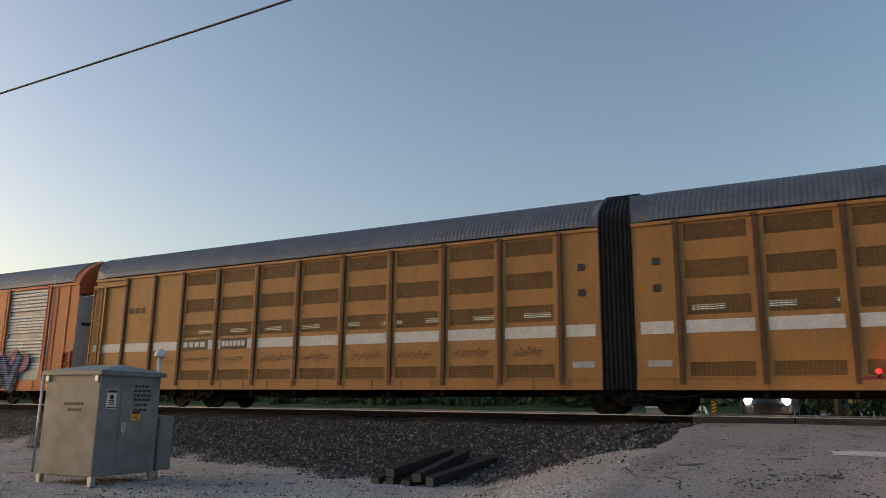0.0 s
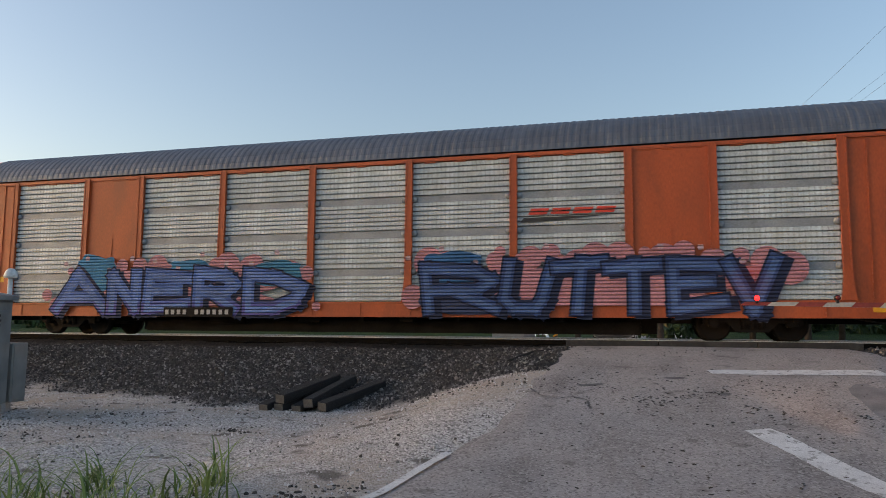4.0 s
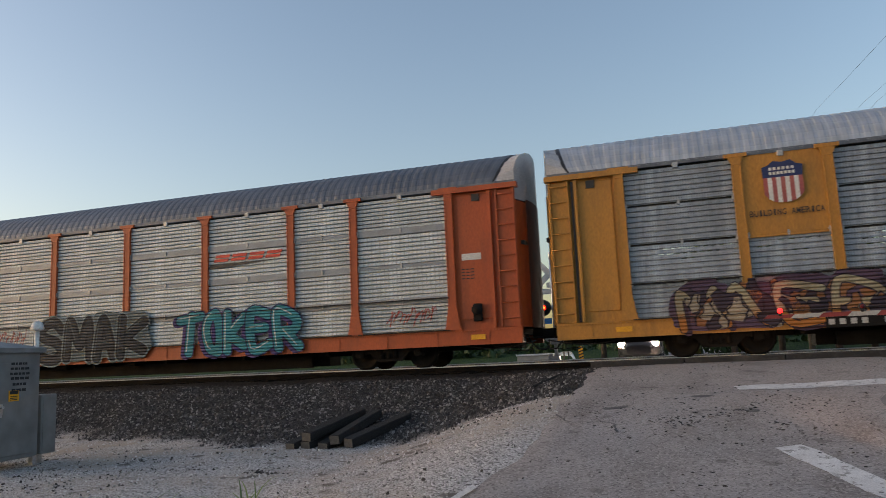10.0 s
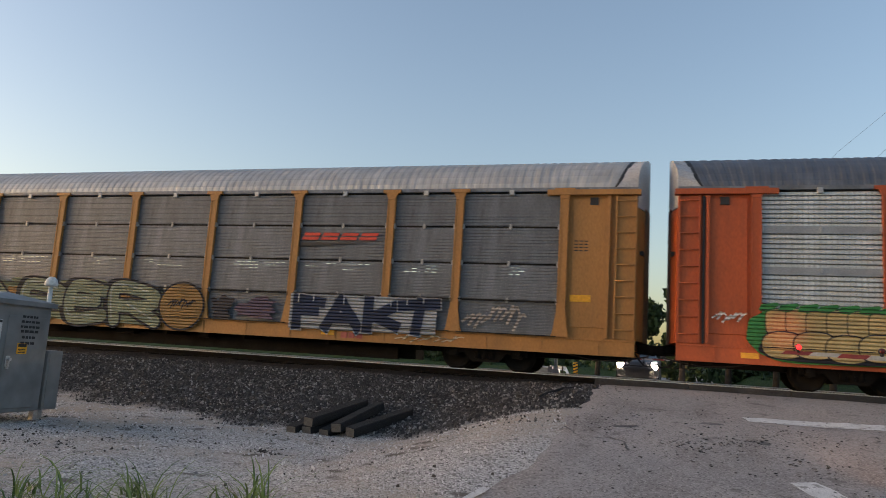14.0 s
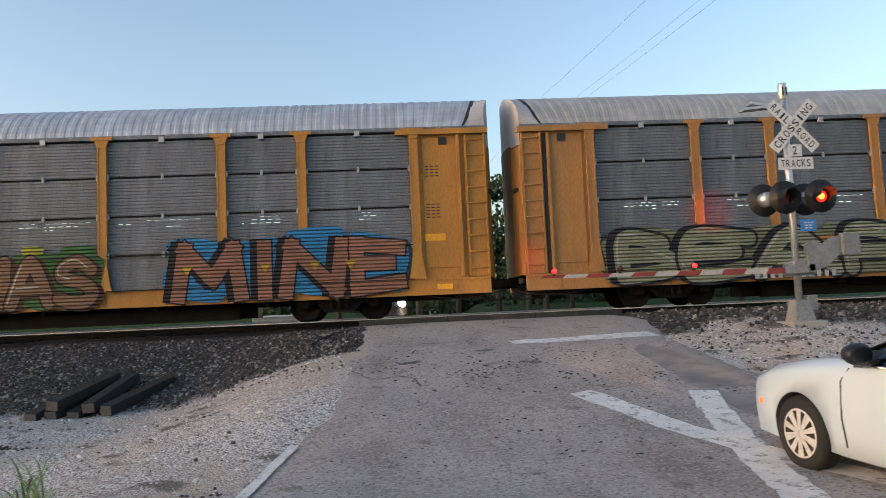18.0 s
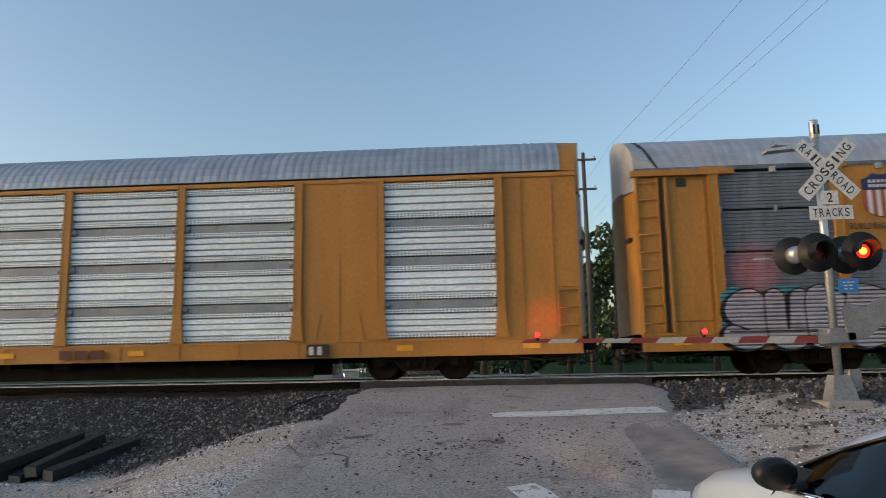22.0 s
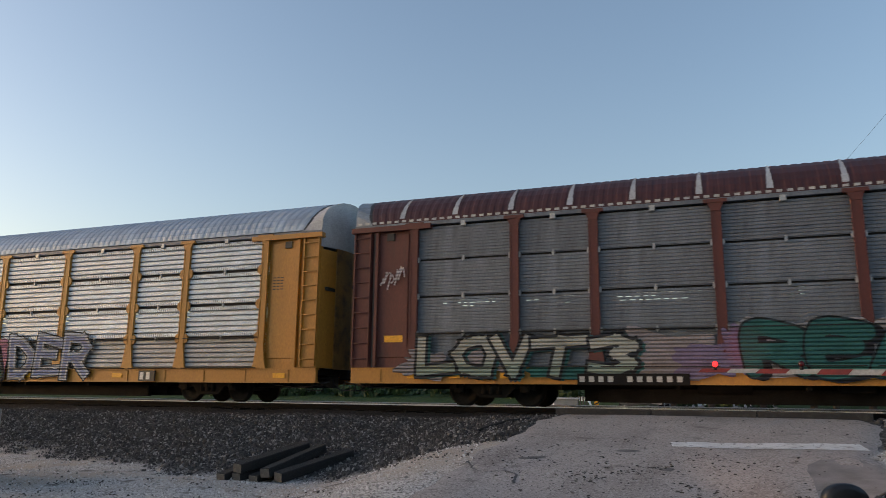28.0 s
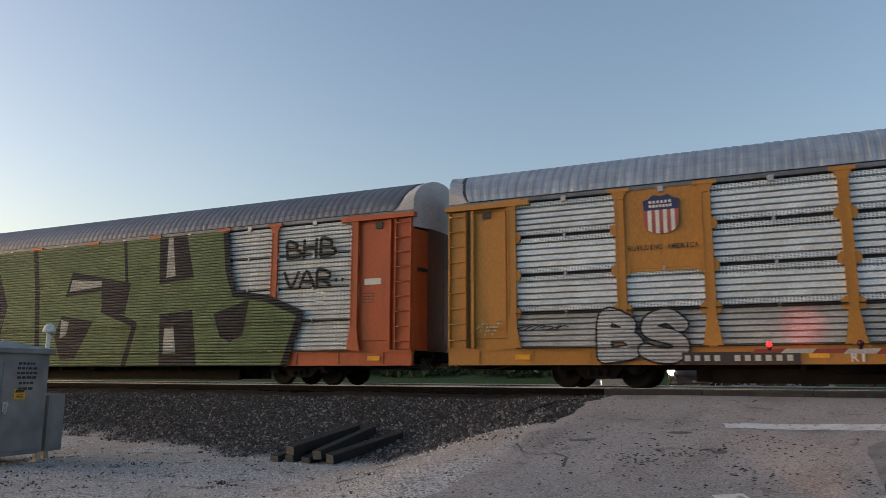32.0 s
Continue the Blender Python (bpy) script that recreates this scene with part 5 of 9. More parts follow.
def spray(colour, foot=None, turn=1.25):
    """Spray paint over ribbed sheet; foot: a second colour, faded into below the height turn."""
    key = (colour, foot, turn)
    if key not in SPRAY:
        m = mat("spray_paint", colour, 0.6, 0, 0.16, 1.6, 30, 0.0, tuple(c * 0.5 for c in colour), 0.5)
        n, l = m.node_tree.nodes, m.node_tree.links
        b = n["Principled BSDF"]
        tc, wv, bp = n.new("ShaderNodeTexCoord"), n.new("ShaderNodeTexWave"), n.new("ShaderNodeBump")
        wv.bands_direction = "Z"
        wv.inputs["Scale"].default_value = 3.4
        l.new(tc.outputs["Object"], wv.inputs["Vector"])
        bp.inputs["Strength"].default_value, bp.inputs["Distance"].default_value = 1.0, 0.05
        l.new(wv.outputs[0], bp.inputs["Height"])
        l.new(bp.outputs[0], b.inputs["Normal"])
        if foot:
            sep, mr, mx = n.new("ShaderNodeSeparateXYZ"), n.new("ShaderNodeMapRange"), n.new("ShaderNodeMix")
            mx.data_type = "RGBA"
            mr.inputs[1].default_value, mr.inputs[2].default_value = turn - 0.12, turn + 0.12
            l.new(tc.outputs["Object"], sep.inputs[0])
            l.new(sep.outputs[2], mr.inputs[0])
            l.new(mr.outputs[0], mx.inputs[0])
            mx.inputs[6].default_value = (*foot, 1)
            l.new(b.inputs["Base Color"].links[0].from_socket, mx.inputs[7])
            l.new(mx.outputs[2], b.inputs["Base Color"])
        SPRAY[key] = m
    return SPRAY[key]


def blob(bm, x0, x1, z0, z1, y, seed, mat=0, n=40, rough=0.22):
    """A sprayed patch with an uneven outline."""
    cx, cz, rx, rz = (x0 + x1) / 2, (z0 + z1) / 2, (x1 - x0) / 2, (z1 - z0) / 2
    vs = []
    for k in range(n):
        a = 2 * math.pi * k / n
        ca, sa = math.cos(a), math.sin(a)
        r = 1 - rough / 2 + rough * noise.noise((ca * 2 + seed, sa * 2, seed * 1.7))
        vs.append(bm.verts.new((cx + rx * r * math.copysign(abs(ca) ** 0.55, ca), y, cz + rz * r * math.copysign(abs(sa) ** 0.65, sa))))
    bm.faces.new(vs).material_index = mat


def bubbles(bm, x0, x1, z0, z1, y, seed, mat=0, count=18):
    """A cloud of round sprayed bubbles behind a word, thickest along its top and ends."""
    rnd = random.Random(seed)
    for k in range(count):
        u = k / (count - 1)
        r = rnd.uniform(0.12, 0.42)
        x = x0 - 0.3 + (x1 - x0 + 0.6) * u + rnd.uniform(-0.2, 0.2)
        z = z1 - r * 0.5 + rnd.uniform(-0.1, 0.22) if 0.06 < u < 0.94 else rnd.uniform(z0 + 0.2, z1 - 0.1)
        vs = [bm.verts.new((x + r * math.cos(a), y - 0.0002 * k, z + r * math.sin(a))) for a in [2 * math.pi * j / 20 for j in range(20)]]
        bm.faces.new(vs).material_index = mat


# letters as brush strokes on a grid of 0 to 9: each pair is a place across and up, a bar lifts the brush
HAND = {
    "A": "00 49 90|23 73", "B": "10 19 68 77 65 15|65 93 81 10", "C": "97 79 29 06 03 20 70 92", "D": "10 19 58 95 82 50 10", "E": "91 10 19 98|15 75", "F": "10 19 98|15 75", "H": "10 19|15 85|80 89",
    "I": "50 59", "K": "10 19|98 34 91", "L": "19 10 91", "M": "00 19 53 89 90", "N": "00 19 80 99", "O": "59 28 05 21 50 80 95 79 59", "P": "10 19 78 96 74 14", "R": "10 19 78 96 74 14|44 90",
    "S": "97 69 28 16 35 74 92 70 30 01", "T": "08 99|59 40", "U": "19 12 30 70 82 99", "Y": "09 45 99|45 40", "V": "09 40 99", "3": "18 59 87 55 82 50 11", "7": "08 98 40", "!": "59 53|50 51", "?": "19 95 00"}


def brush(ch, smooth):
    """The strokes of a letter as lists of points in a unit cell, rounded by a spline where it is smooth."""
    out = []
    for run in HAND[ch].split("|"):
        pts = [(int(q[0]) / 9, int(q[1]) / 9) for q in run.split()]
        if smooth and len(pts) > 2:
            ext = [pts[0]] + pts + [pts[-1]]
            fine = []
            for a, b, c, d in zip(ext, ext[1:], ext[2:], ext[3:]):
                for k in range(4):
                    t = k / 4
                    fine.append(tuple(0.5 * (2 * b[i] + (c[i] - a[i]) * t + (2 * a[i] - 5 * b[i] + 4 * c[i] - d[i]) * t * t + (3 * b[i] - a[i] - 3 * c[i] + d[i]) * t ** 3) for i in (0, 1)))
            pts = fine + [pts[-1]]
        out.append(pts)
    return out


def lay(bm, runs, r, y, mi, square, shift=(0.0, 0.0)):
    """Lays fat strokes: a quad for each step, with round or square ends."""
    y0 = y
    for run in runs:
        pts = [Vector((x + shift[0], z + shift[1])) for x, z in run]
        for k, (p, q) in enumerate(zip(pts, pts[1:])):
            d = q - p
            if d.length < 1e-5:
                continue
            d.normalize()
            o, e = Vector((-d.y, d.x)) * r, (d * r if square else d * 0.0)
            y0 -= 3e-6
            bm.faces.new([bm.verts.new((v.x, y0, v.y)) for v in (p - e - o, q + e - o, q + e + o, p - e + o)]).material_index = mi
        if not square:
            for p in pts:
                y0 -= 3e-6
                bm.faces.new([bm.verts.new((p.x + r * math.cos(a), y0, p.y + r * math.sin(a))) for a in [math.pi * j / 6 for j in range(12)]]).material_index = mi


def graffiti(car, word, x0, x1, z0, z1, fill, line, halo=None, seed=1, wild=0.5, fat=0.16, edge=0.05, accents=(), label="", foot=None, turn=1.25, shine=None, shade=None, drop=(0.10, -0.04), square=False, cells=None, core=None, swell=0.34):
    """A painted word: a sprayed cloud behind, then every letter in fat strokes with its shadow, outline, fill and highlights.
    fat, edge: half the stroke and the outline, in metres; cells: how wide the letters are against each other."""
    y = -SIDE - 0.078
    root = car
    rnd = random.Random(seed)
    clouds = []
    if halo == PINK:
        clouds.append((halo, lambda bm: blob(bm, x0 + 0.3, x1 - 0.2, z0 + 0.25, z1 - 0.1, y + 0.0005, seed, 0, 60, 0.3)))
        clouds.append((halo, lambda bm: bubbles(bm, x0, x1, z0, z1, y, seed, 0, 26)))
    elif halo:
        nb = max(3, len(word))
        for k in range(nb):
            a, b = x0 + (x1 - x0) * (k - 0.2) / nb, x0 + (x1 - x0) * (k + 1.2) / nb
            clouds.append((halo, lambda bm, k=k, a=a, b=b: blob(bm, a, b, max(0.56, z0 - 0.05), z1 + swell * (0.65 + 0.35 * math.sin(k * 2.1 + seed)), y - 0.0006 * k, seed + k, 0)))
    for k, (col, a, b, lo, hi) in enumerate(accents):
        clouds.append((col, lambda bm, k=k, a=a, b=b, lo=lo, hi=hi: blob(bm, a, b, lo, hi, y - 0.0045 - 0.0004 * k, seed + 3 * k, 0)))
    for k, (col, draw) in enumerate(clouds):
        bm = bmesh.new()
        draw(bm)
        ob = part("graffiti" if k == 0 else "graffiti_cloud", bm, spray(col), root, label if k == 0 else "")
        root = ob if k == 0 else root
    cells = cells or [1.0] * len(word)
    unit, x, base = (x1 - x0) / sum(cells), x0, y - 0.009
    for k, (ch, cw) in enumerate(zip(word, cells)):
        w, jig = cw * unit, [rnd.uniform(-1, 1) * wild for _ in range(4)]
        over = fat * 0.35
        xa, xb, za, zb = x + fat - over, x + w - fat + over, z0 + fat + 0.06 * abs(jig[0]), z1 - fat - 0.12 * abs(jig[1])
        runs = []
        for run in brush(ch, not square):
            lean = 0.16 * jig[2]
            runs.append([(xa + (xb - xa) * u + lean * (v - 0.5) * (zb - za), za + (zb - za) * (v + 0.07 * jig[3] * (u - 0.5))) for u, v in run])
        bm, mats, yy = bmesh.new(), [spray(fill, foot, turn), spray(line)], base - 0.0012 * k
        if shade:
            mats.append(spray(shade))
            lay(bm, runs, fat + edge * 0.6, base + 0.004, len(mats) - 1, square, drop)
        lay(bm, runs, fat + edge, yy - 0.0004, 1, square)
        lay(bm, runs, fat, yy - 0.0008, 0, square)
        if core:
            mats.append(spray(core))
            lay(bm, runs, fat * 0.5, yy - 0.0010, len(mats) - 1, square, (0.0, -0.03))
        if shine:
            mats.append(spray(shine))
            for run in runs:
                m = max(2, len(run) // 2)
                lay(bm, [run[:m]], fat * 0.14, yy - 0.0011, len(mats) - 1, False, (-fat * 0.55, fat * 0.35))
        part("graffiti_letter", bm, mats, root, label)
        x += w


def bubble_row(car, x0, x1, z0, z1, n, fill, line, y, label, squareness=0.6, edge=0.022):
    """A row of fat touching bubbles, each lapping over the one before."""
    w = (x1 - x0) / n
    for k in range(n):
        bm = bmesh.new()
        cx, cz, rx, rz = x0 + (k + 0.5) * w, (z0 + z1) / 2 + 0.03 * math.sin(2.3 * k), 0.66 * w, (z1 - z0) / 2
        for g, mi, d in ((edge, 1, 0.0), (0.0, 0, 0.0006)):
            ring = []
            for j in range(28):
                a = 2 * math.pi * j / 28
                ca, sa = math.cos(a), math.sin(a)
                ring.append(bm.verts.new((cx + (rx + g) * math.copysign(abs(ca) ** squareness, ca), y - 0.0012 * k - d, cz + (rz + g) * math.copysign(abs(sa) ** squareness, sa))))
            bm.faces.new(ring).material_index = mi
        part("graffiti_bubble", bm, [spray(fill), spray(line)], car, label)


def tangle(car, x0, x1, z0, z1, colours, seed, count, label):
    """A wild-style piece that spells nothing: hooked shards, each on its dark edge, over a sprayed cloud."""
    rnd = random.Random(seed)
    bm = bmesh.new()
    y = -SIDE - 0.078
    mats = [spray(c) for c in colours] + [spray((0.02, 0.015, 0.025))]
    for k in range(7):
        u = x0 + (x1 - x0) * (k + 0.5) / 7
        blob(bm, u - 0.8, u + 0.8, z0, z0 + (z1 - z0) * rnd.uniform(0.75, 1.0), y - 0.0005 * k, seed + k, k % 2, rough=0.5)
    for k in range(count):
        x, z = rnd.uniform(x0 + 0.2, x1 - 0.2), z0 + (z1 - z0) * rnd.uniform(0.15, 0.8)
        a, ln, w = rnd.choice((0.3, 1.2, 1.57, 1.9, 2.7)) + rnd.uniform(-0.3, 0.3), rnd.uniform(0.3, 0.75), rnd.uniform(0.07, 0.15)
        bend = rnd.uniform(-0.9, 0.9)
        for grow, mi, dy in ((0.035, len(mats) - 1, 0.0), (0.0, rnd.randrange(len(colours)), 0.0008)):
            lo, hi = [], []
            for j in range(5):
                u = j / 4
                t = a + bend * (u - 0.5)
                cx, cz = x + math.cos(a + bend * (u - 0.5) / 2) * ln * (u - 0.5), z + math.sin(a + bend * (u - 0.5) / 2) * ln * (u - 0.5)
                ww = (w * (1.25 - 0.8 * u) + grow) * (1.6 if j == 1 else 1.0)
                lo.append((cx + math.sin(t) * ww, cz - math.cos(t) * ww))
                hi.append((cx - math.sin(t) * ww, cz + math.cos(t) * ww))
            for j in range(4):
                vs = [bm.verts.new((p[0], y - 0.006 - 0.0017 * (k % 7) - dy, max(z0 - 0.04, p[1]))) for p in (lo[j], lo[j + 1], hi[j + 1], hi[j])]
                f = bm.faces.new(vs)
                f.material_index = mi
    part("graffiti", bm, mats, car, label)["kind"] = "stuff"


def scribble(car, x0, x1, z0, z1, colour, seed=1, strokes=14, w=0.013, y=-SIDE - 0.084):
    """A one-line tag: a pen line that loops along."""
    bm = bmesh.new()
    rnd = random.Random(seed)
    last = None
    n = strokes * 9
    amp, off = [rnd.uniform(0.5, 1.0) for _ in range(strokes + 2)], [rnd.uniform(-0.2, 0.2) for _ in range(strokes + 2)]
    for k in range(n + 1):
        u = k / n
        i = int(u * strokes)
        a = k * 0.7
        x = x0 + (x1 - x0) * (u + 0.7 / strokes * math.sin(a + 1.2))
        z = z0 + (z1 - z0) * (0.5 + off[i] + 0.42 * amp[i] * math.cos(a) * (1 if i % 3 else 0.5))
        if last:
            p, q = Vector((last[0], 0, last[1])), Vector((x, 0, z))
            d = (q - p)
            if d.length > 1e-3:
                nrm = Vector((-d.z, 0, d.x)).normalized() * w
                vs = [bm.verts.new((v.x, y, v.z)) for v in (p - nrm, q - nrm, q + nrm, p + nrm)]
                bm.faces.new(vs)
        last = (x, z)
    return part("graffiti", bm, spray(colour), car, "thin sprayed tag")


def words(car, text, x0, x1, z0, z1, material, name="lettering", bold=0.012, y=-SIDE - 0.072):
    """Spelt-out lettering, a part for each letter."""
    for k, ch in enumerate(text):
        if ch != " ":
            bm = bmesh.new()
            letters(bm, " " * k + ch + " " * (len(text) - k - 1), x0, x1, z0, z1, y, bold, 0, 0.0, 1, 0.82)
            part(name, bm, material, car)


def small_plates(car, x, z, n=4, tone=None):
    """Unreadable stencil lines on an end panel."""
    bm = bmesh.new()
    for k in range(n):
        for j in range(3):
            box(bm, x + j * 0.13, x + j * 0.13 + 0.10, -SIDE + 0.024, -SIDE + 0.031, z - k * 0.085, z - k * 0.085 + 0.026)
    part("stencil", bm, tone or M_BLACKPAINT, car)["kind"] = "stuff"


def end_label(car, x, z, material=None):
    bm = bmesh.new()
    box(bm, x - 0.27, x + 0.27, -SIDE + 0.018, -SIDE + 0.03, z - 0.09, z + 0.09)
    part("label_plate", bm, material or M_LABEL, car, "yellow label plate")


def sill_labels(car, xs):
    for x in xs:
        bm = bmesh.new()
        box(bm, x - 0.2, x + 0.2, -SIDE - 0.036, -SIDE - 0.02, 0.70, 0.83)
        part("reflector", bm, M_LABEL, car, "yellow reflector strip")


# ---- the train, from the front car to the last
GAPS = [-25.80, -55.19, -84.48, -113.69, -142.98, -172.21, -201.91, -231.45, -260.87, -290.29]
TRAIN = []      # (car, where its rear gap lies at the start)


def vented_car(label, x0, x1, posts, ladder_end):
    """One half of an articulated car: plain yellow bays with perforated vents and a white stripe."""
    car = thing("autorack_car", label, "freight car", "train")
    underframe(car, x0, x1, M_TAN, 0.62, 0.95)
    bm = bmesh.new()
    box(bm, x0, x1, 1.40, 1.50, 0.95, 2.92)
    box(bm, x0, x1, 1.40, 1.50, 3.10, EAVE)
    k = 0
    while x0 + k * 1.83 + 1.0 < x1:
        box(bm, x0 + k * 1.83, x0 + k * 1.83 + 0.9, 1.41, 1.49, 2.9, 3.12)
        k += 1
    part("far_side", bm, M_TAN, car)
    edges = sorted([x0] + list(posts) + [x1])
    for a, b in zip(edges, edges[1:]):
        w = b - a
        end_bay = a == x0 or b == x1
        plain = end_bay or w < 1.7
        bm = bmesh.new()
        bands = [(0.95, 0.92), (1.30, 2.47), (2.93, 3.38), (3.85, 4.36), (4.80, EAVE)] if not plain else [(0.95, EAVE)]
        if not plain:
            bands[0] = (0.85, 0.93)
        for z0, z1 in bands:
            box(bm, a, b, -SIDE + 0.03, -SIDE + 0.08, z0, z1)
        if not plain:
            box(bm, a, a + 0.2, -SIDE + 0.03, -SIDE + 0.08, 0.9, EAVE)
            box(bm, b - 0.2, b, -SIDE + 0.03, -SIDE + 0.08, 0.9, EAVE)
        for zz in (1.6, 2.2, 3.5, 4.6):
            for k in range(5):
                xx = a + w * (k + 0.5) / 5
                box(bm, xx - 0.018, xx + 0.018, -SIDE + 0.022, -SIDE + 0.05, zz - 0.018, zz + 0.018)
        part("side_panel", bm, M_TAN, car, "tan painted steel side panel")
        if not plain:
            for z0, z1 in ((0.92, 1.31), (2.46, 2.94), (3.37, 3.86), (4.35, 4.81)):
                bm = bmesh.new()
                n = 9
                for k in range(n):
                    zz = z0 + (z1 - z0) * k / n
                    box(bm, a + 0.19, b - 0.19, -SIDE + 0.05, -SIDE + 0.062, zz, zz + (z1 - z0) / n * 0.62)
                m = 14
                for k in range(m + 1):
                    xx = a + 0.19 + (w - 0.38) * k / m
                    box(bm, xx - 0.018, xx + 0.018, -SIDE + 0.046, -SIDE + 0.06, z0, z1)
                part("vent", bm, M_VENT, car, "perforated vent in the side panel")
        bm = bmesh.new()
        box(bm, a + 0.15, b - 0.15, -SIDE + 0.018, -SIDE + 0.032, 2.02, 2.34)
        part("stripe", bm, M_WHITEPAINT, car, "white painted stripe")
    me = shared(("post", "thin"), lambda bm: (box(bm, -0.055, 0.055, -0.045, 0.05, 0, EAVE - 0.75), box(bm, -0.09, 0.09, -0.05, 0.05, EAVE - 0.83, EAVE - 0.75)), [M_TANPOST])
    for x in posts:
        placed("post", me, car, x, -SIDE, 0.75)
    bm = bmesh.new()
    box(bm, x0, x1, -SIDE - 0.03, -SIDE + 0.12, EAVE - 0.06, EAVE + 0.03)
    part("eave_rail", bm, M_TAN, car)
    for xe, s in ((x0, 1), (x1, -1)):
        bm = bmesh.new()
        a, b = sorted((xe, xe + s * 0.05))
        box(bm, a, b, -1.38, 1.38, 0.95, EAVE)
        part("end_door", bm, M_TAN, car)
    me = bmesh.new()
    roof_shape(x0 + 0.5, x1 - 0.1, 0.13, 0.009)(me)
    part("roof", me, M_ROOF["slate"], car, "slate grey corrugated curved roof").scale.z = 1.016
    for flip, (a, b) in ((False, (x0, x0 + 0.52)), (True, (x1 - 0.2, x1))):
        bm = bmesh.new()
        cap_shape(a, b, flip)(bm)
        part("roof_cap", bm, [M_ROOF["slate"], M_ROOF["slate"]], car).scale.z = 1.016
    if ladder_end:
        placed("ladder", shared(("ladder", "tan"), ladder_shape(3.7), [M_TAN]), car, x0 + 0.02, -SIDE - 0.02, 1.0)
        bm = bmesh.new()
        box(bm, x0, x0 + 1.9, -SIDE - 0.09, -SIDE + 0.1, 4.60, 4.68)
        box(bm, x0 + 0.62, x0 + 0.72, -SIDE - 0.07, -SIDE + 0.1, 0.95, 4.6)
        part("end_frame", bm, M_TAN, car)
    return car


# articulated pair
rear = vented_car("tan articulated autorack car with vented panels and a white stripe", 0.46, 21.25, [2.37, 3.95, 5.49, 7.28, 9.13, 10.95, 12.80, 14.64, 16.50, 18.33, 20.14], True)
add_truck(rear, 5.9)
add_truck(rear, 21.95)
bars(rear, 5.72, 6.85, 2.11, 2.29, M_WHITEPAINT, 4, y=-SIDE + 0.008, plate=M_BLACKPAINT, pad=0.10, gap=0.25)
bars(rear, 7.62, 8.72, 2.11, 2.29, M_WHITEPAINT, 6, y=-SIDE + 0.008, plate=M_BLACKPAINT, pad=0.10, gap=0.25)
bars(rear, 2.60, 3.55, 3.48, 3.70, M_BROWN, 3, y=-SIDE + 0.025, gap=0.25)
end_label(rear, 1.7, 1.35)
bm = bmesh.new()
for k in range(16):
    x = 21.22 + k * 0.06
    g = 0.03 if k % 2 else -0.05
    cs = [(-SIDE + 0.02 - g, 0.62)] + [(y * 1.0 - 0 * g, z + g) for y, z in roof_points(14, 0.03)] + [(SIDE - 0.02 + g, 0.62)]
    ring = [bm.verts.new((x, max(-SIDE - g, min(SIDE + g, y)), z)) for y, z in cs]
    if k:
        for j in range(len(ring) - 1):
            bm.faces.new((prev[j], ring[j], ring[j + 1], prev[j + 1]))
    prev = ring
part("bellows", bm, M_RUBBER, rear, "black pleated rubber bellows between car halves").scale.z = 1.016
for k, x in enumerate((4.1, 5.7, 7.5, 9.4, 11.2, 13.0, 14.9, 16.7, 18.5)):
    scribble(rear, x + 0.1 * (k % 3), x + 1.1 + 0.15 * (k % 2), 1.45, 1.80, (0.19, 0.09, 0.035), 40 + k, 16, 0.006, -SIDE + 0.024)
TRAIN.append((rear, GAPS[0]))
front = vented_car("tan articulated autorack car with vented panels behind black bellows", 22.15, 43.2, [23.28 + 1.905 * k for k in range(10)] + [41.9], False)
add_truck(front, 39.0)
TRAIN.append((front, GAPS[0]))
for x in (20.75, 22.75):
    for z in (3.9, 3.2):
        bm = bmesh.new()
        box(bm, x - 0.09, x + 0.09, -SIDE + 0.0, -SIDE + 0.06, z - 0.09, z + 0.09)
        part("latch_box", bm, M_BLACKPAINT, rear if x < 21.5 else front)
    bm = bmesh.new()
    box(bm, x - 0.3, x + 0.3, -SIDE + 0.015, -SIDE + 0.03, 1.2, 1.36)
    part("label_plate", bm, M_GREYPAINT, rear if x < 21.5 else front)

# orange car with inset screens
DARK = (0.02, 0.03, 0.075)
c = standard_car("orange autorack car with pale inset screens and blue graffiti", M_ORANGE, M_GALV_WHITE, "slate", "inset", blanks=(1, 7), cap_mat=M_ORANGE)
graffiti(c, "ANERD", 4.2, 13.0, 0.60, 2.05, (0.10, 0.185, 0.48), NAVYC, PINK, 3, 0.6, 0.19, 0.05, foot=(0.11, 0.10, 0.33), turn=1.0, square=True, cells=[1.5, 0.9, 1.3, 1.2, 1.6], shade=DARK, drop=(0.16, -0.06), label="blue and pink graffiti lettering", core=(0.16, 0.26, 0.56),
         accents=[((0.06, 0.28, 0.50), 4.9, 6.6, 1.3, 2.50), ((0.06, 0.28, 0.50), 8.4, 9.9, 1.6, 2.28), ((0.05, 0.24, 0.40), 11.0, 13.0, 1.4, 2.2)] + [((0.60, 0.42, 0.46), 4.5 + 0.83 * k, 4.68 + 0.83 * k, 2.12 + 0.22 * math.sin(k * 2.3), 2.28 + 0.22 * math.sin(k * 2.3)) for k in range(10)])
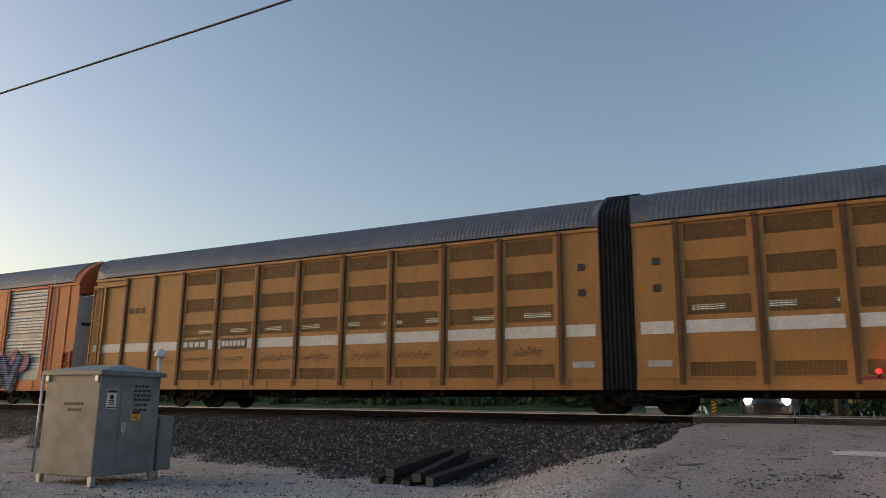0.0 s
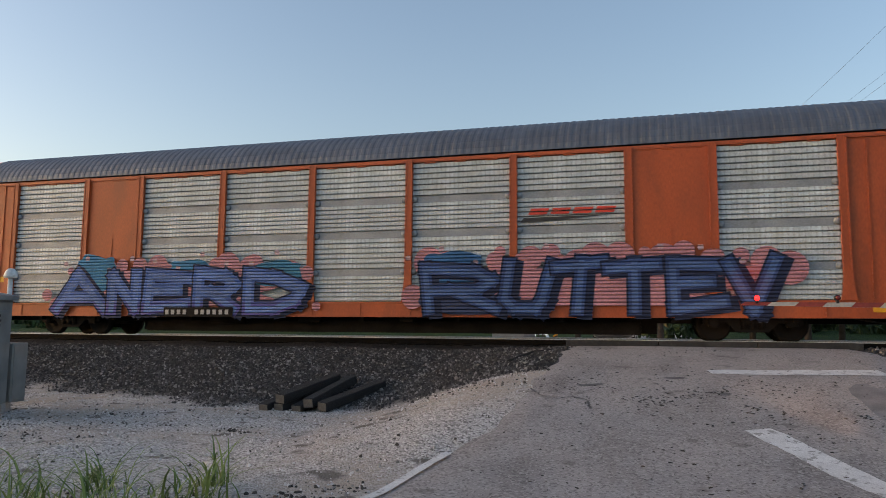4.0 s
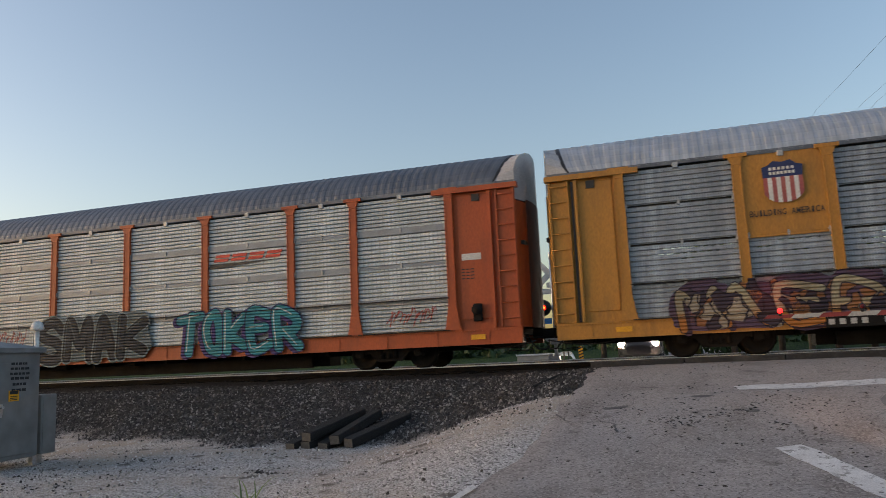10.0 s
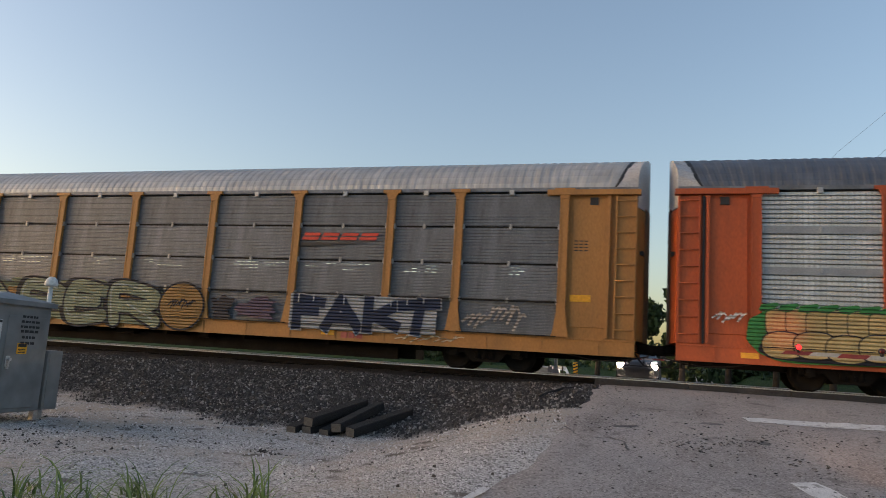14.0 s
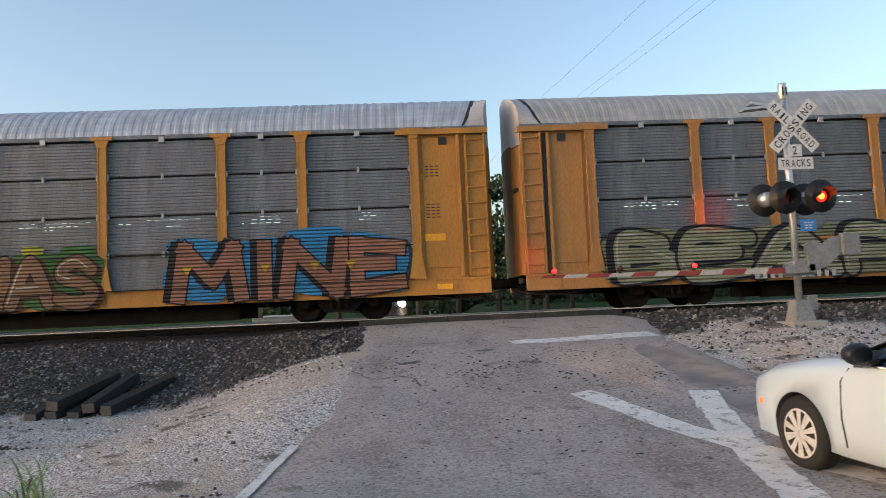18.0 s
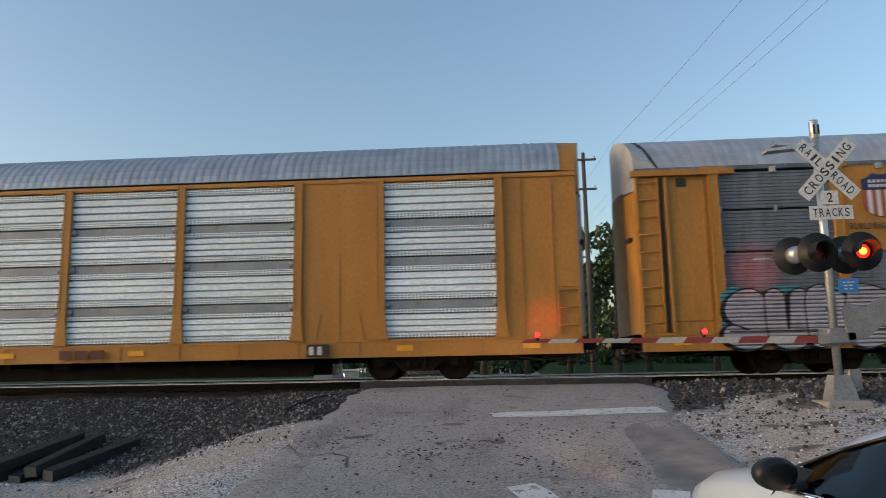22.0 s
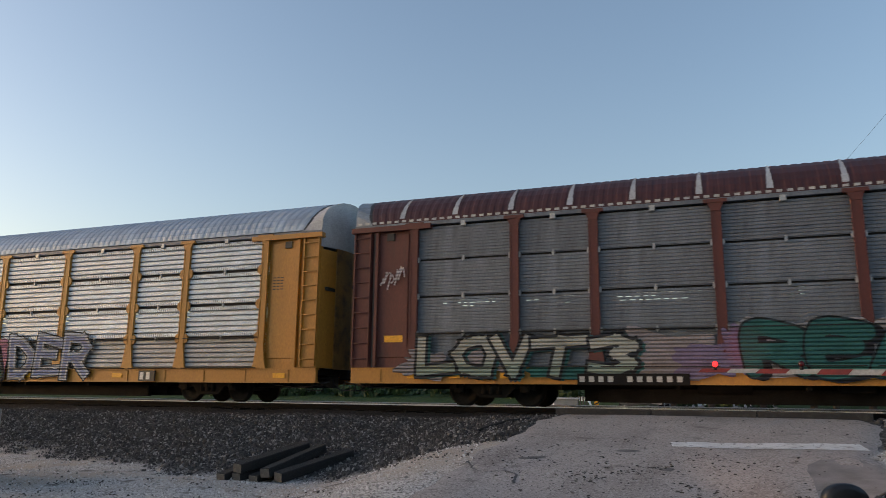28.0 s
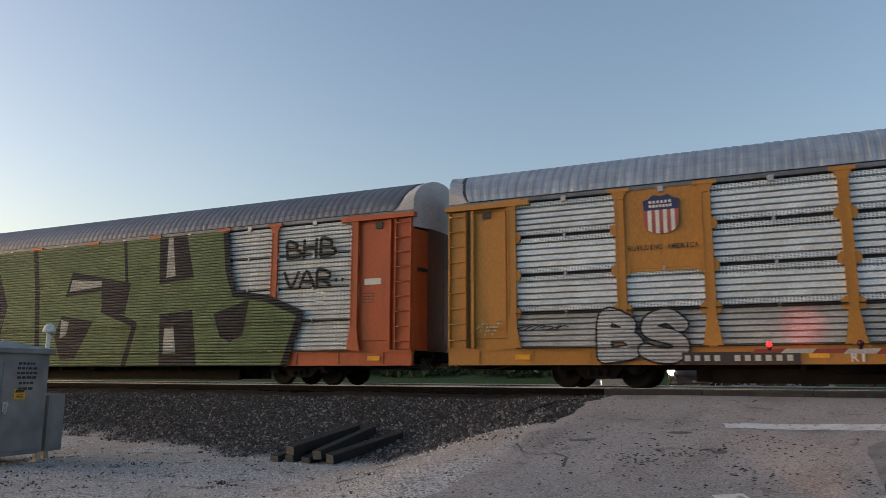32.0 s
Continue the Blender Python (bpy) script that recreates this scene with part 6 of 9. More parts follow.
graffiti(c, "RUTTEV", 16.3, 25.5, 0.60, 2.15, (0.05, 0.095, 0.25), NAVYC, PINK, 8, 0.9, 0.16, 0.05, square=True, cells=[2.0, 1.3, 1.2, 1.2, 1.3, 1.1], shade=DARK, drop=(0.18, -0.08), label="dark blue and pink graffiti lettering", core=(0.10, 0.18, 0.40),
         accents=[((0.04, 0.15, 0.34), 16.4, 18.2, 1.4, 2.40), ((0.05, 0.07, 0.15), 16.2, 19.5, 0.6, 1.2)] + [((0.60, 0.42, 0.46), 16.0 + 0.95 * k, 16.16 + 0.95 * k, 2.10 + 0.25 * math.sin(k * 1.9), 2.25 + 0.25 * math.sin(k * 1.9)) for k in range(10)])
bars(c, 8.38, 10.63, 0.60, 0.78, M_STENCIL, 11, plate=M_UNDER)
slanted_mark(c, 19.4, 21.7, 3.26, 3.42, M_REDPAINT, -SIDE - 0.01)
sill_labels(c, (1.5, 2.1, 27.6))
end_label(c, 1.75, 1.75)
small_plates(c, 1.30, 2.75)
TRAIN.append((c, GAPS[1]))

# yellow car with weathered screens
c = standard_car("yellow autorack car with weathered grey screens and cream graffiti", M_YELLOW, M_GALV_OLD, "silver", "screen", short=(1,))
graffiti(c, "SKOLER!", 19.75, 26.3, 0.58, 2.10, (0.60, 0.60, 0.56), BLACK, (0.55, 0.12, 0.11), 5, 0.5, 0.165, 0.05, foot=(0.50, 0.49, 0.30), turn=1.2, cells=[1.1, 1.1, 1.1, 0.9, 1.2, 1.2, 0.6], label="cream bubble graffiti lettering with a red halo", shade=BLACK)
graffiti(c, "KILM", 13.35, 18.75, 0.58, 1.95, (0.48, 0.53, 0.42), BLACK, None, 6, 0.4, 0.19, 0.045, foot=(0.44, 0.48, 0.27), turn=1.15, cells=[1.5, 0.9, 1.0, 1.9], label="pale green graffiti lettering", shade=BLACK, shine=(0.6, 0.62, 0.55))
graffiti(c, "MNERUR", 3.5, 10.3, 0.62, 1.72, (0.40, 0.345, 0.22), (0.03, 0.022, 0.03), (0.105, 0.065, 0.105), 9, 1.6, 0.085, 0.025, foot=(0.42, 0.16, 0.03), turn=1.02, label="tangled cream and orange graffiti lettering on violet", shade=(0.06, 0.03, 0.05), drop=(0.09, -0.07), swell=0.26)
tangle(c, 3.7, 10.3, 0.66, 1.70, ((0.30, 0.13, 0.05), (0.05, 0.035, 0.05), (0.36, 0.31, 0.23)), 9, 64, "thin crossing strokes of the tangled graffiti")
bm = bmesh.new()
blob(bm, 10.0, 12.2, 0.60, 1.55, -SIDE - 0.0775, 4, 0, rough=0.6)
blob(bm, 11.4, 13.4, 0.58, 0.98, -SIDE - 0.078, 6, 1, rough=0.5)
part("graffiti", bm, [spray((0.09, 0.05, 0.06)), spray((0.40, 0.15, 0.03))], c, "brown and orange sprayed clouds")
scribble(c, 27.15, 28.1, 2.35, 2.95, WHITE, 3, 8, 0.02)
shield(c, 6.21, 4.10, 0.88)
words(c, "BUILDING AMERICA", 5.38, 7.05, 3.30, 3.44, M_BLACKPAINT)
bars(c, 6.83, 9.35, 0.60, 0.77, M_STENCIL, 11, plate=M_UNDER)
sill_labels(c, (2.2, 12.6, 27.6))
small_plates(c, 27.2, 3.6)
TRAIN.append((c, GAPS[2]))

# orange car with heavy ribbed screens
c = standard_car("orange autorack car with heavy ribbed pale screens and graffiti", M_ORANGE, M_GALV_WHITE, "slate", "heavy")
GREEN = (0.04, 0.24, 0.06)
bm = bmesh.new()
blob(bm, 2.05, 5.95, 0.62, 2.02, -SIDE - 0.079, 4, 0, 60, 0.12)
blob(bm, 4.9, 6.2, 0.95, 1.75, -SIDE - 0.0795, 7, 0, 40, 0.3)
blob(bm, 2.35, 5.55, 0.66, 1.30, -SIDE - 0.082, 9, 1, 48, 0.1)
part("graffiti", bm, [spray(GREEN), spray((0.022, 0.022, 0.03))], c, "green sprayed cloud with a black shadow")
bubble_row(c, 2.62, 5.25, 1.30, 1.90, 6, (0.55, 0.42, 0.19), BLACK, -SIDE - 0.086, "cream graffiti bubble on a green cloud", 0.45)
bubble_row(c, 2.58, 5.33, 0.74, 1.36, 4, (0.57, 0.44, 0.20), BLACK, -SIDE - 0.095, "cream graffiti bubble on a green cloud", 0.8, 0.03)
for k in range(7):
    x = 2.5 + 0.43 * k
    bm = bmesh.new()
    bm.faces.new([bm.verts.new((x + dx, -SIDE - 0.102 - 0.0003 * k, 1.90 + dz)) for dx, dz in ((-0.12, -0.04), (0.12, -0.06), (0.36, 0.10), (0.30, 0.16), (-0.06, 0.10))])
    part("graffiti_shape", bm, spray(GREEN), c, "green sprayed stroke")
graffiti(c, "STUE", 6.4, 10.1, 0.82, 1.85, (0.52, 0.54, 0.62), (0.03, 0.05, 0.24), None, 7, 1.1, 0.125, 0.045, cells=[1.2, 0.9, 1.0, 1.1], shade=(0.05, 0.10, 0.34), label="white graffiti lettering with blue outlines")
graffiti(c, "SMAK", 12.5, 16.9, 0.58, 2.15, (0.020, 0.022, 0.026), (0.24, 0.285, 0.28), (0.16, 0.19, 0.19), 10, 0.5, 0.18, 0.05, cells=[1.2, 1.2, 0.9, 1.2], core=(0.045, 0.05, 0.055), label="black graffiti lettering with pale outlines", shine=(0.10, 0.12, 0.12), swell=0.1)
graffiti(c, "TOKER", 18.05, 22.3, 0.60, 2.0, (0.045, 0.30, 0.35), (0.03, 0.03, 0.10), None, 12, 0.5, 0.145, 0.04, cells=[1.1, 0.8, 1.0, 1.0, 1.1], label="turquoise graffiti lettering", shine=(0.60, 0.68, 0.68), shade=(0.10, 0.06, 0.20), drop=(-0.12, -0.05))
bm = bmesh.new()
lathe(bm, [(0.0, -0.11), (0.05, -0.11), (0.07, -0.09), (0.15, -0.08), (0.16, -0.06), (0.13, -0.03), (0.0, 0.0)], "y", 16, m=pose(27.62, -SIDE - 0.04, 1.50))
gear = part("brake_wheel", bm, M_UNDER, c, "dark handbrake wheel")
bm = bmesh.new()
box(bm, 27.50, 27.74, -SIDE - 0.07, -SIDE + 0.04, 1.18, 1.66, bevel=0.02)
part("brake_housing", bm, M_UNDER, gear)
scribble(c, 10.7, 12.0, 1.15, 1.8, (0.42, 0.16, 0.14), 5)
scribble(c, 25.0, 26.4, 1.15, 1.7, (0.45, 0.10, 0.08), 8)
scribble(c, 1.35, 2.05, 1.5, 1.85, WHITE, 9, 6, 0.018)
bars(c, 7.65, 9.90, 0.60, 0.76, M_STENCIL, 11, plate=M_UNDER)
slanted_mark(c, 19.3, 21.7, 3.45, 3.66, M_REDPAINT, -SIDE - 0.01)
sill_labels(c, (2.2, 5.0, 27.6))
end_label(c, 27.5, 2.95, M_WHITEPAINT)
small_plates(c, 27.2, 2.6)
TRAIN.append((c, GAPS[3]))

# tan car, dull screens
c = standard_car("tan autorack car with dull grey screens and olive graffiti", M_TAN, M_GALV_DULL, "dusty", "screen")
OLIVE = (0.26, 0.285, 0.185)
graffiti(c, "BEAPER", 2.75, 14.5, 0.60, 2.02, OLIVE, BLACK, (0.20, 0.225, 0.13), 14, 0.4, 0.20, 0.075, shade=BLACK, drop=(-0.16, 0.03), label="olive and black graffiti lettering", shine=(0.40, 0.42, 0.36), cells=[1.0, 1.1, 1.3, 1.1, 0.9, 1.1], swell=0.12,
         accents=[((0.38, 0.19, 0.05), 4.7, 5.3, 1.15, 1.65), ((0.38, 0.19, 0.05), 8.3, 9.1, 1.2, 1.75), ((0.38, 0.19, 0.05), 12.4, 13.6, 1.35, 1.75)])
bm = bmesh.new()
for r, mi, d in ((0.84, 1, 0.0), (0.77, 0, 0.002)):
    bm.faces.new([bm.verts.new((15.32 + r * math.cos(q), -SIDE - 0.10 - d, 1.32 + 0.90 * r * math.sin(q))) for q in [2 * math.pi * j / 32 for j in range(32)]]).material_index = mi
part("graffiti", bm, [spray((0.36, 0.20, 0.06)), spray(BLACK)], c, "brown sprayed disc with a black rim")
scribble(c, 14.85, 15.75, 1.25, 1.6, BLACK, 19, 9, 0.02, -SIDE - 0.106)
bm = bmesh.new()
blob(bm, 16.2, 17.2, 0.98, 1.8, -SIDE - 0.077, 8, 0, rough=0.5)
blob(bm, 17.1, 18.8, 1.0, 1.75, -SIDE - 0.0775, 9, 1, rough=0.5)
part("graffiti", bm, [spray((0.05, 0.045, 0.05)), spray((0.13, 0.09, 0.13))], c, "dark faded sprayed clouds")
bm = bmesh.new()
box(bm, 19.05, 23.55, -SIDE - 0.080, -SIDE - 0.077, 0.84, 1.84)
part("graffiti", bm, spray((0.40, 0.42, 0.44)), c, "white ground of the navy graffiti")
graffiti(c, "FAKT", 19.1, 23.6, 0.80, 1.84, (0.018, 0.032, 0.075), (0.30, 0.32, 0.34), None, 3, 0.15, 0.15, 0.035, square=True, cells=[1.0, 1.15, 1.1, 1.1], label="navy graffiti lettering edged in white")
for k in range(9):
    bm = bmesh.new()
    box(bm, 19.3 + 0.48 * k, 19.34 + 0.48 * k, -SIDE - 0.107, -SIDE - 0.095, 1.58 + 0.05 * (k % 3), 1.83)
    part("paint_drip", bm, spray((0.45, 0.48, 0.52)), c)
scribble(c, 24.3, 25.9, 1.05, 1.75, (0.42, 0.38, 0.34), 4, 9, 0.03)
scribble(c, 22.4, 24.2, 0.62, 0.86, (0.50, 0.42, 0.30), 14, 8, 0.012, -SIDE - 0.04)
bars(c, 6.52, 8.82, 0.60, 0.80, M_GREYPAINT, 11)
bars(c, 20.72, 21.42, 0.64, 0.80, M_FADEDRED, 3, y=-SIDE - 0.03, gap=0.15)
slanted_mark(c, 19.2, 21.65, 3.45, 3.66, M_REDPAINT, -SIDE - 0.01)
sill_labels(c, (9.6, 20.3))
end_label(c, 27.4, 2.0)
small_plates(c, 27.2, 3.5)
TRAIN.append((c, GAPS[4]))

# yellow car, dull screens, much graffiti
c = standard_car("yellow autorack car with dull grey screens and bright graffiti", M_YELLOW, M_GALV_DULL, "silver", "screen", short=(1,))
graffiti(c, "MINE", 20.75, 26.55, 0.62, 2.12, (0.32, 0.155, 0.10), (0.018, 0.014, 0.016), (0.03, 0.24, 0.50), 16, 0.0, 0.18, 0.04, square=True, cells=[1.5, 0.75, 1.4, 1.2], label="red-brown block graffiti lettering on a blue cloud", shade=BLACK, drop=(-0.16, 0.02), swell=0.36)
for x in (21.1, 23.05, 24.3, 25.2):
    bm = bmesh.new()
    bm.faces.new([bm.verts.new((x + dx, -SIDE - 0.103, 1.42 + dz)) for dx, dz in ((-0.13, 0.11), (0.0, -0.13), (0.14, 0.11))])
    part("graffiti_mark", bm, spray((0.55, 0.38, 0.03)), c, "yellow painted arrowhead")
graffiti(c, "CANAS", 13.4, 18.85, 0.60, 1.98, (0.27, 0.155, 0.085), (0.045, 0.025, 0.02), (0.045, 0.15, 0.035), 17, 0.5, 0.155, 0.045, label="brown block graffiti lettering over green bushes", shine=(0.55, 0.50, 0.42), shade=(0.09, 0.035, 0.02), cells=[1.15, 1.1, 1.0, 1.1, 1.0],
         accents=[((0.38, 0.36, 0.04), 17.0, 17.6, 1.95, 2.2), ((0.38, 0.36, 0.04), 12.6, 13.3, 1.6, 1.95)])
graffiti(c, "SET", 6.75, 11.0, 0.62, 2.25, (0.10, 0.32, 0.38), (0.015, 0.02, 0.035), (0.11, 0.30, 0.36), 18, 1.2, 0.19, 0.06, square=True, cells=[1.6, 1.2, 1.3], label="turquoise wild-style graffiti lettering", shade=BLACK, drop=(0.16, -0.10), swell=0.05)
graffiti(c, "SUPE", 2.4, 6.1, 0.58, 1.98, (0.47, 0.44, 0.50), BLACK, (0.06, 0.30, 0.37), 19, 0.3, 0.22, 0.035, label="silver bubble graffiti lettering edged in turquoise", shade=BLACK, drop=(-0.1, -0.03), foot=(0.40, 0.40, 0.43), turn=1.0, swell=0.12)
scribble(c, 6.15, 6.7, 1.0, 1.85, BLACK, 24, 9, 0.018, -SIDE - 0.107)
bm = bmesh.new()
for k in range(6):
    blob(bm, 10.6 + k * 0.45, 11.6 + k * 0.45, 0.58, 0.92 + 0.2 * (k % 2), -SIDE - 0.079 - 0.0004 * k, 30 + k, 1 if k in (2, 5) else 0)
part("graffiti", bm, [spray((0.05, 0.17, 0.04)), spray((0.35, 0.36, 0.05))], c, "painted green and yellow bushes")
for col, a, b, z0, z1, lab in (((0.10, 0.15, 0.17), 11.5, 12.05, 0.85, 1.35, "grey-blue painted patch"), ((0.50, 0.25, 0.15), 11.4, 12.15, 1.28, 1.86, "round peach painted patch"), ((0.42, 0.36, 0.04), 11.35, 11.6, 1.78, 1.95, "yellow painted dot"), ((0.42, 0.36, 0.04), 11.95, 12.2, 1.78, 1.95, "yellow painted dot"), ((0.16, 0.06, 0.03), 11.5, 12.05, 0.62, 0.88, "brown painted patch")):
    bm = bmesh.new()
    blob(bm, a, b, z0, z1, -SIDE - 0.088 - 0.001 * (z1 - z0), int(a * 9), 0, 24, 0.12)
    part("graffiti_patch", bm, spray(col), c, lab)
shield(c, 6.21, 4.10, 0.88)
words(c, "BUILDING AMERICA", 5.38, 7.05, 3.30, 3.44, M_BLACKPAINT)
bars(c, 6.39, 8.54, 0.62, 0.80, M_STENCIL, 11, y=-SIDE - 0.106, plate=M_UNDER)
sill_labels(c, (1.4, 27.6))
end_label(c, 27.4, 2.05)
small_plates(c, 27.2, 3.9)
small_plates(c, 27.2, 2.9, 5)
TRAIN.append((c, GAPS[5]))

# amber car with bright inset screens
c = standard_car("clean amber autorack car with bright inset screens", M_AMBER, M_GALV, "blue_grey", "inset", blanks=(1, 7), cap_mat=M_AMBER)
shield(c, 6.18, 4.15, 1.36)
words(c, "BUILDING", 5.24, 7.10, 3.06, 3.31, M_BLACKPAINT, bold=0.016)
words(c, "AMERICA", 5.26, 7.08, 2.70, 2.95, M_BLACKPAINT, bold=0.016)
bars(c, 8.20, 10.27, 0.62, 0.80, M_STENCIL, 11, plate=M_BLACKPAINT)
bars(c, 16.1, 17.3, 0.64, 0.86, M_BROWN, 3, gap=0.2)
bars(c, 22.3, 22.7, 0.64, 0.84, M_WHITEPAINT, 2, plate=M_BLACKPAINT)
sill_labels(c, (1.6, 4.9, 11.9, 14.7, 18.0, 24.6, 27.6))
bm = bmesh.new()
cyl(bm, (0, 0.012, 0), (0, 0, 0), 0.14, 20)
ob = part("sticker", bm, M_WHITEPAINT, c, "round white warning sticker with a red bar")
ob.matrix_local = pose(0.95, -SIDE + 0.004, 2.95)
bm = bmesh.new()
cyl(bm, (0, -0.002, 0), (0, -0.004, 0), 0.115, 20)
part("sticker_ring", bm, M_FADEDRED, ob)
bm = bmesh.new()
cyl(bm, (0, -0.005, 0), (0, -0.007, 0), 0.085, 20)
part("sticker_face", bm, M_WHITEPAINT, ob)
bm = bmesh.new()
box(bm, -0.10, 0.10, -0.010, -0.008, -0.016, 0.016, m=pose(0, 0, 0, 0, 40, 0))
part("sticker_bar", bm, M_FADEDRED, ob)
TRAIN.append((c, GAPS[6]))

# brown car
c = standard_car("oxide brown autorack car with dull screens and graffiti", M_BROWN, M_GALV_DULL, "rust", "screen", blanks=(), sill_mat=M_YELLOW, cap_mat=M_BEAM)
bm = bmesh.new()
box(bm, 16.08, 21.92, -SIDE - 0.05, -SIDE + 0.05, 3.90, 4.84)
part("name_board", bm, M_BROWN, c, "long brown name board")
bars(c, 16.5, 18.6, 4.34, 4.54, M_WHITEPAINT, 8, y=-SIDE - 0.055, gap=0.3)
bars(c, 19.15, 21.7, 4.12, 4.46, M_WHITEPAINT, 7, y=-SIDE - 0.055, gap=0.3)
bars(c, 16.5, 19.2, 4.14, 4.21, M_WHITEPAINT, 1, y=-SIDE - 0.056, gap=0.0)
bm = bmesh.new()
for k in range(124):
    box(bm, 0.6 + 0.227 * k, 0.725 + 0.227 * k, -SIDE - 0.048, -SIDE - 0.041, 4.97, 5.03)
part("eave_stencil", bm, M_STENCIL, c, "row of worn white dashes along the eave")["kind"] = "stuff"
bm = bmesh.new()
for k in range(17):
    x = 1.95 + k * 1.57
    pts = roof_points(14, 0.028)
    for j in range(1, 6):
        (y0, z0), (y1, z1) = pts[j], pts[j + 1]
        vs = [bm.verts.new(p) for p in ((x - 0.03 * (6 - j) / 2, y0, z0), (x + 0.03 * (6 - j) / 2, y0, z0), (x + 0.03 * (5 - j) / 2 + 0.012, y1, z1), (x - 0.03 * (5 - j) / 2 - 0.012, y1, z1))]
        bm.faces.new(vs)
part("roof_seams", bm, M_GREYPAINT, c, "pale stained seams across the roof")["kind"] = "stuff"
bm = bmesh.new()
for k, (a, b, z1, mi) in enumerate(((1.8, 3.6, 1.5, 0), (3.5, 5.2, 1.75, 0), (7.6, 10.2, 1.95, 0), (8.8, 10.6, 1.6, 1), (5.4, 8.2, 1.05, 2), (10.1, 10.7, 2.0, 1))):
    blob(bm, a, b, 0.62, z1, -SIDE - 0.0765 - 0.0004 * k, 60 + k, mi, 40, 0.45)
part("graffiti", bm, [spray((0.27, 0.245, 0.25)), spray((0.20, 0.16, 0.26)), spray((0.02, 0.13, 0.12))], c, "pale and violet sprayed clouds")
graffiti(c, "LOVT3", 2.45, 8.3, 0.74, 1.82, (0.42, 0.42, 0.36), (0.02, 0.022, 0.025), None, 21, 0.7, 0.115, 0.075, square=True, cells=[1.0, 1.0, 0.9, 1.2, 1.2], label="cream and black graffiti lettering", foot=(0.26, 0.33, 0.27), turn=1.1, shade=(0.02, 0.10, 0.10))
graffiti(c, "REAP", 10.5, 15.9, 0.72, 2.02, (0.025, 0.13, 0.12), (0.012, 0.02, 0.022), (0.30, 0.29, 0.30), 22, 0.3, 0.185, 0.05, label="dark green graffiti lettering on a pale cloud", shade=BLACK, drop=(0.16, -0.05), cells=[1.2, 1.1, 1.2, 1.2], swell=0.18)
graffiti(c, "NM", 17.3, 19.3, 1.0, 1.75, (0.10, 0.06, 0.05), (0.20, 0.19, 0.18), None, 31, 0.9, 0.13, 0.02, label="faded brown graffiti")
graffiti(c, "DIADN", 19.4, 21.9, 0.98, 1.85, (0.10, 0.105, 0.11), (0.30, 0.31, 0.31), None, 23, 0.6, 0.09, 0.035, label="grey and black graffiti lettering", core=(0.03, 0.03, 0.035))
scribble(c, 25.8, 26.7, 1.05, 1.35, WHITE, 6, 5)
scribble(c, 23.5, 24.6, 1.1, 2.2, (0.30, 0.30, 0.29), 16, 9, 0.02)
scribble(c, 1.35, 2.0, 3.1, 3.8, (0.55, 0.48, 0.48), 7, 6, 0.02, -SIDE - 0.03)
bars(c, 6.83, 9.32, 0.60, 0.77, M_STENCIL, 11, plate=M_UNDER)
sill_labels(c, (2.4, 3.6, 5.0, 11.9, 13.2, 23.5, 25.0))
end_label(c, 27.5, 2.0)
end_label(c, 1.75, 1.75)
small_plates(c, 27.2, 3.5, 5, M_WHITEPAINT)
bars(c, 20.3, 21.0, 0.66, 0.82, M_BLACKPAINT, 3, gap=0.2)
TRAIN.append((c, GAPS[7]))

# yellow car with bright screens
c = standard_car("yellow autorack car with bright ribbed screens and pink graffiti", M_AMBER, M_GALV_PLAIN, "blue_grey", "screen", short=(1,), tall=1.012)
graffiti(c, "SKUMA", 11.0, 16.6, 0.62, 1.95, (0.15, 0.155, 0.165), (0.015, 0.016, 0.02), (0.42, 0.17, 0.25), 25, 0.9, 0.115, 0.06, swell=0.1, cells=[1.0, 1.1, 1.0, 1.3, 1.1], label="black and grey graffiti lettering on a pink cloud", foot=(0.02, 0.075, 0.045), turn=1.05, shade=BLACK, shine=(0.36, 0.38, 0.38))
graffiti(c, "DER", 16.75, 20.4, 0.62, 2.2, (0.47, 0.48, 0.52), (0.015, 0.016, 0.02), None, 26, 1.0, 0.16, 0.045, square=True, label="white and lilac graffiti lettering", foot=(0.48, 0.47, 0.46), turn=0.9, core=(0.26, 0.28, 0.42))
graffiti(c, "BS", 4.55, 6.65, 0.60, 1.90, (0.52, 0.53, 0.54), BLACK, None, 27, 0.4, 0.165, 0.045, label="white bubble graffiti lettering")
shield(c, 6.21, 4.18, 0.82)
words(c, "BUILDING AMERICA", 5.37, 7.05, 3.32, 3.44, M_BLACKPAINT)
bars(c, 6.60, 8.98, 0.62, 0.79, M_STENCIL, 11, plate=M_BLACKPAINT)
words(c, "R1", 10.0, 10.32, 0.62, 0.79, M_WHITEPAINT, bold=0.02, y=-SIDE - 0.04)
bars(c, 22.6, 23.1, 0.64, 0.86, M_WHITEPAINT, 2, plate=M_BLACKPAINT)
sill_labels(c, (2.6, 9.4, 12.7, 15.2, 17.8, 21.6, 27.6))
small_plates(c, 27.2, 3.6, 5)
scribble(c, 1.35, 2.0, 1.3, 1.75, (0.5, 0.4, 0.25), 11, 6)
scribble(c, 2.5, 3.7, 1.4, 1.6, BLACK, 12, 6)
TRAIN.append((c, GAPS[8]))

# orange car with the green piece
c = standard_car("orange autorack car with a huge green graffiti piece", M_ORANGE, M_GALV_WHITE, "slate", "screen", tall=1.010)
GREENC = (0.15, 0.21, 0.085)


GREEN_PAINTS = [spray(GREENC), spray(BLACK), spray((0.5, 0.5, 0.46))]


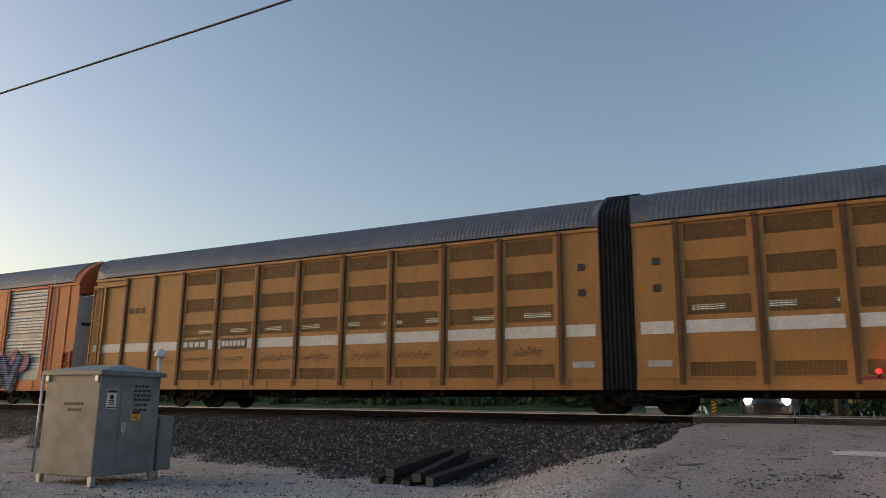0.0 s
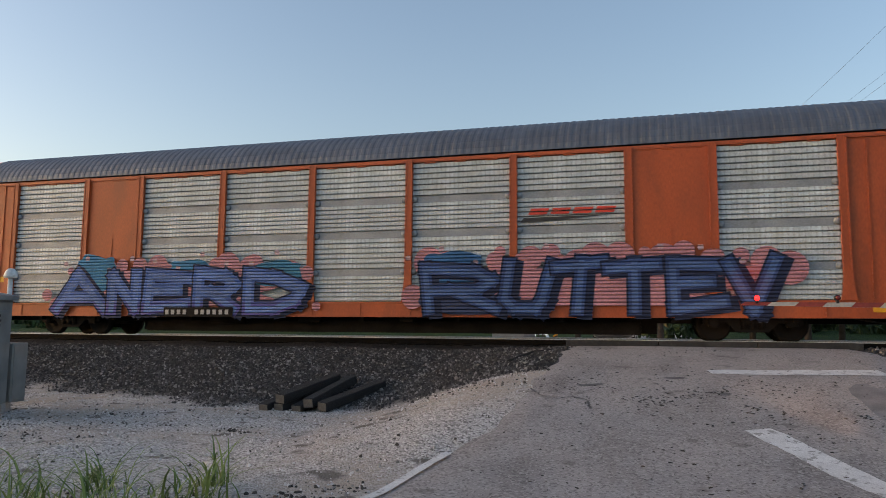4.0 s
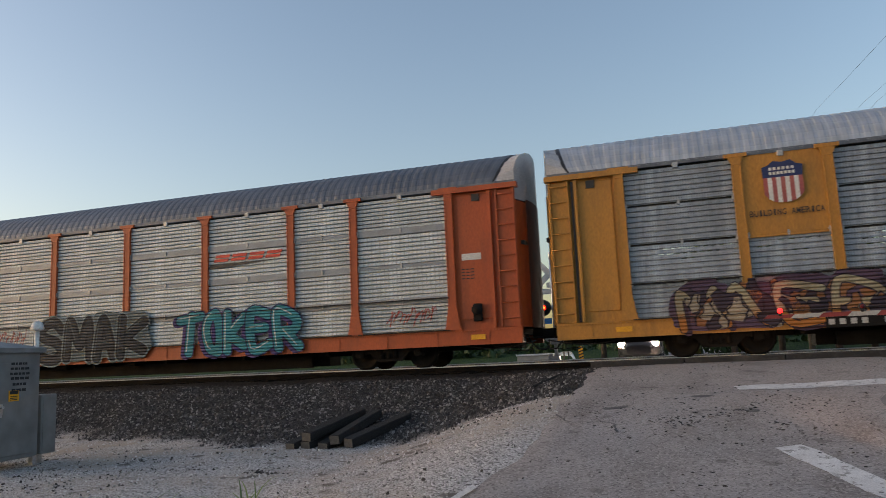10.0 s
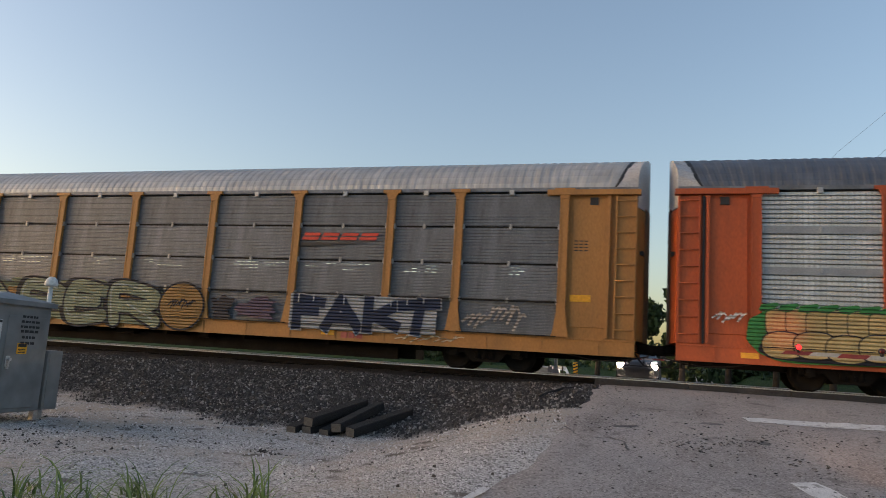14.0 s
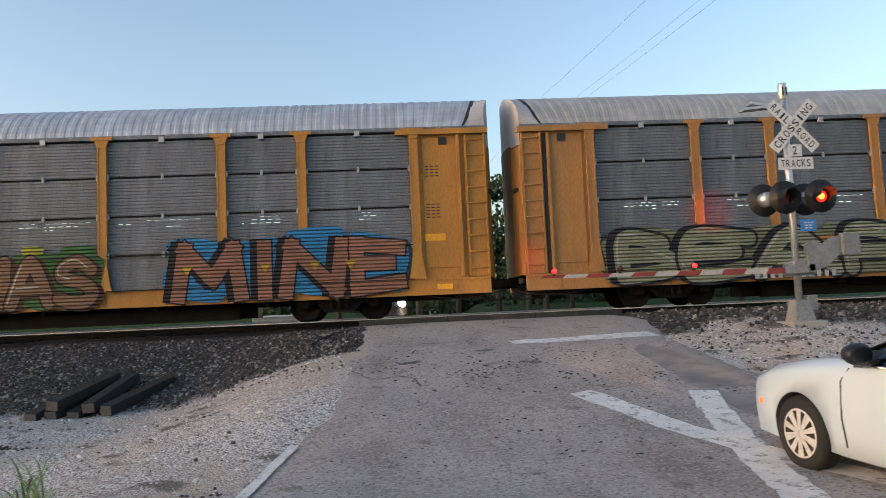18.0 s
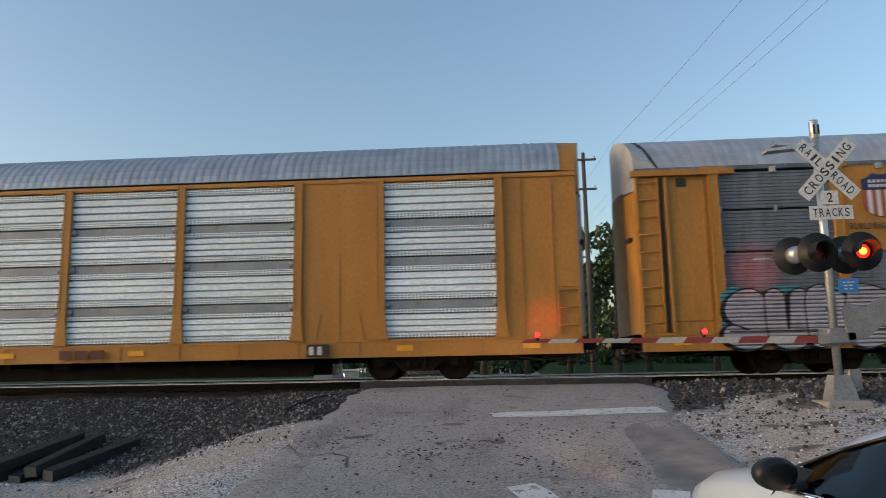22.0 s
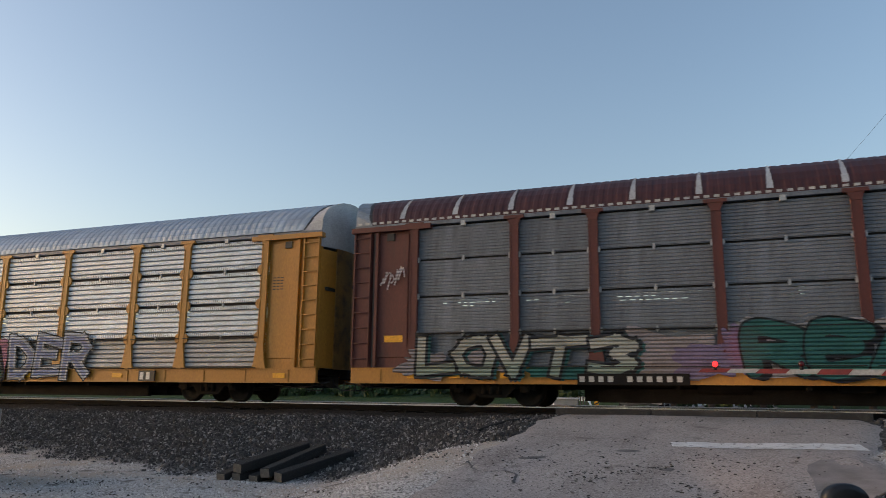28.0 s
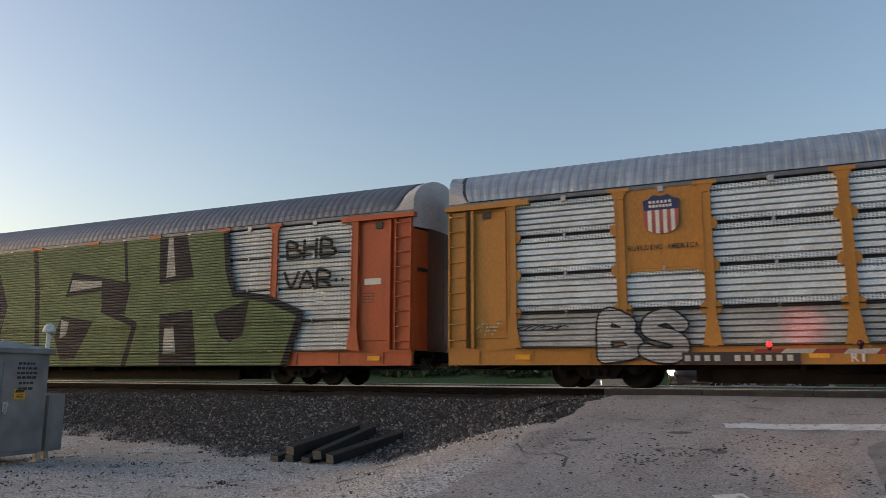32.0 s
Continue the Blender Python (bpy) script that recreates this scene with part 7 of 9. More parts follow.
def painted(outline, layer, mi):
    """One flat sprayed shape, drawn as an (x, z) outline."""
    bm = bmesh.new()
    bm.faces.new([bm.verts.new((x, -SIDE - 0.079 - 0.003 * layer, z)) for x, z in outline])
    part("graffiti_shape", bm, GREEN_PAINTS[mi], c, ("olive green sprayed ground", "black sprayed shape", "bare pale patch inside the lettering")[mi])


def painted_line(pts, w, layer, mi):
    for (xa, za), (xb, zb) in zip(pts, pts[1:]):
        d = Vector((xb - xa, zb - za)).normalized() * w
        e, o = d * 0.4, Vector((-d.y, d.x))
        painted([(xa - e.x + o.x, za - e.y + o.y), (xa - e.x - o.x, za - e.y - o.y), (xb + e.x - o.x, zb + e.y - o.y), (xb + e.x + o.x, zb + e.y + o.y)], layer, mi)


painted([(3.04, 0.56), (24.44, 0.56), (25.04, 2.1), (23.84, 2.6), (22.54, 2.8), (22.14, 3.6), (22.04, 4.84), (3.04, 4.84)], 0, 0)
painted_line([(22.09, 4.8), (22.24, 3.6), (22.54, 2.8), (23.84, 2.6), (25.09, 2.1), (24.54, 0.6)], 0.11, 1, 1)
painted([(19.24, 4.84), (19.34, 3.25), (20.84, 3.4), (20.44, 4.84)], 1, 1)
painted([(19.44, 2.25), (19.54, 0.58), (21.14, 0.58), (20.84, 2.35)], 1, 1)
painted([(21.74, 2.2), (22.04, 1.45), (22.44, 1.3), (22.94, 1.5), (23.14, 2.6)], 1, 1)
painted([(15.14, 3.9), (14.84, 3.0), (16.64, 3.15), (16.74, 2.4), (17.84, 2.3), (18.04, 3.35)], 1, 1)
painted([(14.74, 2.35), (14.44, 1.6), (14.84, 0.8), (15.54, 0.8), (16.34, 2.1)], 1, 1)
painted_line([(17.64, 4.8), (17.84, 3.4)], 0.07, 1, 1)
painted_line([(16.74, 2.5), (18.34, 1.95), (17.94, 0.6)], 0.11, 1, 1)
painted_line([(13.04, 4.8), (13.34, 3.2), (13.64, 0.6)], 0.12, 1, 1)
painted([(10.34, 3.4), (10.34, 1.9), (11.44, 1.6), (11.74, 2.8), (11.14, 4.0)], 1, 1)
painted_line([(8.94, 4.8), (8.74, 3.0), (7.94, 2.4), (8.14, 0.6)], 0.13, 1, 1)
painted([(5.34, 3.9), (5.14, 1.6), (6.34, 1.5), (6.64, 3.7)], 1, 1)
for outline in ([(19.64, 4.8), (19.64, 3.45), (20.04, 3.5), (19.84, 4.8)], [(19.69, 1.8), (19.69, 0.95), (20.24, 0.95), (20.09, 1.8)], [(15.14, 3.6), (15.04, 3.2), (16.64, 3.3), (16.64, 3.5)], [(14.74, 2.2), (14.74, 1.55), (15.04, 1.65), (15.14, 2.1)]):
    painted(outline, 2, 2)
for word, x0, x1, z0, z1 in (("BHB", 24.45, 26.30, 3.72, 4.36), ("VAR", 24.45, 26.15, 2.84, 3.42)):
    graffiti(c, word, x0, x1, z0, z1, (0.02, 0.02, 0.024), BLACK, None, 2, 0.3, 0.045, 0.008, label="black sprayed initials")
for x in (26.28, 26.5):
    bm = bmesh.new()
    blob(bm, x, x + 0.11, 2.98, 3.1, -SIDE - 0.10, x, 0)
    part("graffiti_dot", bm, spray(BLACK), c)
sill_labels(c, (11.4, 18.0, 21.6, 27.6))
end_label(c, 27.5, 2.95, M_WHITEPAINT)
small_plates(c, 27.2, 2.6)
TRAIN.append((c, GAPS[9]))


# ---- beside the track
M_CABINET = mat("grey_cabinet_paint", (0.20, 0.204, 0.205), 0.5, 0.1, 0.05, 1.2, 2.5, 0.0, (0.17, 0.16, 0.145), 0.3)
M_STEEL = mat("galvanised_steel", (0.50, 0.51, 0.52), 0.4, 0.7, 0.1, 3, 40, 0.05)
M_ALU = mat("weathered_aluminium", (0.55, 0.56, 0.56), 0.42, 0.75, 0.12, 2, 30, 0.06, (0.3, 0.28, 0.25), 0.4)
M_GATE = mat("dull_grey_casting", (0.25, 0.255, 0.26), 0.55, 0.35, 0.15, 2, 30, 0.08, (0.12, 0.11, 0.10), 0.5)
M_SIGN = mat("white_sign_sheet", (0.62, 0.63, 0.62), 0.45, 0, 0.05, 2, 20, 0.02, (0.45, 0.42, 0.36), 0.3)
M_ARMWHITE = mat("dusty_white_reflective_sheet", (0.44, 0.43, 0.41), 0.5, 0, 0.08, 2, 20, 0.02, (0.25, 0.22, 0.19), 0.5)
M_BLACK = mat("matt_black_housing", (0.012, 0.012, 0.013), 0.55, 0, 0.2, 3, 40, 0.06)
M_BLUE = mat("blue_sign_sheet", (0.03, 0.20, 0.55), 0.4, 0, 0.08, 3, 20, 0.02)
M_RED = mat("red_reflective_sheet", (0.25, 0.035, 0.03), 0.45, 0, 0.12, 3, 20, 0.02, (0.12, 0.04, 0.035), 0.5)
M_CONCRETE = mat("grey_concrete", (0.30, 0.29, 0.27), 0.9, 0, 0.15, 2, 60, 0.3)
M_REDLIT = glow("lit_red_lens", (1.0, 0.015, 0.006), 0.55)
M_REDCORE = glow("lit_red_lamp", (1.0, 0.012, 0.010), 1.5)
M_FLASHCORE = glow("lit_orange_lamp", (1.0, 0.20, 0.02), 1.5)
M_REDDIM = mat("unlit_red_lens", (0.10, 0.006, 0.006), 0.2, 0, 0.1, 5, 30, 0.02)
M_TIMBER = mat("weathered_creosoted_timber", (0.014, 0.012, 0.011), 0.85, 0, 0.35, 2.5, 30, 0.5, (0.026, 0.022, 0.02), 0.5, stretch=(4, 0.6, 4))
M_TIMBER_END = mat("checked_timber_end", (0.12, 0.105, 0.09), 0.9, 0, 0.3, 8, 50, 0.5)


def face_bars(bm, rows, x, y, z, w, h, gap, per, mat=0, axis="x"):
    """Unreadable stencil text as small bars on a face that looks along -y (axis x) or along +x (axis y)."""
    rnd = random.Random(int(w * 1000) + rows)
    for r in range(rows):
        zz = z - r * (h + gap)
        u = -w / 2 + rnd.uniform(0, 0.08)
        while u < w / 2 - 0.05:
            d = rnd.uniform(0.03, per)
            if axis == "x":
                box(bm, x + u, x + u + d, y - 0.006, y, zz, zz + h, mat)
            else:
                box(bm, x, x + 0.006, y + u, y + u + d, zz, zz + h, mat)
            u += d + 0.025


def build_cabinet():
    root = thing("relay_cabinet", "grey steel relay cabinet on short legs standing on gravel", "cabinet", m=pose(-12.95, 10.84, 0.0, 0, 0, 4.0))
    s, b, h = 0.80, 0.17, 2.19
    bm = bmesh.new()
    box(bm, -s, s, -s, s, b, h, bevel=0.02)
    part("body", bm, M_CABINET, root)
    bm = bmesh.new()
    e = s + 0.07
    z0 = h - 0.02
    low = [bm.verts.new(p) for p in ((-e, -e, z0), (e, -e, z0), (e, e, z0), (-e, e, z0))]
    mid = [bm.verts.new(p) for p in ((-e, -e, z0 + 0.09), (e, -e, z0 + 0.09), (e, e, z0 + 0.09), (-e, e, z0 + 0.09))]
    ridge = [bm.verts.new((-0.45, 0, z0 + 0.24)), bm.verts.new((0.45, 0, z0 + 0.24))]
    bm.faces.new(low[::-1])
    for k in range(4):
        bm.faces.new((low[k], low[(k + 1) % 4], mid[(k + 1) % 4], mid[k]))
    bm.faces.new((mid[0], mid[1], ridge[1], ridge[0]))
    bm.faces.new((mid[1], mid[2], ridge[1]))
    bm.faces.new((mid[2], mid[3], ridge[0], ridge[1]))
    bm.faces.new((mid[3], mid[0], ridge[0]))
    part("roof", bm, M_CABINET, root, "low hipped sheet steel roof")
    for x in (-s + 0.06, s - 0.06):
        for y in (-s + 0.06, s - 0.06):
            bm = bmesh.new()
            box(bm, x - 0.05, x + 0.05, y - 0.05, y + 0.05, 0.0, b + 0.03)
            box(bm, x - 0.09, x + 0.09, y - 0.09, y + 0.09, 0.0, 0.02)
            part("leg", bm, M_STEEL, root, "galvanised angle leg")
    # door on the face that looks along +x
    door = bmesh.new()
    box(door, s, s + 0.022, -0.26, 0.68, b + 0.08, h - 0.22, bevel=0.008)
    door = part("door", door, M_CABINET, root, "hinged steel door")
    bm = bmesh.new()
    box(bm, s + 0.022, s + 0.05, -0.22, -0.12, 1.02, 1.22, bevel=0.01)
    cyl(bm, (s + 0.05, -0.17, 1.16), (s + 0.10, -0.17, 1.16), 0.028, 10)
    box(bm, s + 0.04, s + 0.07, -0.21, -0.16, 0.98, 1.08)
    part("lock", bm, M_STEEL, door, "bright steel padlock and hasp")
    bm = bmesh.new()
    face_bars(bm, 3, s + 0.022, 0.24, 1.94, 0.52, 0.045, 0.05, 0.10, axis="y")
    face_bars(bm, 3, s + 0.022, 0.24, 1.66, 0.42, 0.05, 0.06, 0.11, axis="y")
    part("stencil", bm, M_BLACKPAINT, door)["kind"] = "stuff"
    bm = bmesh.new()
    box(bm, s + 0.022, s + 0.028, 0.02, 0.26, 1.26, 1.46)
    part("warning_label", bm, M_LABEL, door, "yellow and black warning label")
    bm = bmesh.new()
    box(bm, s + 0.028, s + 0.032, 0.04, 0.24, 1.39, 1.45)
    for k in range(3):
        box(bm, s + 0.028, s + 0.032, 0.05, 0.22, 1.28 + k * 0.03, 1.293 + k * 0.03)
    part("warning_print", bm, M_BLACKPAINT, door)
    bm = bmesh.new()
    box(bm, s, s + 0.008, -0.62, -0.38, 1.50, 1.88)
    sign = part("notice", bm, M_SIGN, root, "white notice with a black header")
    bm = bmesh.new()
    box(bm, s + 0.008, s + 0.012, -0.61, -0.39, 1.82, 1.87)
    box(bm, s + 0.008, s + 0.012, -0.61, -0.39, 1.51, 1.53)
    for k in range(3):
        box(bm, s + 0.008, s + 0.012, -0.57, -0.43, 1.57 + k * 0.04, 1.588 + k * 0.04)
    lathe(bm, [(0.05, 0.0), (0.05, 0.004), (0.036, 0.004), (0.036, 0.0)], "x", 16, m=Matrix.Translation((s + 0.009, -0.5, 1.73)))
    part("notice_print", bm, M_BLACKPAINT, sign)
    bm = bmesh.new()
    face_bars(bm, 1, 0.1, -s, 1.56, 0.62, 0.055, 0.05, 0.10)
    face_bars(bm, 1, 0.1, -s, 1.44, 0.40, 0.055, 0.05, 0.10)
    part("stencil", bm, M_BLACKPAINT, root)["kind"] = "stuff"
    for x in (-s + 0.08, s - 0.08):
        bm = bmesh.new()
        box(bm, x - 0.05, x + 0.05, -s - 0.05, -s + 0.01, h - 0.16, h - 0.03, bevel=0.01)
        part("lifting_lug", bm, M_STEEL, root)
    # small junction box beside it
    j = thing("junction_box", "small grey junction box beside the cabinet", "cabinet", m=pose(-12.52, 11.98, 0.0, 0, 0, 4.0))
    bm = bmesh.new()
    box(bm, -0.26, 0.26, -0.2, 0.2, 0.18, 1.34, bevel=0.015)
    part("body", bm, M_CABINET, j)
    bm = bmesh.new()
    box(bm, 0.26, 0.275, -0.17, 0.17, 0.24, 1.28, bevel=0.005)
    part("door", bm, M_CABINET, j)
    bm = bmesh.new()
    box(bm, -0.06, 0.06, -0.06, 0.06, 0.0, 0.2)
    part("leg", bm, M_STEEL, j)


build_cabinet()

bm = bmesh.new()
cyl(bm, (0, 0, 0), (0, 0, 2.62), 0.045, 12)
vp = thing("vent_post", "white metal post with a mushroom cap behind the cabinet", "post", m=pose(-12.35, 11.72, ground_z(-12.35, 11.72)))
part("post", bm, M_SIGN, vp)
bm = bmesh.new()
lathe(bm, [(0.0, 2.60), (0.12, 2.62), (0.13, 2.66), (0.10, 2.75), (0.05, 2.80), (0.0, 2.81)], "z", 16)
part("cap", bm, M_SIGN, vp, "white mushroom cap")
vp = thing("whip_antenna", "thin pale whip antenna on a short base", "antenna", m=pose(-15.45, 11.05, ground_z(-15.45, 11.05)))
bm = bmesh.new()
cyl(bm, (0, 0, 0), (0, 0, 2.2), 0.03, 8)
part("base", bm, M_STEEL, vp)
bm = bmesh.new()
cyl(bm, (0, 0, 2.2), (0, 0, 4.6), 0.014, 8, 0.008)
part("whip", bm, M_SIGN, vp)

# ---- discarded ties
for k, (x, y, z, rz, pitch, roll) in enumerate(((-7.36, 14.15, 0.27, -7, 9.5, 2), (-7.06, 14.25, 0.28, -9, 9.5, -3), (-6.99, 14.20, 0.46, -9, 9.5, 6), (-6.55, 14.32, 0.40, -4, 10.5, -4), (-6.74, 14.30, 0.25, -6, 9.5, 3), (-6.05, 14.30, 0.33, -15, 9.8, 5))):
    t = thing("railway_tie", "discarded black creosoted railway tie lying on the bank", "railway tie", "discarded ties", m=pose(x, y, z, pitch, roll, rz))
    bm = bmesh.new()
    rnd = random.Random(k)
    vs = box(bm, -0.115, 0.115, -0.97, 0.97, -0.09, 0.09, bevel=0.014)
    bmesh.ops.subdivide_edges(bm, edges=[e for e in bm.edges if e.calc_length() > 1], cuts=10)
    for v in bm.verts:
        v.co += Vector((1, 1, 1)) * 0.012 * noise.noise(v.co * 4 + Vector((k * 7, 0, 0)))
    part("timber", bm, M_TIMBER, t)
    bm = bmesh.new()
    box(bm, -0.10, 0.10, -0.982, -0.968, -0.078, 0.078)
    part("cut_end", bm, M_TIMBER_END, t, "paler checked cut end")


rod = thing("steel_rod", "thin dark steel rod lying on the ballast bank", "rod")
bm = bmesh.new()
path = []
for k in range(13):
    x, y = -3.1 + 0.75 * k / 12 + 0.03 * math.sin(k * 1.3), 15.5 + 1.45 * k / 12
    path.append((x, y, ground_z(x, y) + 0.03))
tube(bm, path, 0.028, 8)
part("bar", bm, M_TIMBER, rod)

# ---- crossing signal
def flasher(root, x, y, z, lit, back):
    """A round signal head: black background disc, hood and lens, facing -y or, turned about, +y."""
    m = pose(x, y, z, 0, 0, 180 if back else 0)
    bm = bmesh.new()
    lathe(bm, [(0.0, 0.02), (0.12, 0.02), (0.13, 0.0), (0.30, 0.0), (0.305, -0.012), (0.12, -0.012), (0.12, -0.02)], "y", 28, m=m)
    bmesh.ops.recalc_face_normals(bm, faces=bm.faces)
    disc = part("background_disc", bm, M_BLACK, root, "black round background disc")
    bm = bmesh.new()
    lathe(bm, [(0.0, 0.22), (0.09, 0.21), (0.135, 0.14), (0.14, 0.015)], "y", 20, m=m)
    part("lamp_housing", bm, M_ALU, disc, "pale metal lamp housing")
    bm = bmesh.new()
    n = 18
    ring = []
    for r, ys in ((0.150, (0.0, -0.30)), (0.140, (-0.30, 0.0))):
        for yy in ys:
            ring.append([bm.verts.new(m @ Vector((r * math.cos(a), yy if math.sin(a) > -0.2 else yy * 0.35, r * math.sin(a)))) for a in [math.pi * (-0.25 + 1.5 * k / n) for k in range(n + 1)]])
    for a, b in zip(ring, ring[1:]):
        for k in range(n):
            bm.faces.new((a[k], a[k + 1], b[k + 1], b[k]))
    part("hood", bm, M_BLACK, disc)
    bm = bmesh.new()
    lathe(bm, [(0.0, -0.045), (0.07, -0.038), (0.115, -0.018), (0.118, 0.0)], "y", 20, m=m)
    part("lens", bm, M_REDLIT if lit else M_REDDIM, disc, "lit red lens" if lit else "dark unlit red lens")
    if lit:
        bm = bmesh.new()
        lathe(bm, [(0.0, -0.056), (0.045, -0.053), (0.062, -0.038)], "y", 14, m=m)
        part("lamp", bm, M_FLASHCORE, disc, "bright orange lamp core")


def sign_board(root, name, m, w, h, text, tx, label):
    bm = bmesh.new()
    box(bm, -w / 2, w / 2, -0.004, 0.004, -h / 2, h / 2, m=m)
    b = part(name, bm, M_SIGN, root, label)
    bm = bmesh.new()
    for word, x0, x1 in text:
        letters(bm, word, x0, x1, -tx / 2, tx / 2, -0.006, 0.012, m=m, squeeze=0.72)
    part("sign_lettering", bm, M_BLACKPAINT, b)


def build_signal(m, near):
    root = thing("crossing_signal", "aluminium railroad crossing signal mast with flashing lamps and a lowered gate", "crossing signal", "crossing signals", m=m)
    bm = bmesh.new()
    cyl(bm, (0, 0, 0.30), (0, 0, 4.40), 0.062, 18)
    lathe(bm, [(0.066, 4.14), (0.074, 4.15), (0.074, 4.43), (0.066, 4.445), (0.0, 4.45)], "z", 18)
    part("mast", bm, M_ALU, root, "round weathered aluminium mast")
    bm = bmesh.new()
    for a, b, z0, z1 in ((0.19, 0.12, 0.04, 0.42),):
        lo = [bm.verts.new(p) for p in ((-a, -a, z0), (a, -a, z0), (a, a, z0), (-a, a, z0))]
        hi = [bm.verts.new(p) for p in ((-b, -b, z1), (b, -b, z1), (b, b, z1), (-b, b, z1))]
        bm.faces.new(lo[::-1])
        bm.faces.new(hi)
        for k in range(4):
            bm.faces.new((lo[k], lo[(k + 1) % 4], hi[(k + 1) % 4], hi[k]))
    box(bm, 0.12, 0.30, -0.09, 0.09, 0.22, 0.50, bevel=0.012)
    part("pedestal", bm, M_GATE, root, "cast junction base")
    bm = bmesh.new()
    box(bm, -0.32, 0.32, -0.32, 0.32, -0.5, 0.04, bevel=0.02)
    part("footing", bm, M_CONCRETE, root)
    for tilt, text in ((47, [("RAIL", -0.54, -0.10), ("ROAD", 0.10, 0.54)]), (-47, [("CROSSING", -0.54, 0.54)])):
        y = -0.085 if tilt > 0 else -0.10
        sign_board(root, "crossbuck_blade", pose(0.10, y, 3.62, 0, tilt, 0), 1.19, 0.225, text, 0.135, "white crossbuck blade with black letters")
    sign_board(root, "track_count_sign", pose(0.10, -0.085, 3.16, 0, 0, 0), 0.26, 0.22, [("2", -0.055, 0.055)], 0.15, "small white sign with a number of tracks")
    sign_board(root, "tracks_sign", pose(0.10, -0.085, 2.92, 0, 0, 0), 0.66, 0.22, [("TRACKS", -0.29, 0.29)], 0.13, "white sign reading tracks")
    bm = bmesh.new()
    cyl(bm, (-0.36, -0.09, 2.28), (0.50, -0.09, 2.28), 0.03, 10)
    box(bm, -0.1, 0.1, -0.12, 0.08, 2.20, 2.36, bevel=0.01)
    part("lamp_bracket", bm, M_ALU, root, "crossarm that carries the lamps")
    flasher(root, 0.44, -0.20, 2.28, True, False)
    flasher(root, -0.22, -0.20, 2.28, False, False)
    flasher(root, 0.36, 0.16, 2.28, not near, True)
    flasher(root, -0.46, 0.10, 2.28, False, True)
    bm = bmesh.new()
    box(bm, 0.10, 0.40, -0.075, -0.068, 1.66, 1.88)
    plate = part("emergency_plate", bm, M_BLUE, root, "small blue notice plate")
    bm = bmesh.new()
    face_bars(bm, 3, 0.25, -0.075, 1.81, 0.22, 0.02, 0.03, 0.06)
    part("plate_print", bm, M_WHITEPAINT, plate)
    for (xa, za), (xb, zb), y in (((-0.64, 4.06), (-0.10, 3.98), 0.05), ((-0.80, 3.94), (-0.06, 4.00), 0.02)):
        bm = bmesh.new()
        prism(bm, [(xa, za), (xb, zb), (xb, zb + 0.055), (xa, za + 0.045)], y - 0.11, y + 0.11)
        part("side_bracket", bm, M_ALU, root, "thin aluminium slat beside the mast head")
    for a in (-0.028, 0.040):
        bm = bmesh.new()
        box(bm, a - 0.014, a + 0.014, -0.079, -0.071, 4.20, 4.36)
        part("mast_mark", bm, M_BLACKPAINT, root)
    # gate gear and counterweight
    bm = bmesh.new()
    box(bm, -0.22, 0.20, -0.30, 0.10, 0.86, 1.12, bevel=0.03)
    part("gate_mechanism", bm, M_GATE, root, "grey gate motor housing")
    bm = bmesh.new()
    arc = [(0.05, 0.92), (0.35, 0.98), (0.55, 1.15), (0.70, 1.25), (0.70, 1.55), (0.50, 1.52), (0.32, 1.40), (0.10, 1.48), (0.0, 1.40)]
    prism(bm, arc, -0.36, -0.30)
    part("gate_bracket", bm, M_GATE, root, "curved grey gate arm bracket")
    bm = bmesh.new()
    for k in range(3):
        box(bm, 0.66, 0.98, -0.42 + k * 0.05, -0.385 + k * 0.05, 1.18, 1.58, bevel=0.006)
    part("counterweight", bm, M_GATE, root, "stacked counterweight plates")
    # arm, with stripes
    x, k = -0.35, 0
    arm_y = -0.33
    bm = bmesh.new()
    box(bm, -0.40, 0.15, arm_y - 0.03, arm_y + 0.03, 0.90, 1.04)
    part("arm_socket", bm, M_GATE, root)
    while x > -4.75:
        w = 0.405
        bm = bmesh.new()
        taper = 0.052 - 0.006 * k * 0.4
        z = 0.955 + 0.006 * k
        vs = box(bm, x - w, x, arm_y - 0.02, arm_y + 0.02, z - taper, z + taper)
        # slanted stripe edges
        for v in vs:
            if v.co.z > z:
                v.co.x += 0.07
        part("gate_stripe", bm, M_RED if k % 2 == 0 else M_ARMWHITE, root, "red reflective stripe" if k % 2 == 0 else "white reflective stripe")
        x -= w
        k += 1
    for lx, lit in ((-2.05, True), (-3.37, False), (-4.55, True)):
        bm = bmesh.new()
        cyl(bm, (lx, arm_y, 1.02), (lx, arm_y, 1.07), 0.03, 8)
        lathe(bm, [(0.0, 0.05), (0.045, 0.05), (0.05, 0.0), (0.045, -0.05), (0.0, -0.05)], "y", 12, m=Matrix.Translation((lx, arm_y, 1.105)))
        part("arm_lamp_body", bm, M_BLACK, root)
        bm = bmesh.new()
        lathe(bm, [(0.0, -0.075), (0.03, -0.07), (0.043, -0.052)], "y", 12, m=Matrix.Translation((lx, arm_y, 1.105)))
        part("arm_lamp", bm, M_REDCORE if lit else M_REDDIM, root, "lit red gate lamp" if lit else "unlit red gate lamp")
    return root


build_signal(pose(6.20, 13.66, 1.10) @ Matrix.Scale(1.022, 4), True)
build_signal(pose(-4.75, 28.6, 1.16, 0, 0, 180), False)


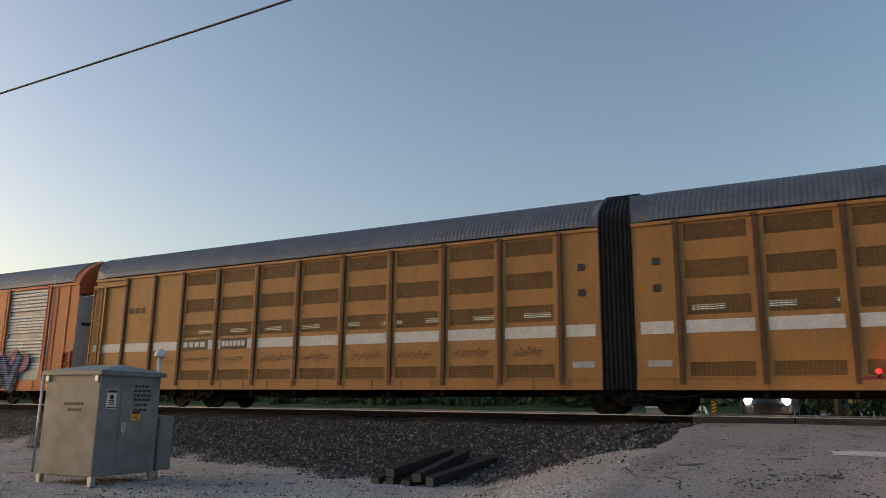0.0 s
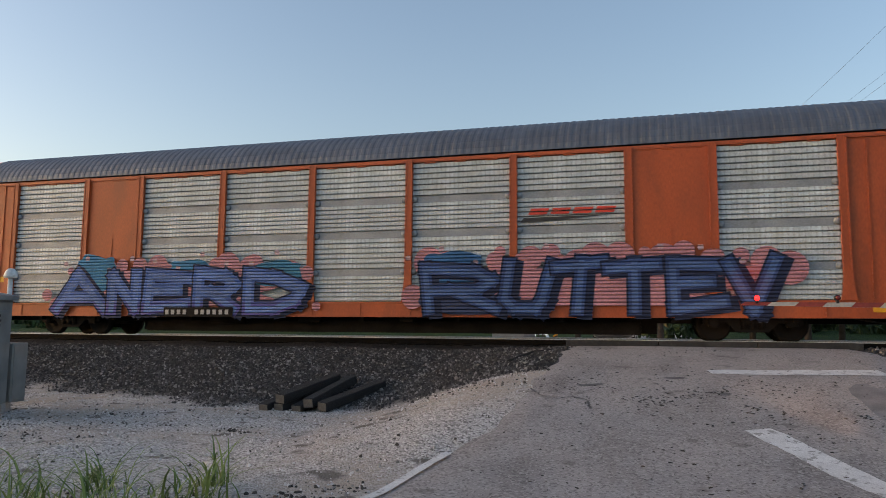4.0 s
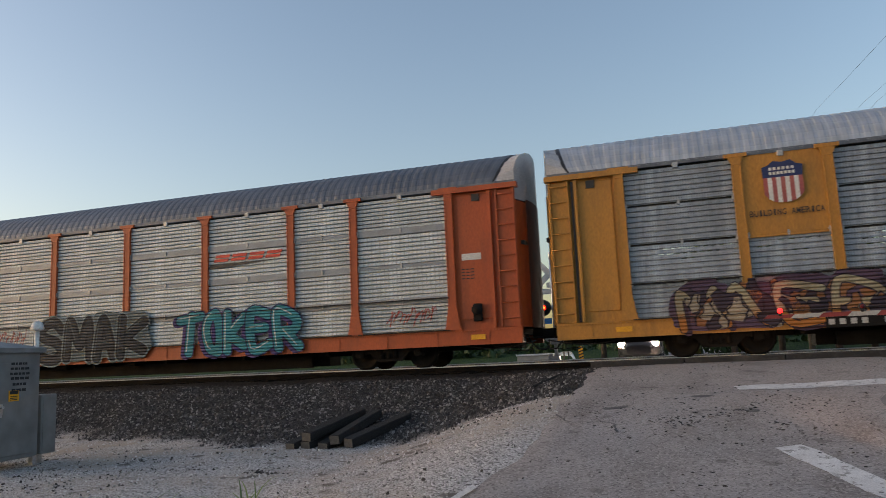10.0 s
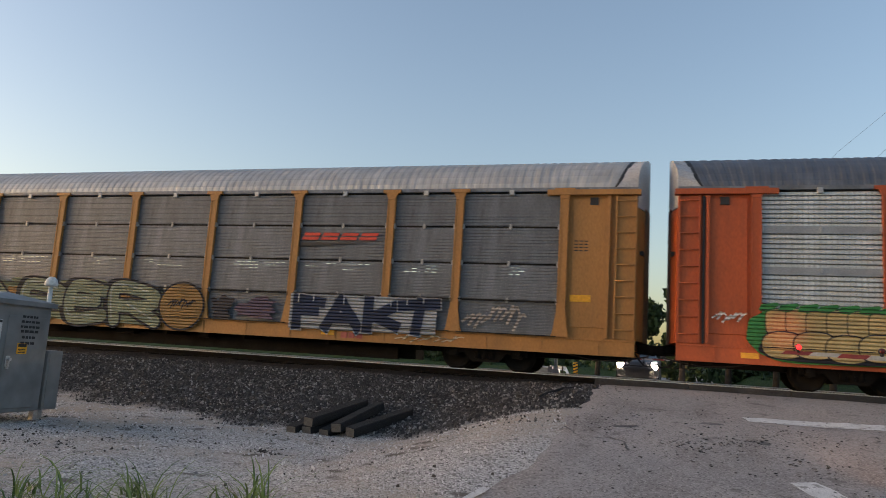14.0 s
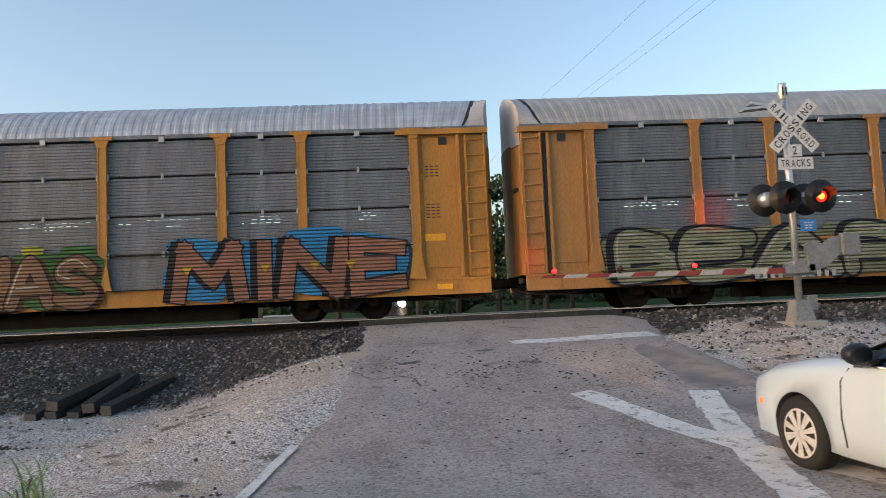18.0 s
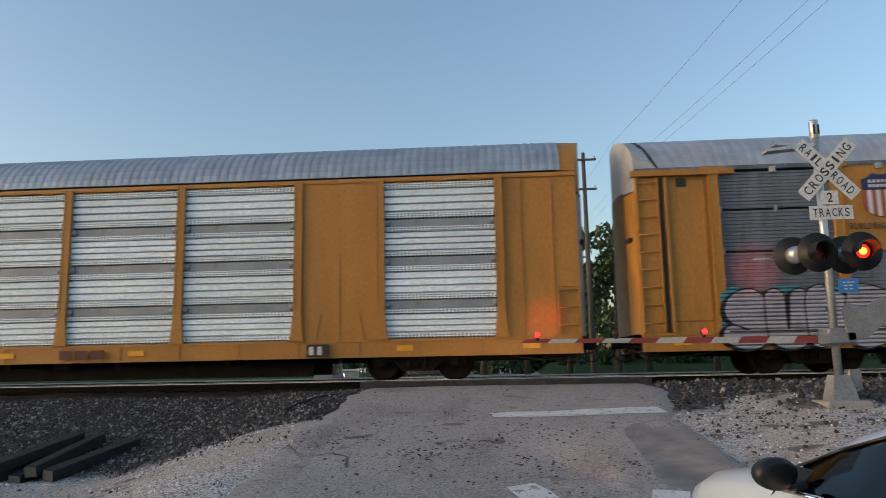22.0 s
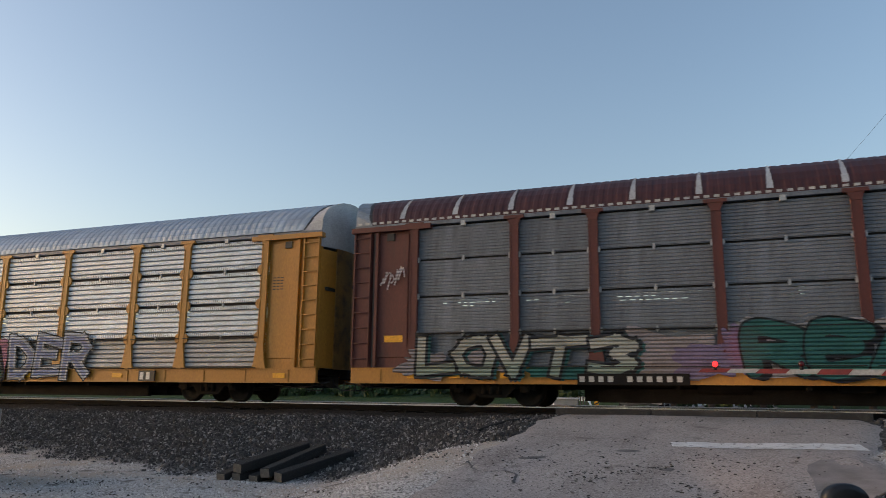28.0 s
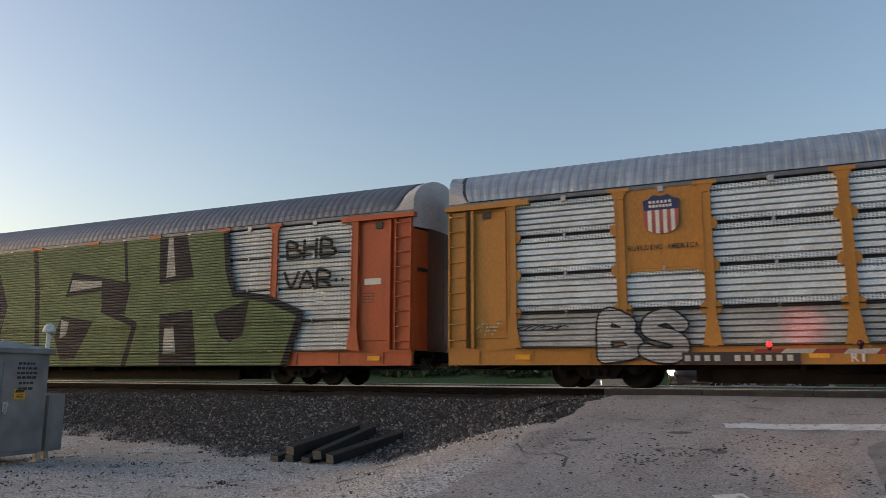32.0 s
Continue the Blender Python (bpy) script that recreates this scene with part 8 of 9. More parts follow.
def lamp(name, kind, place, target, power, colour, size=0.05, spot=60):
    d = bpy.data.lights.new(name, kind)
    d.energy, d.color, d.shadow_soft_size = power, colour, size
    if kind == "SPOT":
        d.spot_size, d.spot_blend = radians(spot), 1.0
    ob = new(name, d)
    ob.matrix_world = look(place, target)
    return ob


lamp("flasher_light", "SPOT", (6.66, 13.40, 3.48), (6.2, 8, 2.6), 0.6, (1.0, 0.08, 0.03), 0.08, 120)
lamp("flasher_light", "SPOT", (6.58, 14.30, 3.48), (7.05, 19.27, 3.9), 130, (1.0, 0.05, 0.03), 0.08, 17)
lamp("gate_light", "SPOT", (1.67, 13.62, 2.33), (2.1, 19.27, 2.85), 110, (1.0, 0.05, 0.03), 0.04, 12)


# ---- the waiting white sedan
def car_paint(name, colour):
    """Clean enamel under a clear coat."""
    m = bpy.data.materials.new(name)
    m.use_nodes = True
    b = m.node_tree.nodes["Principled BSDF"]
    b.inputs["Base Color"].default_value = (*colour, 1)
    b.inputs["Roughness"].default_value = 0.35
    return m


# White with blue mixed in to offset the warm light on the body
M_CARWHITE = car_paint("blue_offset_car_white", (0.48, 0.58, 0.68))
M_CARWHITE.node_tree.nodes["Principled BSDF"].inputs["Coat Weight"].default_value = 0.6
M_POLE = mat("weathered_pole_timber", (0.10, 0.085, 0.07), 0.9, 0, 0.25, 1.5, 30, 0.3, stretch=(4, 4, 0.5))
M_CARDARK = mat("dark_car_paint", (0.02, 0.022, 0.027), 0.3, 0, 0.1, 1, 10, 0.0)
M_TRIM = mat("black_plastic_trim", (0.010, 0.010, 0.011), 0.45, 0, 0.15, 4, 60, 0.03)
M_CHROME = mat("bright_trim", (0.75, 0.75, 0.76), 0.15, 1.0, 0.03, 4, 40, 0.0)
M_TYRE = mat("tyre_rubber", (0.012, 0.012, 0.012), 0.8, 0, 0.2, 6, 80, 0.2)
M_RIM = mat("silver_wheel_cover", (0.62, 0.61, 0.59), 0.4, 0.2, 0.05, 4, 40, 0.02)
M_TINT = thin_glass("tinted_car_glass", (0.10, 0.13, 0.13))
M_AMBERLIT = glow("amber_marker_lamp", (1.0, 0.16, 0.02), 0.18)
M_HEADLIT = glow("lit_headlamp", (1.0, 0.86, 0.62), 120.0)
M_HEADGLASS = mat("headlamp_lens", (0.6, 0.6, 0.6), 0.1, 0.2, 0.05, 4, 40, 0.0)
STATIONS = [  # y, half width, belt z, top z, top half width, floor z
    (2.30, 0.50, 0.54, 0.60, 0.40, 0.24), (2.24, 0.70, 0.66, 0.74, 0.55, 0.20), (2.10, 0.81, 0.75, 0.84, 0.66, 0.18), (1.80, 0.87, 0.84, 0.935, 0.72, 0.18), (1.36, 0.895, 0.91, 1.005, 0.74, 0.18),
    (0.92, 0.895, 0.965, 1.055, 0.74, 0.18), (0.62, 0.895, 0.985, 1.18, 0.70, 0.18), (0.28, 0.895, 1.00, 1.33, 0.65, 0.18), (-0.05, 0.895, 1.02, 1.44, 0.625, 0.18), (-0.42, 0.895, 1.045, 1.50, 0.615, 0.18), (-0.85, 0.895, 1.075, 1.52, 0.61, 0.18),
    (-1.25, 0.89, 1.105, 1.485, 0.60, 0.18), (-1.60, 0.885, 1.125, 1.38, 0.59, 0.18), (-1.90, 0.87, 1.13, 1.23, 0.63, 0.18), (-2.10, 0.84, 1.11, 1.16, 0.66, 0.20), (-2.24, 0.78, 1.02, 1.08, 0.62, 0.24), (-2.30, 0.66, 0.86, 0.90, 0.5, 0.30)]


def body_mesh():
    bm = bmesh.new()
    rings = []
    for y, w, belt, top, tw, floor in STATIONS:
        half = [(0.0, floor), (w * 0.80, floor), (w * 0.96, floor + 0.06), (w * 0.995, floor + 0.28), (w, (floor + belt) * 0.55 + 0.05), (w * 0.985, belt - 0.05), (w * 0.955, belt), (w * 0.93, belt + min(0.02, (top - belt) * 0.3)), (tw + (w * 0.93 - tw) * 0.16, top - (top - belt) * 0.16 - 0.012), (tw * 0.93, top - 0.014), (tw * 0.4, top + 0.012), (0.0, top + 0.018)]
        ring = [bm.verts.new((x, y, z)) for x, z in half] + [bm.verts.new((-x, y, z)) for x, z in half[-2:0:-1]]
        rings.append(ring)
    n = len(rings[0])
    for i, (a, b) in enumerate(zip(rings, rings[1:])):
        for k in range(n):
            f = bm.faces.new((a[k], a[(k + 1) % n], b[(k + 1) % n], b[k]))
            f.smooth = True
            if k in (7, n - 8) and 6 <= i <= 11:
                f.material_index = 1
            if k in (9, 10, 11, 12) and i in (5, 6, 7):
                f.material_index = 1
            if k in (8, 9, 10, 11, 12, 13) and i in (11, 12):
                f.material_index = 1
    bm.faces.new(rings[0][::-1])
    bm.faces.new(rings[-1])
    bmesh.ops.recalc_face_normals(bm, faces=bm.faces)
    return bm


def cut_wheel_arches(bm, mats):
    me = bpy.data.meshes.new("body")
    bm.to_mesh(me)
    bm.free()
    for m in mats:
        me.materials.append(m)
    ob = bpy.data.objects.new("body", me)
    scene.collection.objects.link(ob)
    cb = bmesh.new()
    for y in (1.36, -1.32):
        for s in (-1, 1):
            cyl(cb, (s * 0.60, y, 0.33), (s * 1.2, y, 0.33), 0.375, 36)
    bmesh.ops.recalc_face_normals(cb, faces=cb.faces)
    cm = bpy.data.meshes.new("cutter")
    cb.to_mesh(cm)
    cb.free()
    co = bpy.data.objects.new("cutter", cm)
    scene.collection.objects.link(co)
    cm.materials.append(M_TRIM)
    md = ob.modifiers.new("arch", "BOOLEAN")
    md.object, md.operation, md.solver = co, "DIFFERENCE", "EXACT"
    res = bpy.data.meshes.new_from_object(ob.evaluated_get(bpy.context.evaluated_depsgraph_get()))
    bpy.data.objects.remove(ob)
    bpy.data.objects.remove(co)
    return res


def side_x(y, z):
    """The body's half width at a place along it, below the belt."""
    for a, b in zip(STATIONS, STATIONS[1:]):
        if b[0] <= y <= a[0]:
            t = (a[0] - y) / (a[0] - b[0])
            w = a[1] + (b[1] - a[1]) * t
            belt = a[2] + (b[2] - a[2]) * t
            if z > belt - 0.05:
                return w * (0.985 - 0.03 * (z - belt + 0.05) / 0.05)
            if z < 0.46:
                return w * 0.995
            return w * (1.0 - 0.015 * max(0, (z - 0.65) / max(0.05, belt - 0.7)))
    return 0.6


def build_sedan(name, label, paint, m, lit):
    car = thing(name, label, "car", m=m)
    bm = body_mesh()
    body = new("body", cut_wheel_arches(bm, [paint, M_TINT, M_TRIM]))
    body.parent = car
    bm = bmesh.new()
    box(bm, -0.70, 0.70, -1.9, 0.85, 0.20, 0.52)
    for x in (-0.38, 0.38):
        for y in (-0.35, -1.25):
            box(bm, x - 0.24, x + 0.24, y - 0.25, y + 0.25, 0.5, 0.66, bevel=0.04)
            box(bm, x - 0.22, x + 0.22, y - 0.36, y - 0.22, 0.6, 1.12, bevel=0.05)
            box(bm, x - 0.12, x + 0.12, y - 0.36, y - 0.26, 1.14, 1.32, bevel=0.03)
    box(bm, -0.68, 0.68, 0.45, 0.85, 0.5, 0.94, bevel=0.06)
    part("interior", bm, M_TRIM, car, "dark seats and dashboard")
    for y in (1.36, -1.32):
        for s in (-1, 1):
            w = new("wheel", None)
            bm = bmesh.new()
            prof = [(0.215, -0.10), (0.30, -0.105), (0.325, -0.085), (0.335, -0.05), (0.335, 0.05), (0.325, 0.085), (0.30, 0.105), (0.215, 0.10)]
            lathe(bm, prof, "x", 32, m=Matrix.Translation((s * 0.785, y, 0.335)))
            bmesh.ops.recalc_face_normals(bm, faces=bm.faces)
            tyre = part("wheel", bm, M_TYRE, car, "black tyre on a silver wheel")
            bpy.data.objects.remove(w)
            bm = bmesh.new()
            mm = pose(s * 0.785, y, 0.335, 0, 0, 0 if s > 0 else 180)
            lathe(bm, [(0.222, 0.06), (0.222, 0.10), (0.205, 0.105), (0.195, 0.08), (0.19, 0.05)], "x", 32, m=mm)
            for k in range(10):
                mk = mm @ Matrix.Rotation(2 * math.pi * k / 10, 4, "X")
                w0, w1 = (0.016, 0.040) if k % 2 else (0.014, 0.030)
                vs = [bm.verts.new(mk @ Vector((x + dx, y2, z2))) for dx in (0.0, 0.03) for x, y2, z2 in ((0.075, -w0, 0.03), (0.075, w0, 0.03), (0.072, w1, 0.205), (0.072, -w1, 0.205))]
                for f in ((0, 1, 2, 3), (7, 6, 5, 4), (0, 4, 5, 1), (1, 5, 6, 2), (2, 6, 7, 3), (3, 7, 4, 0)):
                    bm.faces.new([vs[q] for q in f])
            lathe(bm, [(0.055, 0.06), (0.05, 0.10), (0.0, 0.108)], "x", 16, m=mm)
            bmesh.ops.recalc_face_normals(bm, faces=bm.faces)
            part("rim", bm, M_RIM, tyre, "silver multi-spoke wheel cover")
            bm = bmesh.new()
            lathe(bm, [(0.20, 0.028), (0.0, 0.028)], "x", 24, m=mm)
            part("brake_disc", bm, M_TRIM, tyre)
    for s in (-1, 1):
        bm = bmesh.new()
        mm = pose(s * 0.985, 0.48, 1.115, 0, 0, s * -10) @ Matrix.Diagonal((1.35, 1, 0.95, 1))
        lathe(bm, [(0.0, -0.06), (0.06, -0.06), (0.088, -0.052), (0.095, -0.03), (0.09, 0.02), (0.07, 0.065), (0.035, 0.09), (0.0, 0.097)], "y", 20, m=mm)
        box(bm, min(s * 0.80, s * 0.92), max(s * 0.80, s * 0.92), 0.44, 0.52, 1.02, 1.07, bevel=0.015)
        bmesh.ops.recalc_face_normals(bm, faces=bm.faces)
        part("wing_mirror", bm, M_TRIM, car, "black wing mirror")
        # shut lines, belt trim, handles
        def line(pts, r, material, nm, lab=""):
            bm = bmesh.new()
            for (y0, z0), (y1, z1) in zip(pts, pts[1:]):
                p = Vector((s * (side_x(y0, z0) + 0.003), y0, z0))
                q = Vector((s * (side_x(y1, z1) + 0.003), y1, z1))
                cyl(bm, p, q, r, 6, caps=True)
            part(nm, bm, material, car, lab)
        line([(0.72, 0.975), (0.80, 0.86), (0.80, 0.55), (0.76, 0.32)], 0.0065, M_TRIM, "shut_line")
        line([(-0.40, 1.03), (-0.42, 0.86), (-0.40, 0.55), (-0.38, 0.32)], 0.0065, M_TRIM, "shut_line")
        line([(-1.36, 1.09), (-1.30, 0.90), (-1.05, 0.60), (-0.98, 0.34)], 0.0065, M_TRIM, "shut_line")
        bm = bmesh.new()
        pts = [(0.66, 0.982), (0.28, 1.0), (-0.05, 1.02), (-0.42, 1.045), (-0.85, 1.075), (-1.25, 1.105), (-1.55, 1.123)]
        for (y0, z0), (y1, z1) in zip(pts, pts[1:]):
            cyl(bm, (s * 0.862, y0, z0 + 0.012), (s * 0.860, y1, z1 + 0.012), 0.011, 6)
        part("belt_trim", bm, M_CHROME, car, "bright window trim")
        for (yb, zb), (yt, zt), hw in (((-0.38, 1.055), (-0.47, 1.42), 0.06), ((0.60, 1.005), (0.50, 1.13), 0.10)):
            bm = bmesh.new()
            xb, xt = 0.838, 0.838 - 0.178 * (zt - zb) / 0.365
            vs = [bm.verts.new((s * (x + o), y, z)) for o in (0.0, 0.008) for x, y, z in ((xb, yb - hw, zb), (xb, yb + hw, zb), (xt, yt + hw * 0.8, zt), (xt, yt - hw * 0.8, zt))]
            for f in ((0, 1, 2, 3), (7, 6, 5, 4), (0, 4, 5, 1), (1, 5, 6, 2), (2, 6, 7, 3), (3, 7, 4, 0)):
                bm.faces.new([vs[q] for q in f])
            bmesh.ops.recalc_face_normals(bm, faces=bm.faces)
            part("pillar", bm, M_TRIM, car, "black door pillar")
        bm = bmesh.new()
        last = None
        for y, w, belt, top, tw, floor in STATIONS[5:13]:
            p = Vector((s * (tw + (w * 0.93 - tw) * 0.16 + 0.002), y, top - (top - belt) * 0.16 - 0.012))
            if last is not None:
                cyl(bm, last, p, 0.009, 6)
            last = p
        part("window_seal", bm, M_TRIM, car, "black rubber seal round the side windows")
        for y in (-0.28, -1.12):
            bm = bmesh.new()
            x = side_x(y, 0.87)
            box(bm, min(s * x, s * (x + 0.035)), max(s * x, s * (x + 0.035)), y - 0.10, y + 0.10, 0.855, 0.888, bevel=0.01)
            part("door_handle", bm, paint, car, "painted door handle")
        bm = bmesh.new()
        # The lit lens is made round and oversized to stand for its glare
        if lit:
            lathe(bm, [(0.15, 2.05), (0.15, 2.20), (0.12, 2.25), (0.05, 2.27), (0.0, 2.275)], "y", 18, m=pose(s * 0.68, 0, 0.70))
        else:
            box(bm, min(s * 0.54, s * 0.76), max(s * 0.54, s * 0.76), 2.06, 2.17, 0.60, 0.74, bevel=0.03)
        part("headlamp", bm, M_HEADGLASS if not lit else M_HEADLIT, car, "headlamp")
        bm = bmesh.new()
        x = side_x(1.98, 0.55)
        box(bm, min(s * (x - 0.02), s * (x + 0.006)), max(s * (x - 0.02), s * (x + 0.006)), 1.93, 2.00, 0.52, 0.57)
        part("marker_lamp", bm, M_AMBERLIT, car, "amber marker lamp")
        bm = bmesh.new()
        box(bm, min(s * 0.55, s * 0.86), max(s * 0.55, s * 0.86), -2.24, -2.12, 0.80, 0.95, bevel=0.02)
        part("tail_lamp", bm, M_RED, car, "red tail lamp")
    return car


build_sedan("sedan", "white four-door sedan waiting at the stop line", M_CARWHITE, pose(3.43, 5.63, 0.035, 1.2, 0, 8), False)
for s in (-0.65, 0.65):
    p = pose(3.43, 5.63, 0.035, 1.2, 0, 8) @ Vector((s, 2.32, 0.66))
    lamp("headlamp_light", "SPOT", p, (p.x - 1.0, 14.0, 1.02), 120, (1.0, 0.60, 0.32), 0.06, 22)

# vehicles across the tracks
build_sedan("sedan", "dark car with lit headlamps waiting beyond the tracks", M_CARDARK, pose(-1.9, 34.25, 1.235, 0, 0, 180), True)


def build_guard_rail():
    """A corrugated road rail that slopes to the ground at its near end, before a pale culvert wall."""
    root = thing("guard_rail", "pale steel guard rail with a sloping end beside the road", "guard rail")
    def at(u):
        return Vector((-6.95 - 0.26 * u, 49.5 + u, 0.25 + 0.72 + 0.62 * smoothstep(0.0, 3.5, u)))
    bm, prof, rings = bmesh.new(), [(0.03, -0.16), (-0.03, -0.11), (-0.03, -0.05), (0.03, 0.0), (-0.03, 0.05), (-0.03, 0.11), (0.03, 0.16)], []
    for k in range(25):
        c = at(k * 0.6)
        rings.append([bm.verts.new((c.x - dx * 1.2, c.y, c.z + dz)) for dx, dz in prof])
    for a, b in zip(rings, rings[1:]):
        for j in range(6):
            bm.faces.new((a[j], b[j], b[j + 1], a[j + 1]))
    part("rail_beam", bm, M_GALV_PLAIN, root, "corrugated galvanised beam")
    for k in range(5):
        c = at(1.0 + 3.2 * k)
        bm = bmesh.new()
        box(bm, c.x - 0.14, c.x - 0.05, c.y - 0.07, c.y + 0.07, 0.15, c.z + 0.14, bevel=0.008)
        part("rail_post", bm, M_POLE, root, "weathered timber post")
    wall = thing("culvert_wall", "low pale concrete culvert wall in the grass", "wall", m=pose(-10.1, 53.0, 0.2, 0, 0, 4))
    bm = bmesh.new()
    box(bm, -1.6, 1.5, -0.15, 0.15, 0, 1.35, bevel=0.02)
    part("face", bm, M_CONCRETE, wall)
    bm = bmesh.new()
    box(bm, -1.68, 1.58, -0.22, 0.22, 1.35, 1.47, bevel=0.02)
    part("coping", bm, M_SIGN, wall, "paler coping")


def build_marker():
    """A striped hazard plate on a thin post."""
    root = thing("hazard_marker", "yellow and black striped hazard plate on a thin post", "road sign", m=pose(-6.6, 49.0, 0.22))
    bm = bmesh.new()
    cyl(bm, (0, 0, 0), (0, 0, 1.7), 0.03, 8)
    part("post", bm, M_STEEL, root)
    bm = bmesh.new()
    box(bm, -0.15, 0.15, -0.045, -0.03, 0.95, 1.80, bevel=0.005)
    plate = part("plate", bm, M_LABEL, root, "yellow reflective plate")
    for k in range(4):
        bm = bmesh.new()
        z = 1.0 + 0.2 * k
        prism(bm, [(-0.15, z), (0.15, z + 0.12), (0.15, z + 0.21), (-0.15, z + 0.09)], -0.050, -0.046)
        part("stripe", bm, M_BLACKPAINT, plate)


build_guard_rail()
build_marker()


# ---- poles, wires
M_WIRE = mat("dark_cable", (0.06, 0.06, 0.062), 0.6, 0, 0.1, 1, 20, 0.0)


def utility_pole(x, y, h, turn=0.0):
    z = ground_z(x, y)
    root = thing("utility_pole", "tall weathered timber utility pole with crossarms", "utility pole", "utility poles", m=pose(x, y, z, 0, 0, turn))
    bm = bmesh.new()
    cyl(bm, (0, 0, -0.3), (0, 0, h), 0.17, 12, 0.11)
    part("pole", bm, M_POLE, root)
    for zz, w in ((h - 0.45, 0.75), (h - 2.25, 0.7)):
        bm = bmesh.new()
        box(bm, -w, w, -0.16, -0.06, zz - 0.06, zz + 0.06, bevel=0.01)
        arm = part("crossarm", bm, M_POLE, root)
        for xx in (-w + 0.1, w - 0.1):
            bm = bmesh.new()
            lathe(bm, [(0.02, zz + 0.06), (0.02, zz + 0.10), (0.05, zz + 0.12), (0.04, zz + 0.2), (0.0, zz + 0.22)], "z", 10, m=Matrix.Translation((xx, -0.11, 0)))
            part("insulator", bm, M_GREYPAINT, arm, "glazed insulator")


utility_pole(6.5, 45.0, 13.35, 0)
utility_pole(14.6, -22.0, 13.6, 0)
utility_pole(-75.0, 14.2, 12.6, 90)
utility_pole(48.0, 14.2, 12.6, 90)


def wire(pts, r, label):
    """One sagging line through its supports, as a single tube."""
    bm, path = bmesh.new(), []
    for p, q in zip(pts, pts[1:]):
        for k in range(14 if q is not pts[-1] else 15):
            u = k / 14
            v = Vector(p).lerp(Vector(q), u)
            v.z -= 4 * u * (1 - u) * (Vector(p) - Vector(q)).length / 75
            path.append(v)
    tube(bm, path, r, 5)
    tagged(part("overhead_wire", bm, M_WIRE, None), label, "wire", "overhead wires")


wire([(4.3, 96.0, 14.5), (8.1, 44.9, 14.62), (13.1, -22.1, 14.3)], 0.006, "thin overhead line between utility poles")
wire([(6.6, 96.0, 14.5), (10.4, 44.9, 14.62), (15.4, -22.1, 14.3)], 0.006, "thin overhead line between utility poles")
wire([(7.3, 96.0, 14.5), (11.1, 44.9, 14.62), (16.1, -22.1, 14.3)], 0.006, "thin overhead line between utility poles")
wire([(-40, 4.645, 5.86), (30, 6.955, 7.96)], 0.014, "thick dark cable across the sky")

for x, y, h in ((-40.0, 4.645, 5.98), (30.0, 6.955, 8.08)):
    cp = thing("cable_pole", "weathered timber pole that carries a single cable", "pole", m=pose(x, y, ground_z(x, y) - 0.1))
    bm = bmesh.new()
    cyl(bm, (0, 0, 0), (0, 0, h - ground_z(x, y)), 0.13, 10, 0.10)
    part("pole", bm, M_POLE, cp)
    bm = bmesh.new()
    cyl(bm, (0, 0, h - ground_z(x, y) - 0.12), (0, 0, h - ground_z(x, y) + 0.06), 0.03, 8)
    part("insulator", bm, M_GREYPAINT, cp)

lp = thing("light_pole", "thin tall grey pole with a small fixture", "pole", m=pose(-2.9, 44.0, 0.85))
bm = bmesh.new()
cyl(bm, (0, 0, 0), (0, 0, 10.6), 0.07, 10, 0.035)
part("pole", bm, M_STEEL, lp)
bm = bmesh.new()
box(bm, -0.25, 0.25, -0.12, 0.12, 6.0, 6.25, bevel=0.03)
part("fixture", bm, M_STEEL, lp)


# ---- trees and grass
def leaf_mat(name, a, b):
    m = bpy.data.materials.new(name)
    m.use_nodes = True
    n, l = m.node_tree.nodes, m.node_tree.links
    bs = n["Principled BSDF"]
    bs.inputs["Roughness"].default_value = 0.7
    g, r = n.new("ShaderNodeNewGeometry"), n.new("ShaderNodeValToRGB")
    r.color_ramp.elements[0].color, r.color_ramp.elements[1].color = (*a, 1), (*b, 1)
    l.new(g.outputs["Random Per Island"], r.inputs[0])
    l.new(r.outputs[0], bs.inputs["Base Color"])
    return m


M_LEAF = leaf_mat("dark_green_foliage", (0.012, 0.030, 0.008), (0.055, 0.095, 0.022))
M_BARK = mat("grey_brown_bark", (0.07, 0.055, 0.045), 0.9, 0, 0.3, 3, 30, 0.5)


def leaf_cloud(rnd, centres, count, size):
    co, fa = [], []
    for _ in range(count):
        c, r = rnd.choice(centres)
        d = Vector((rnd.gauss(0, 1), rnd.gauss(0, 1), rnd.gauss(0, 1)))
        d = d.normalized() * r * rnd.random() ** 0.35
        p = Vector(c) + Vector((d.x, d.y, d.z * 0.8))
        q = Euler((rnd.uniform(0, 6.3), rnd.uniform(0, 6.3), rnd.uniform(0, 6.3))).to_matrix()
        s = size * rnd.uniform(0.6, 1.4)
        k = len(co)
        for u in ((-0.5, 0, 0), (0, -0.32, 0.06), (0.6, 0, 0), (0, 0.32, 0.06)):
            co.append(tuple(p + q @ (Vector(u) * s)))
        fa.append((k, k + 1, k + 2, k + 3))
    return co, fa


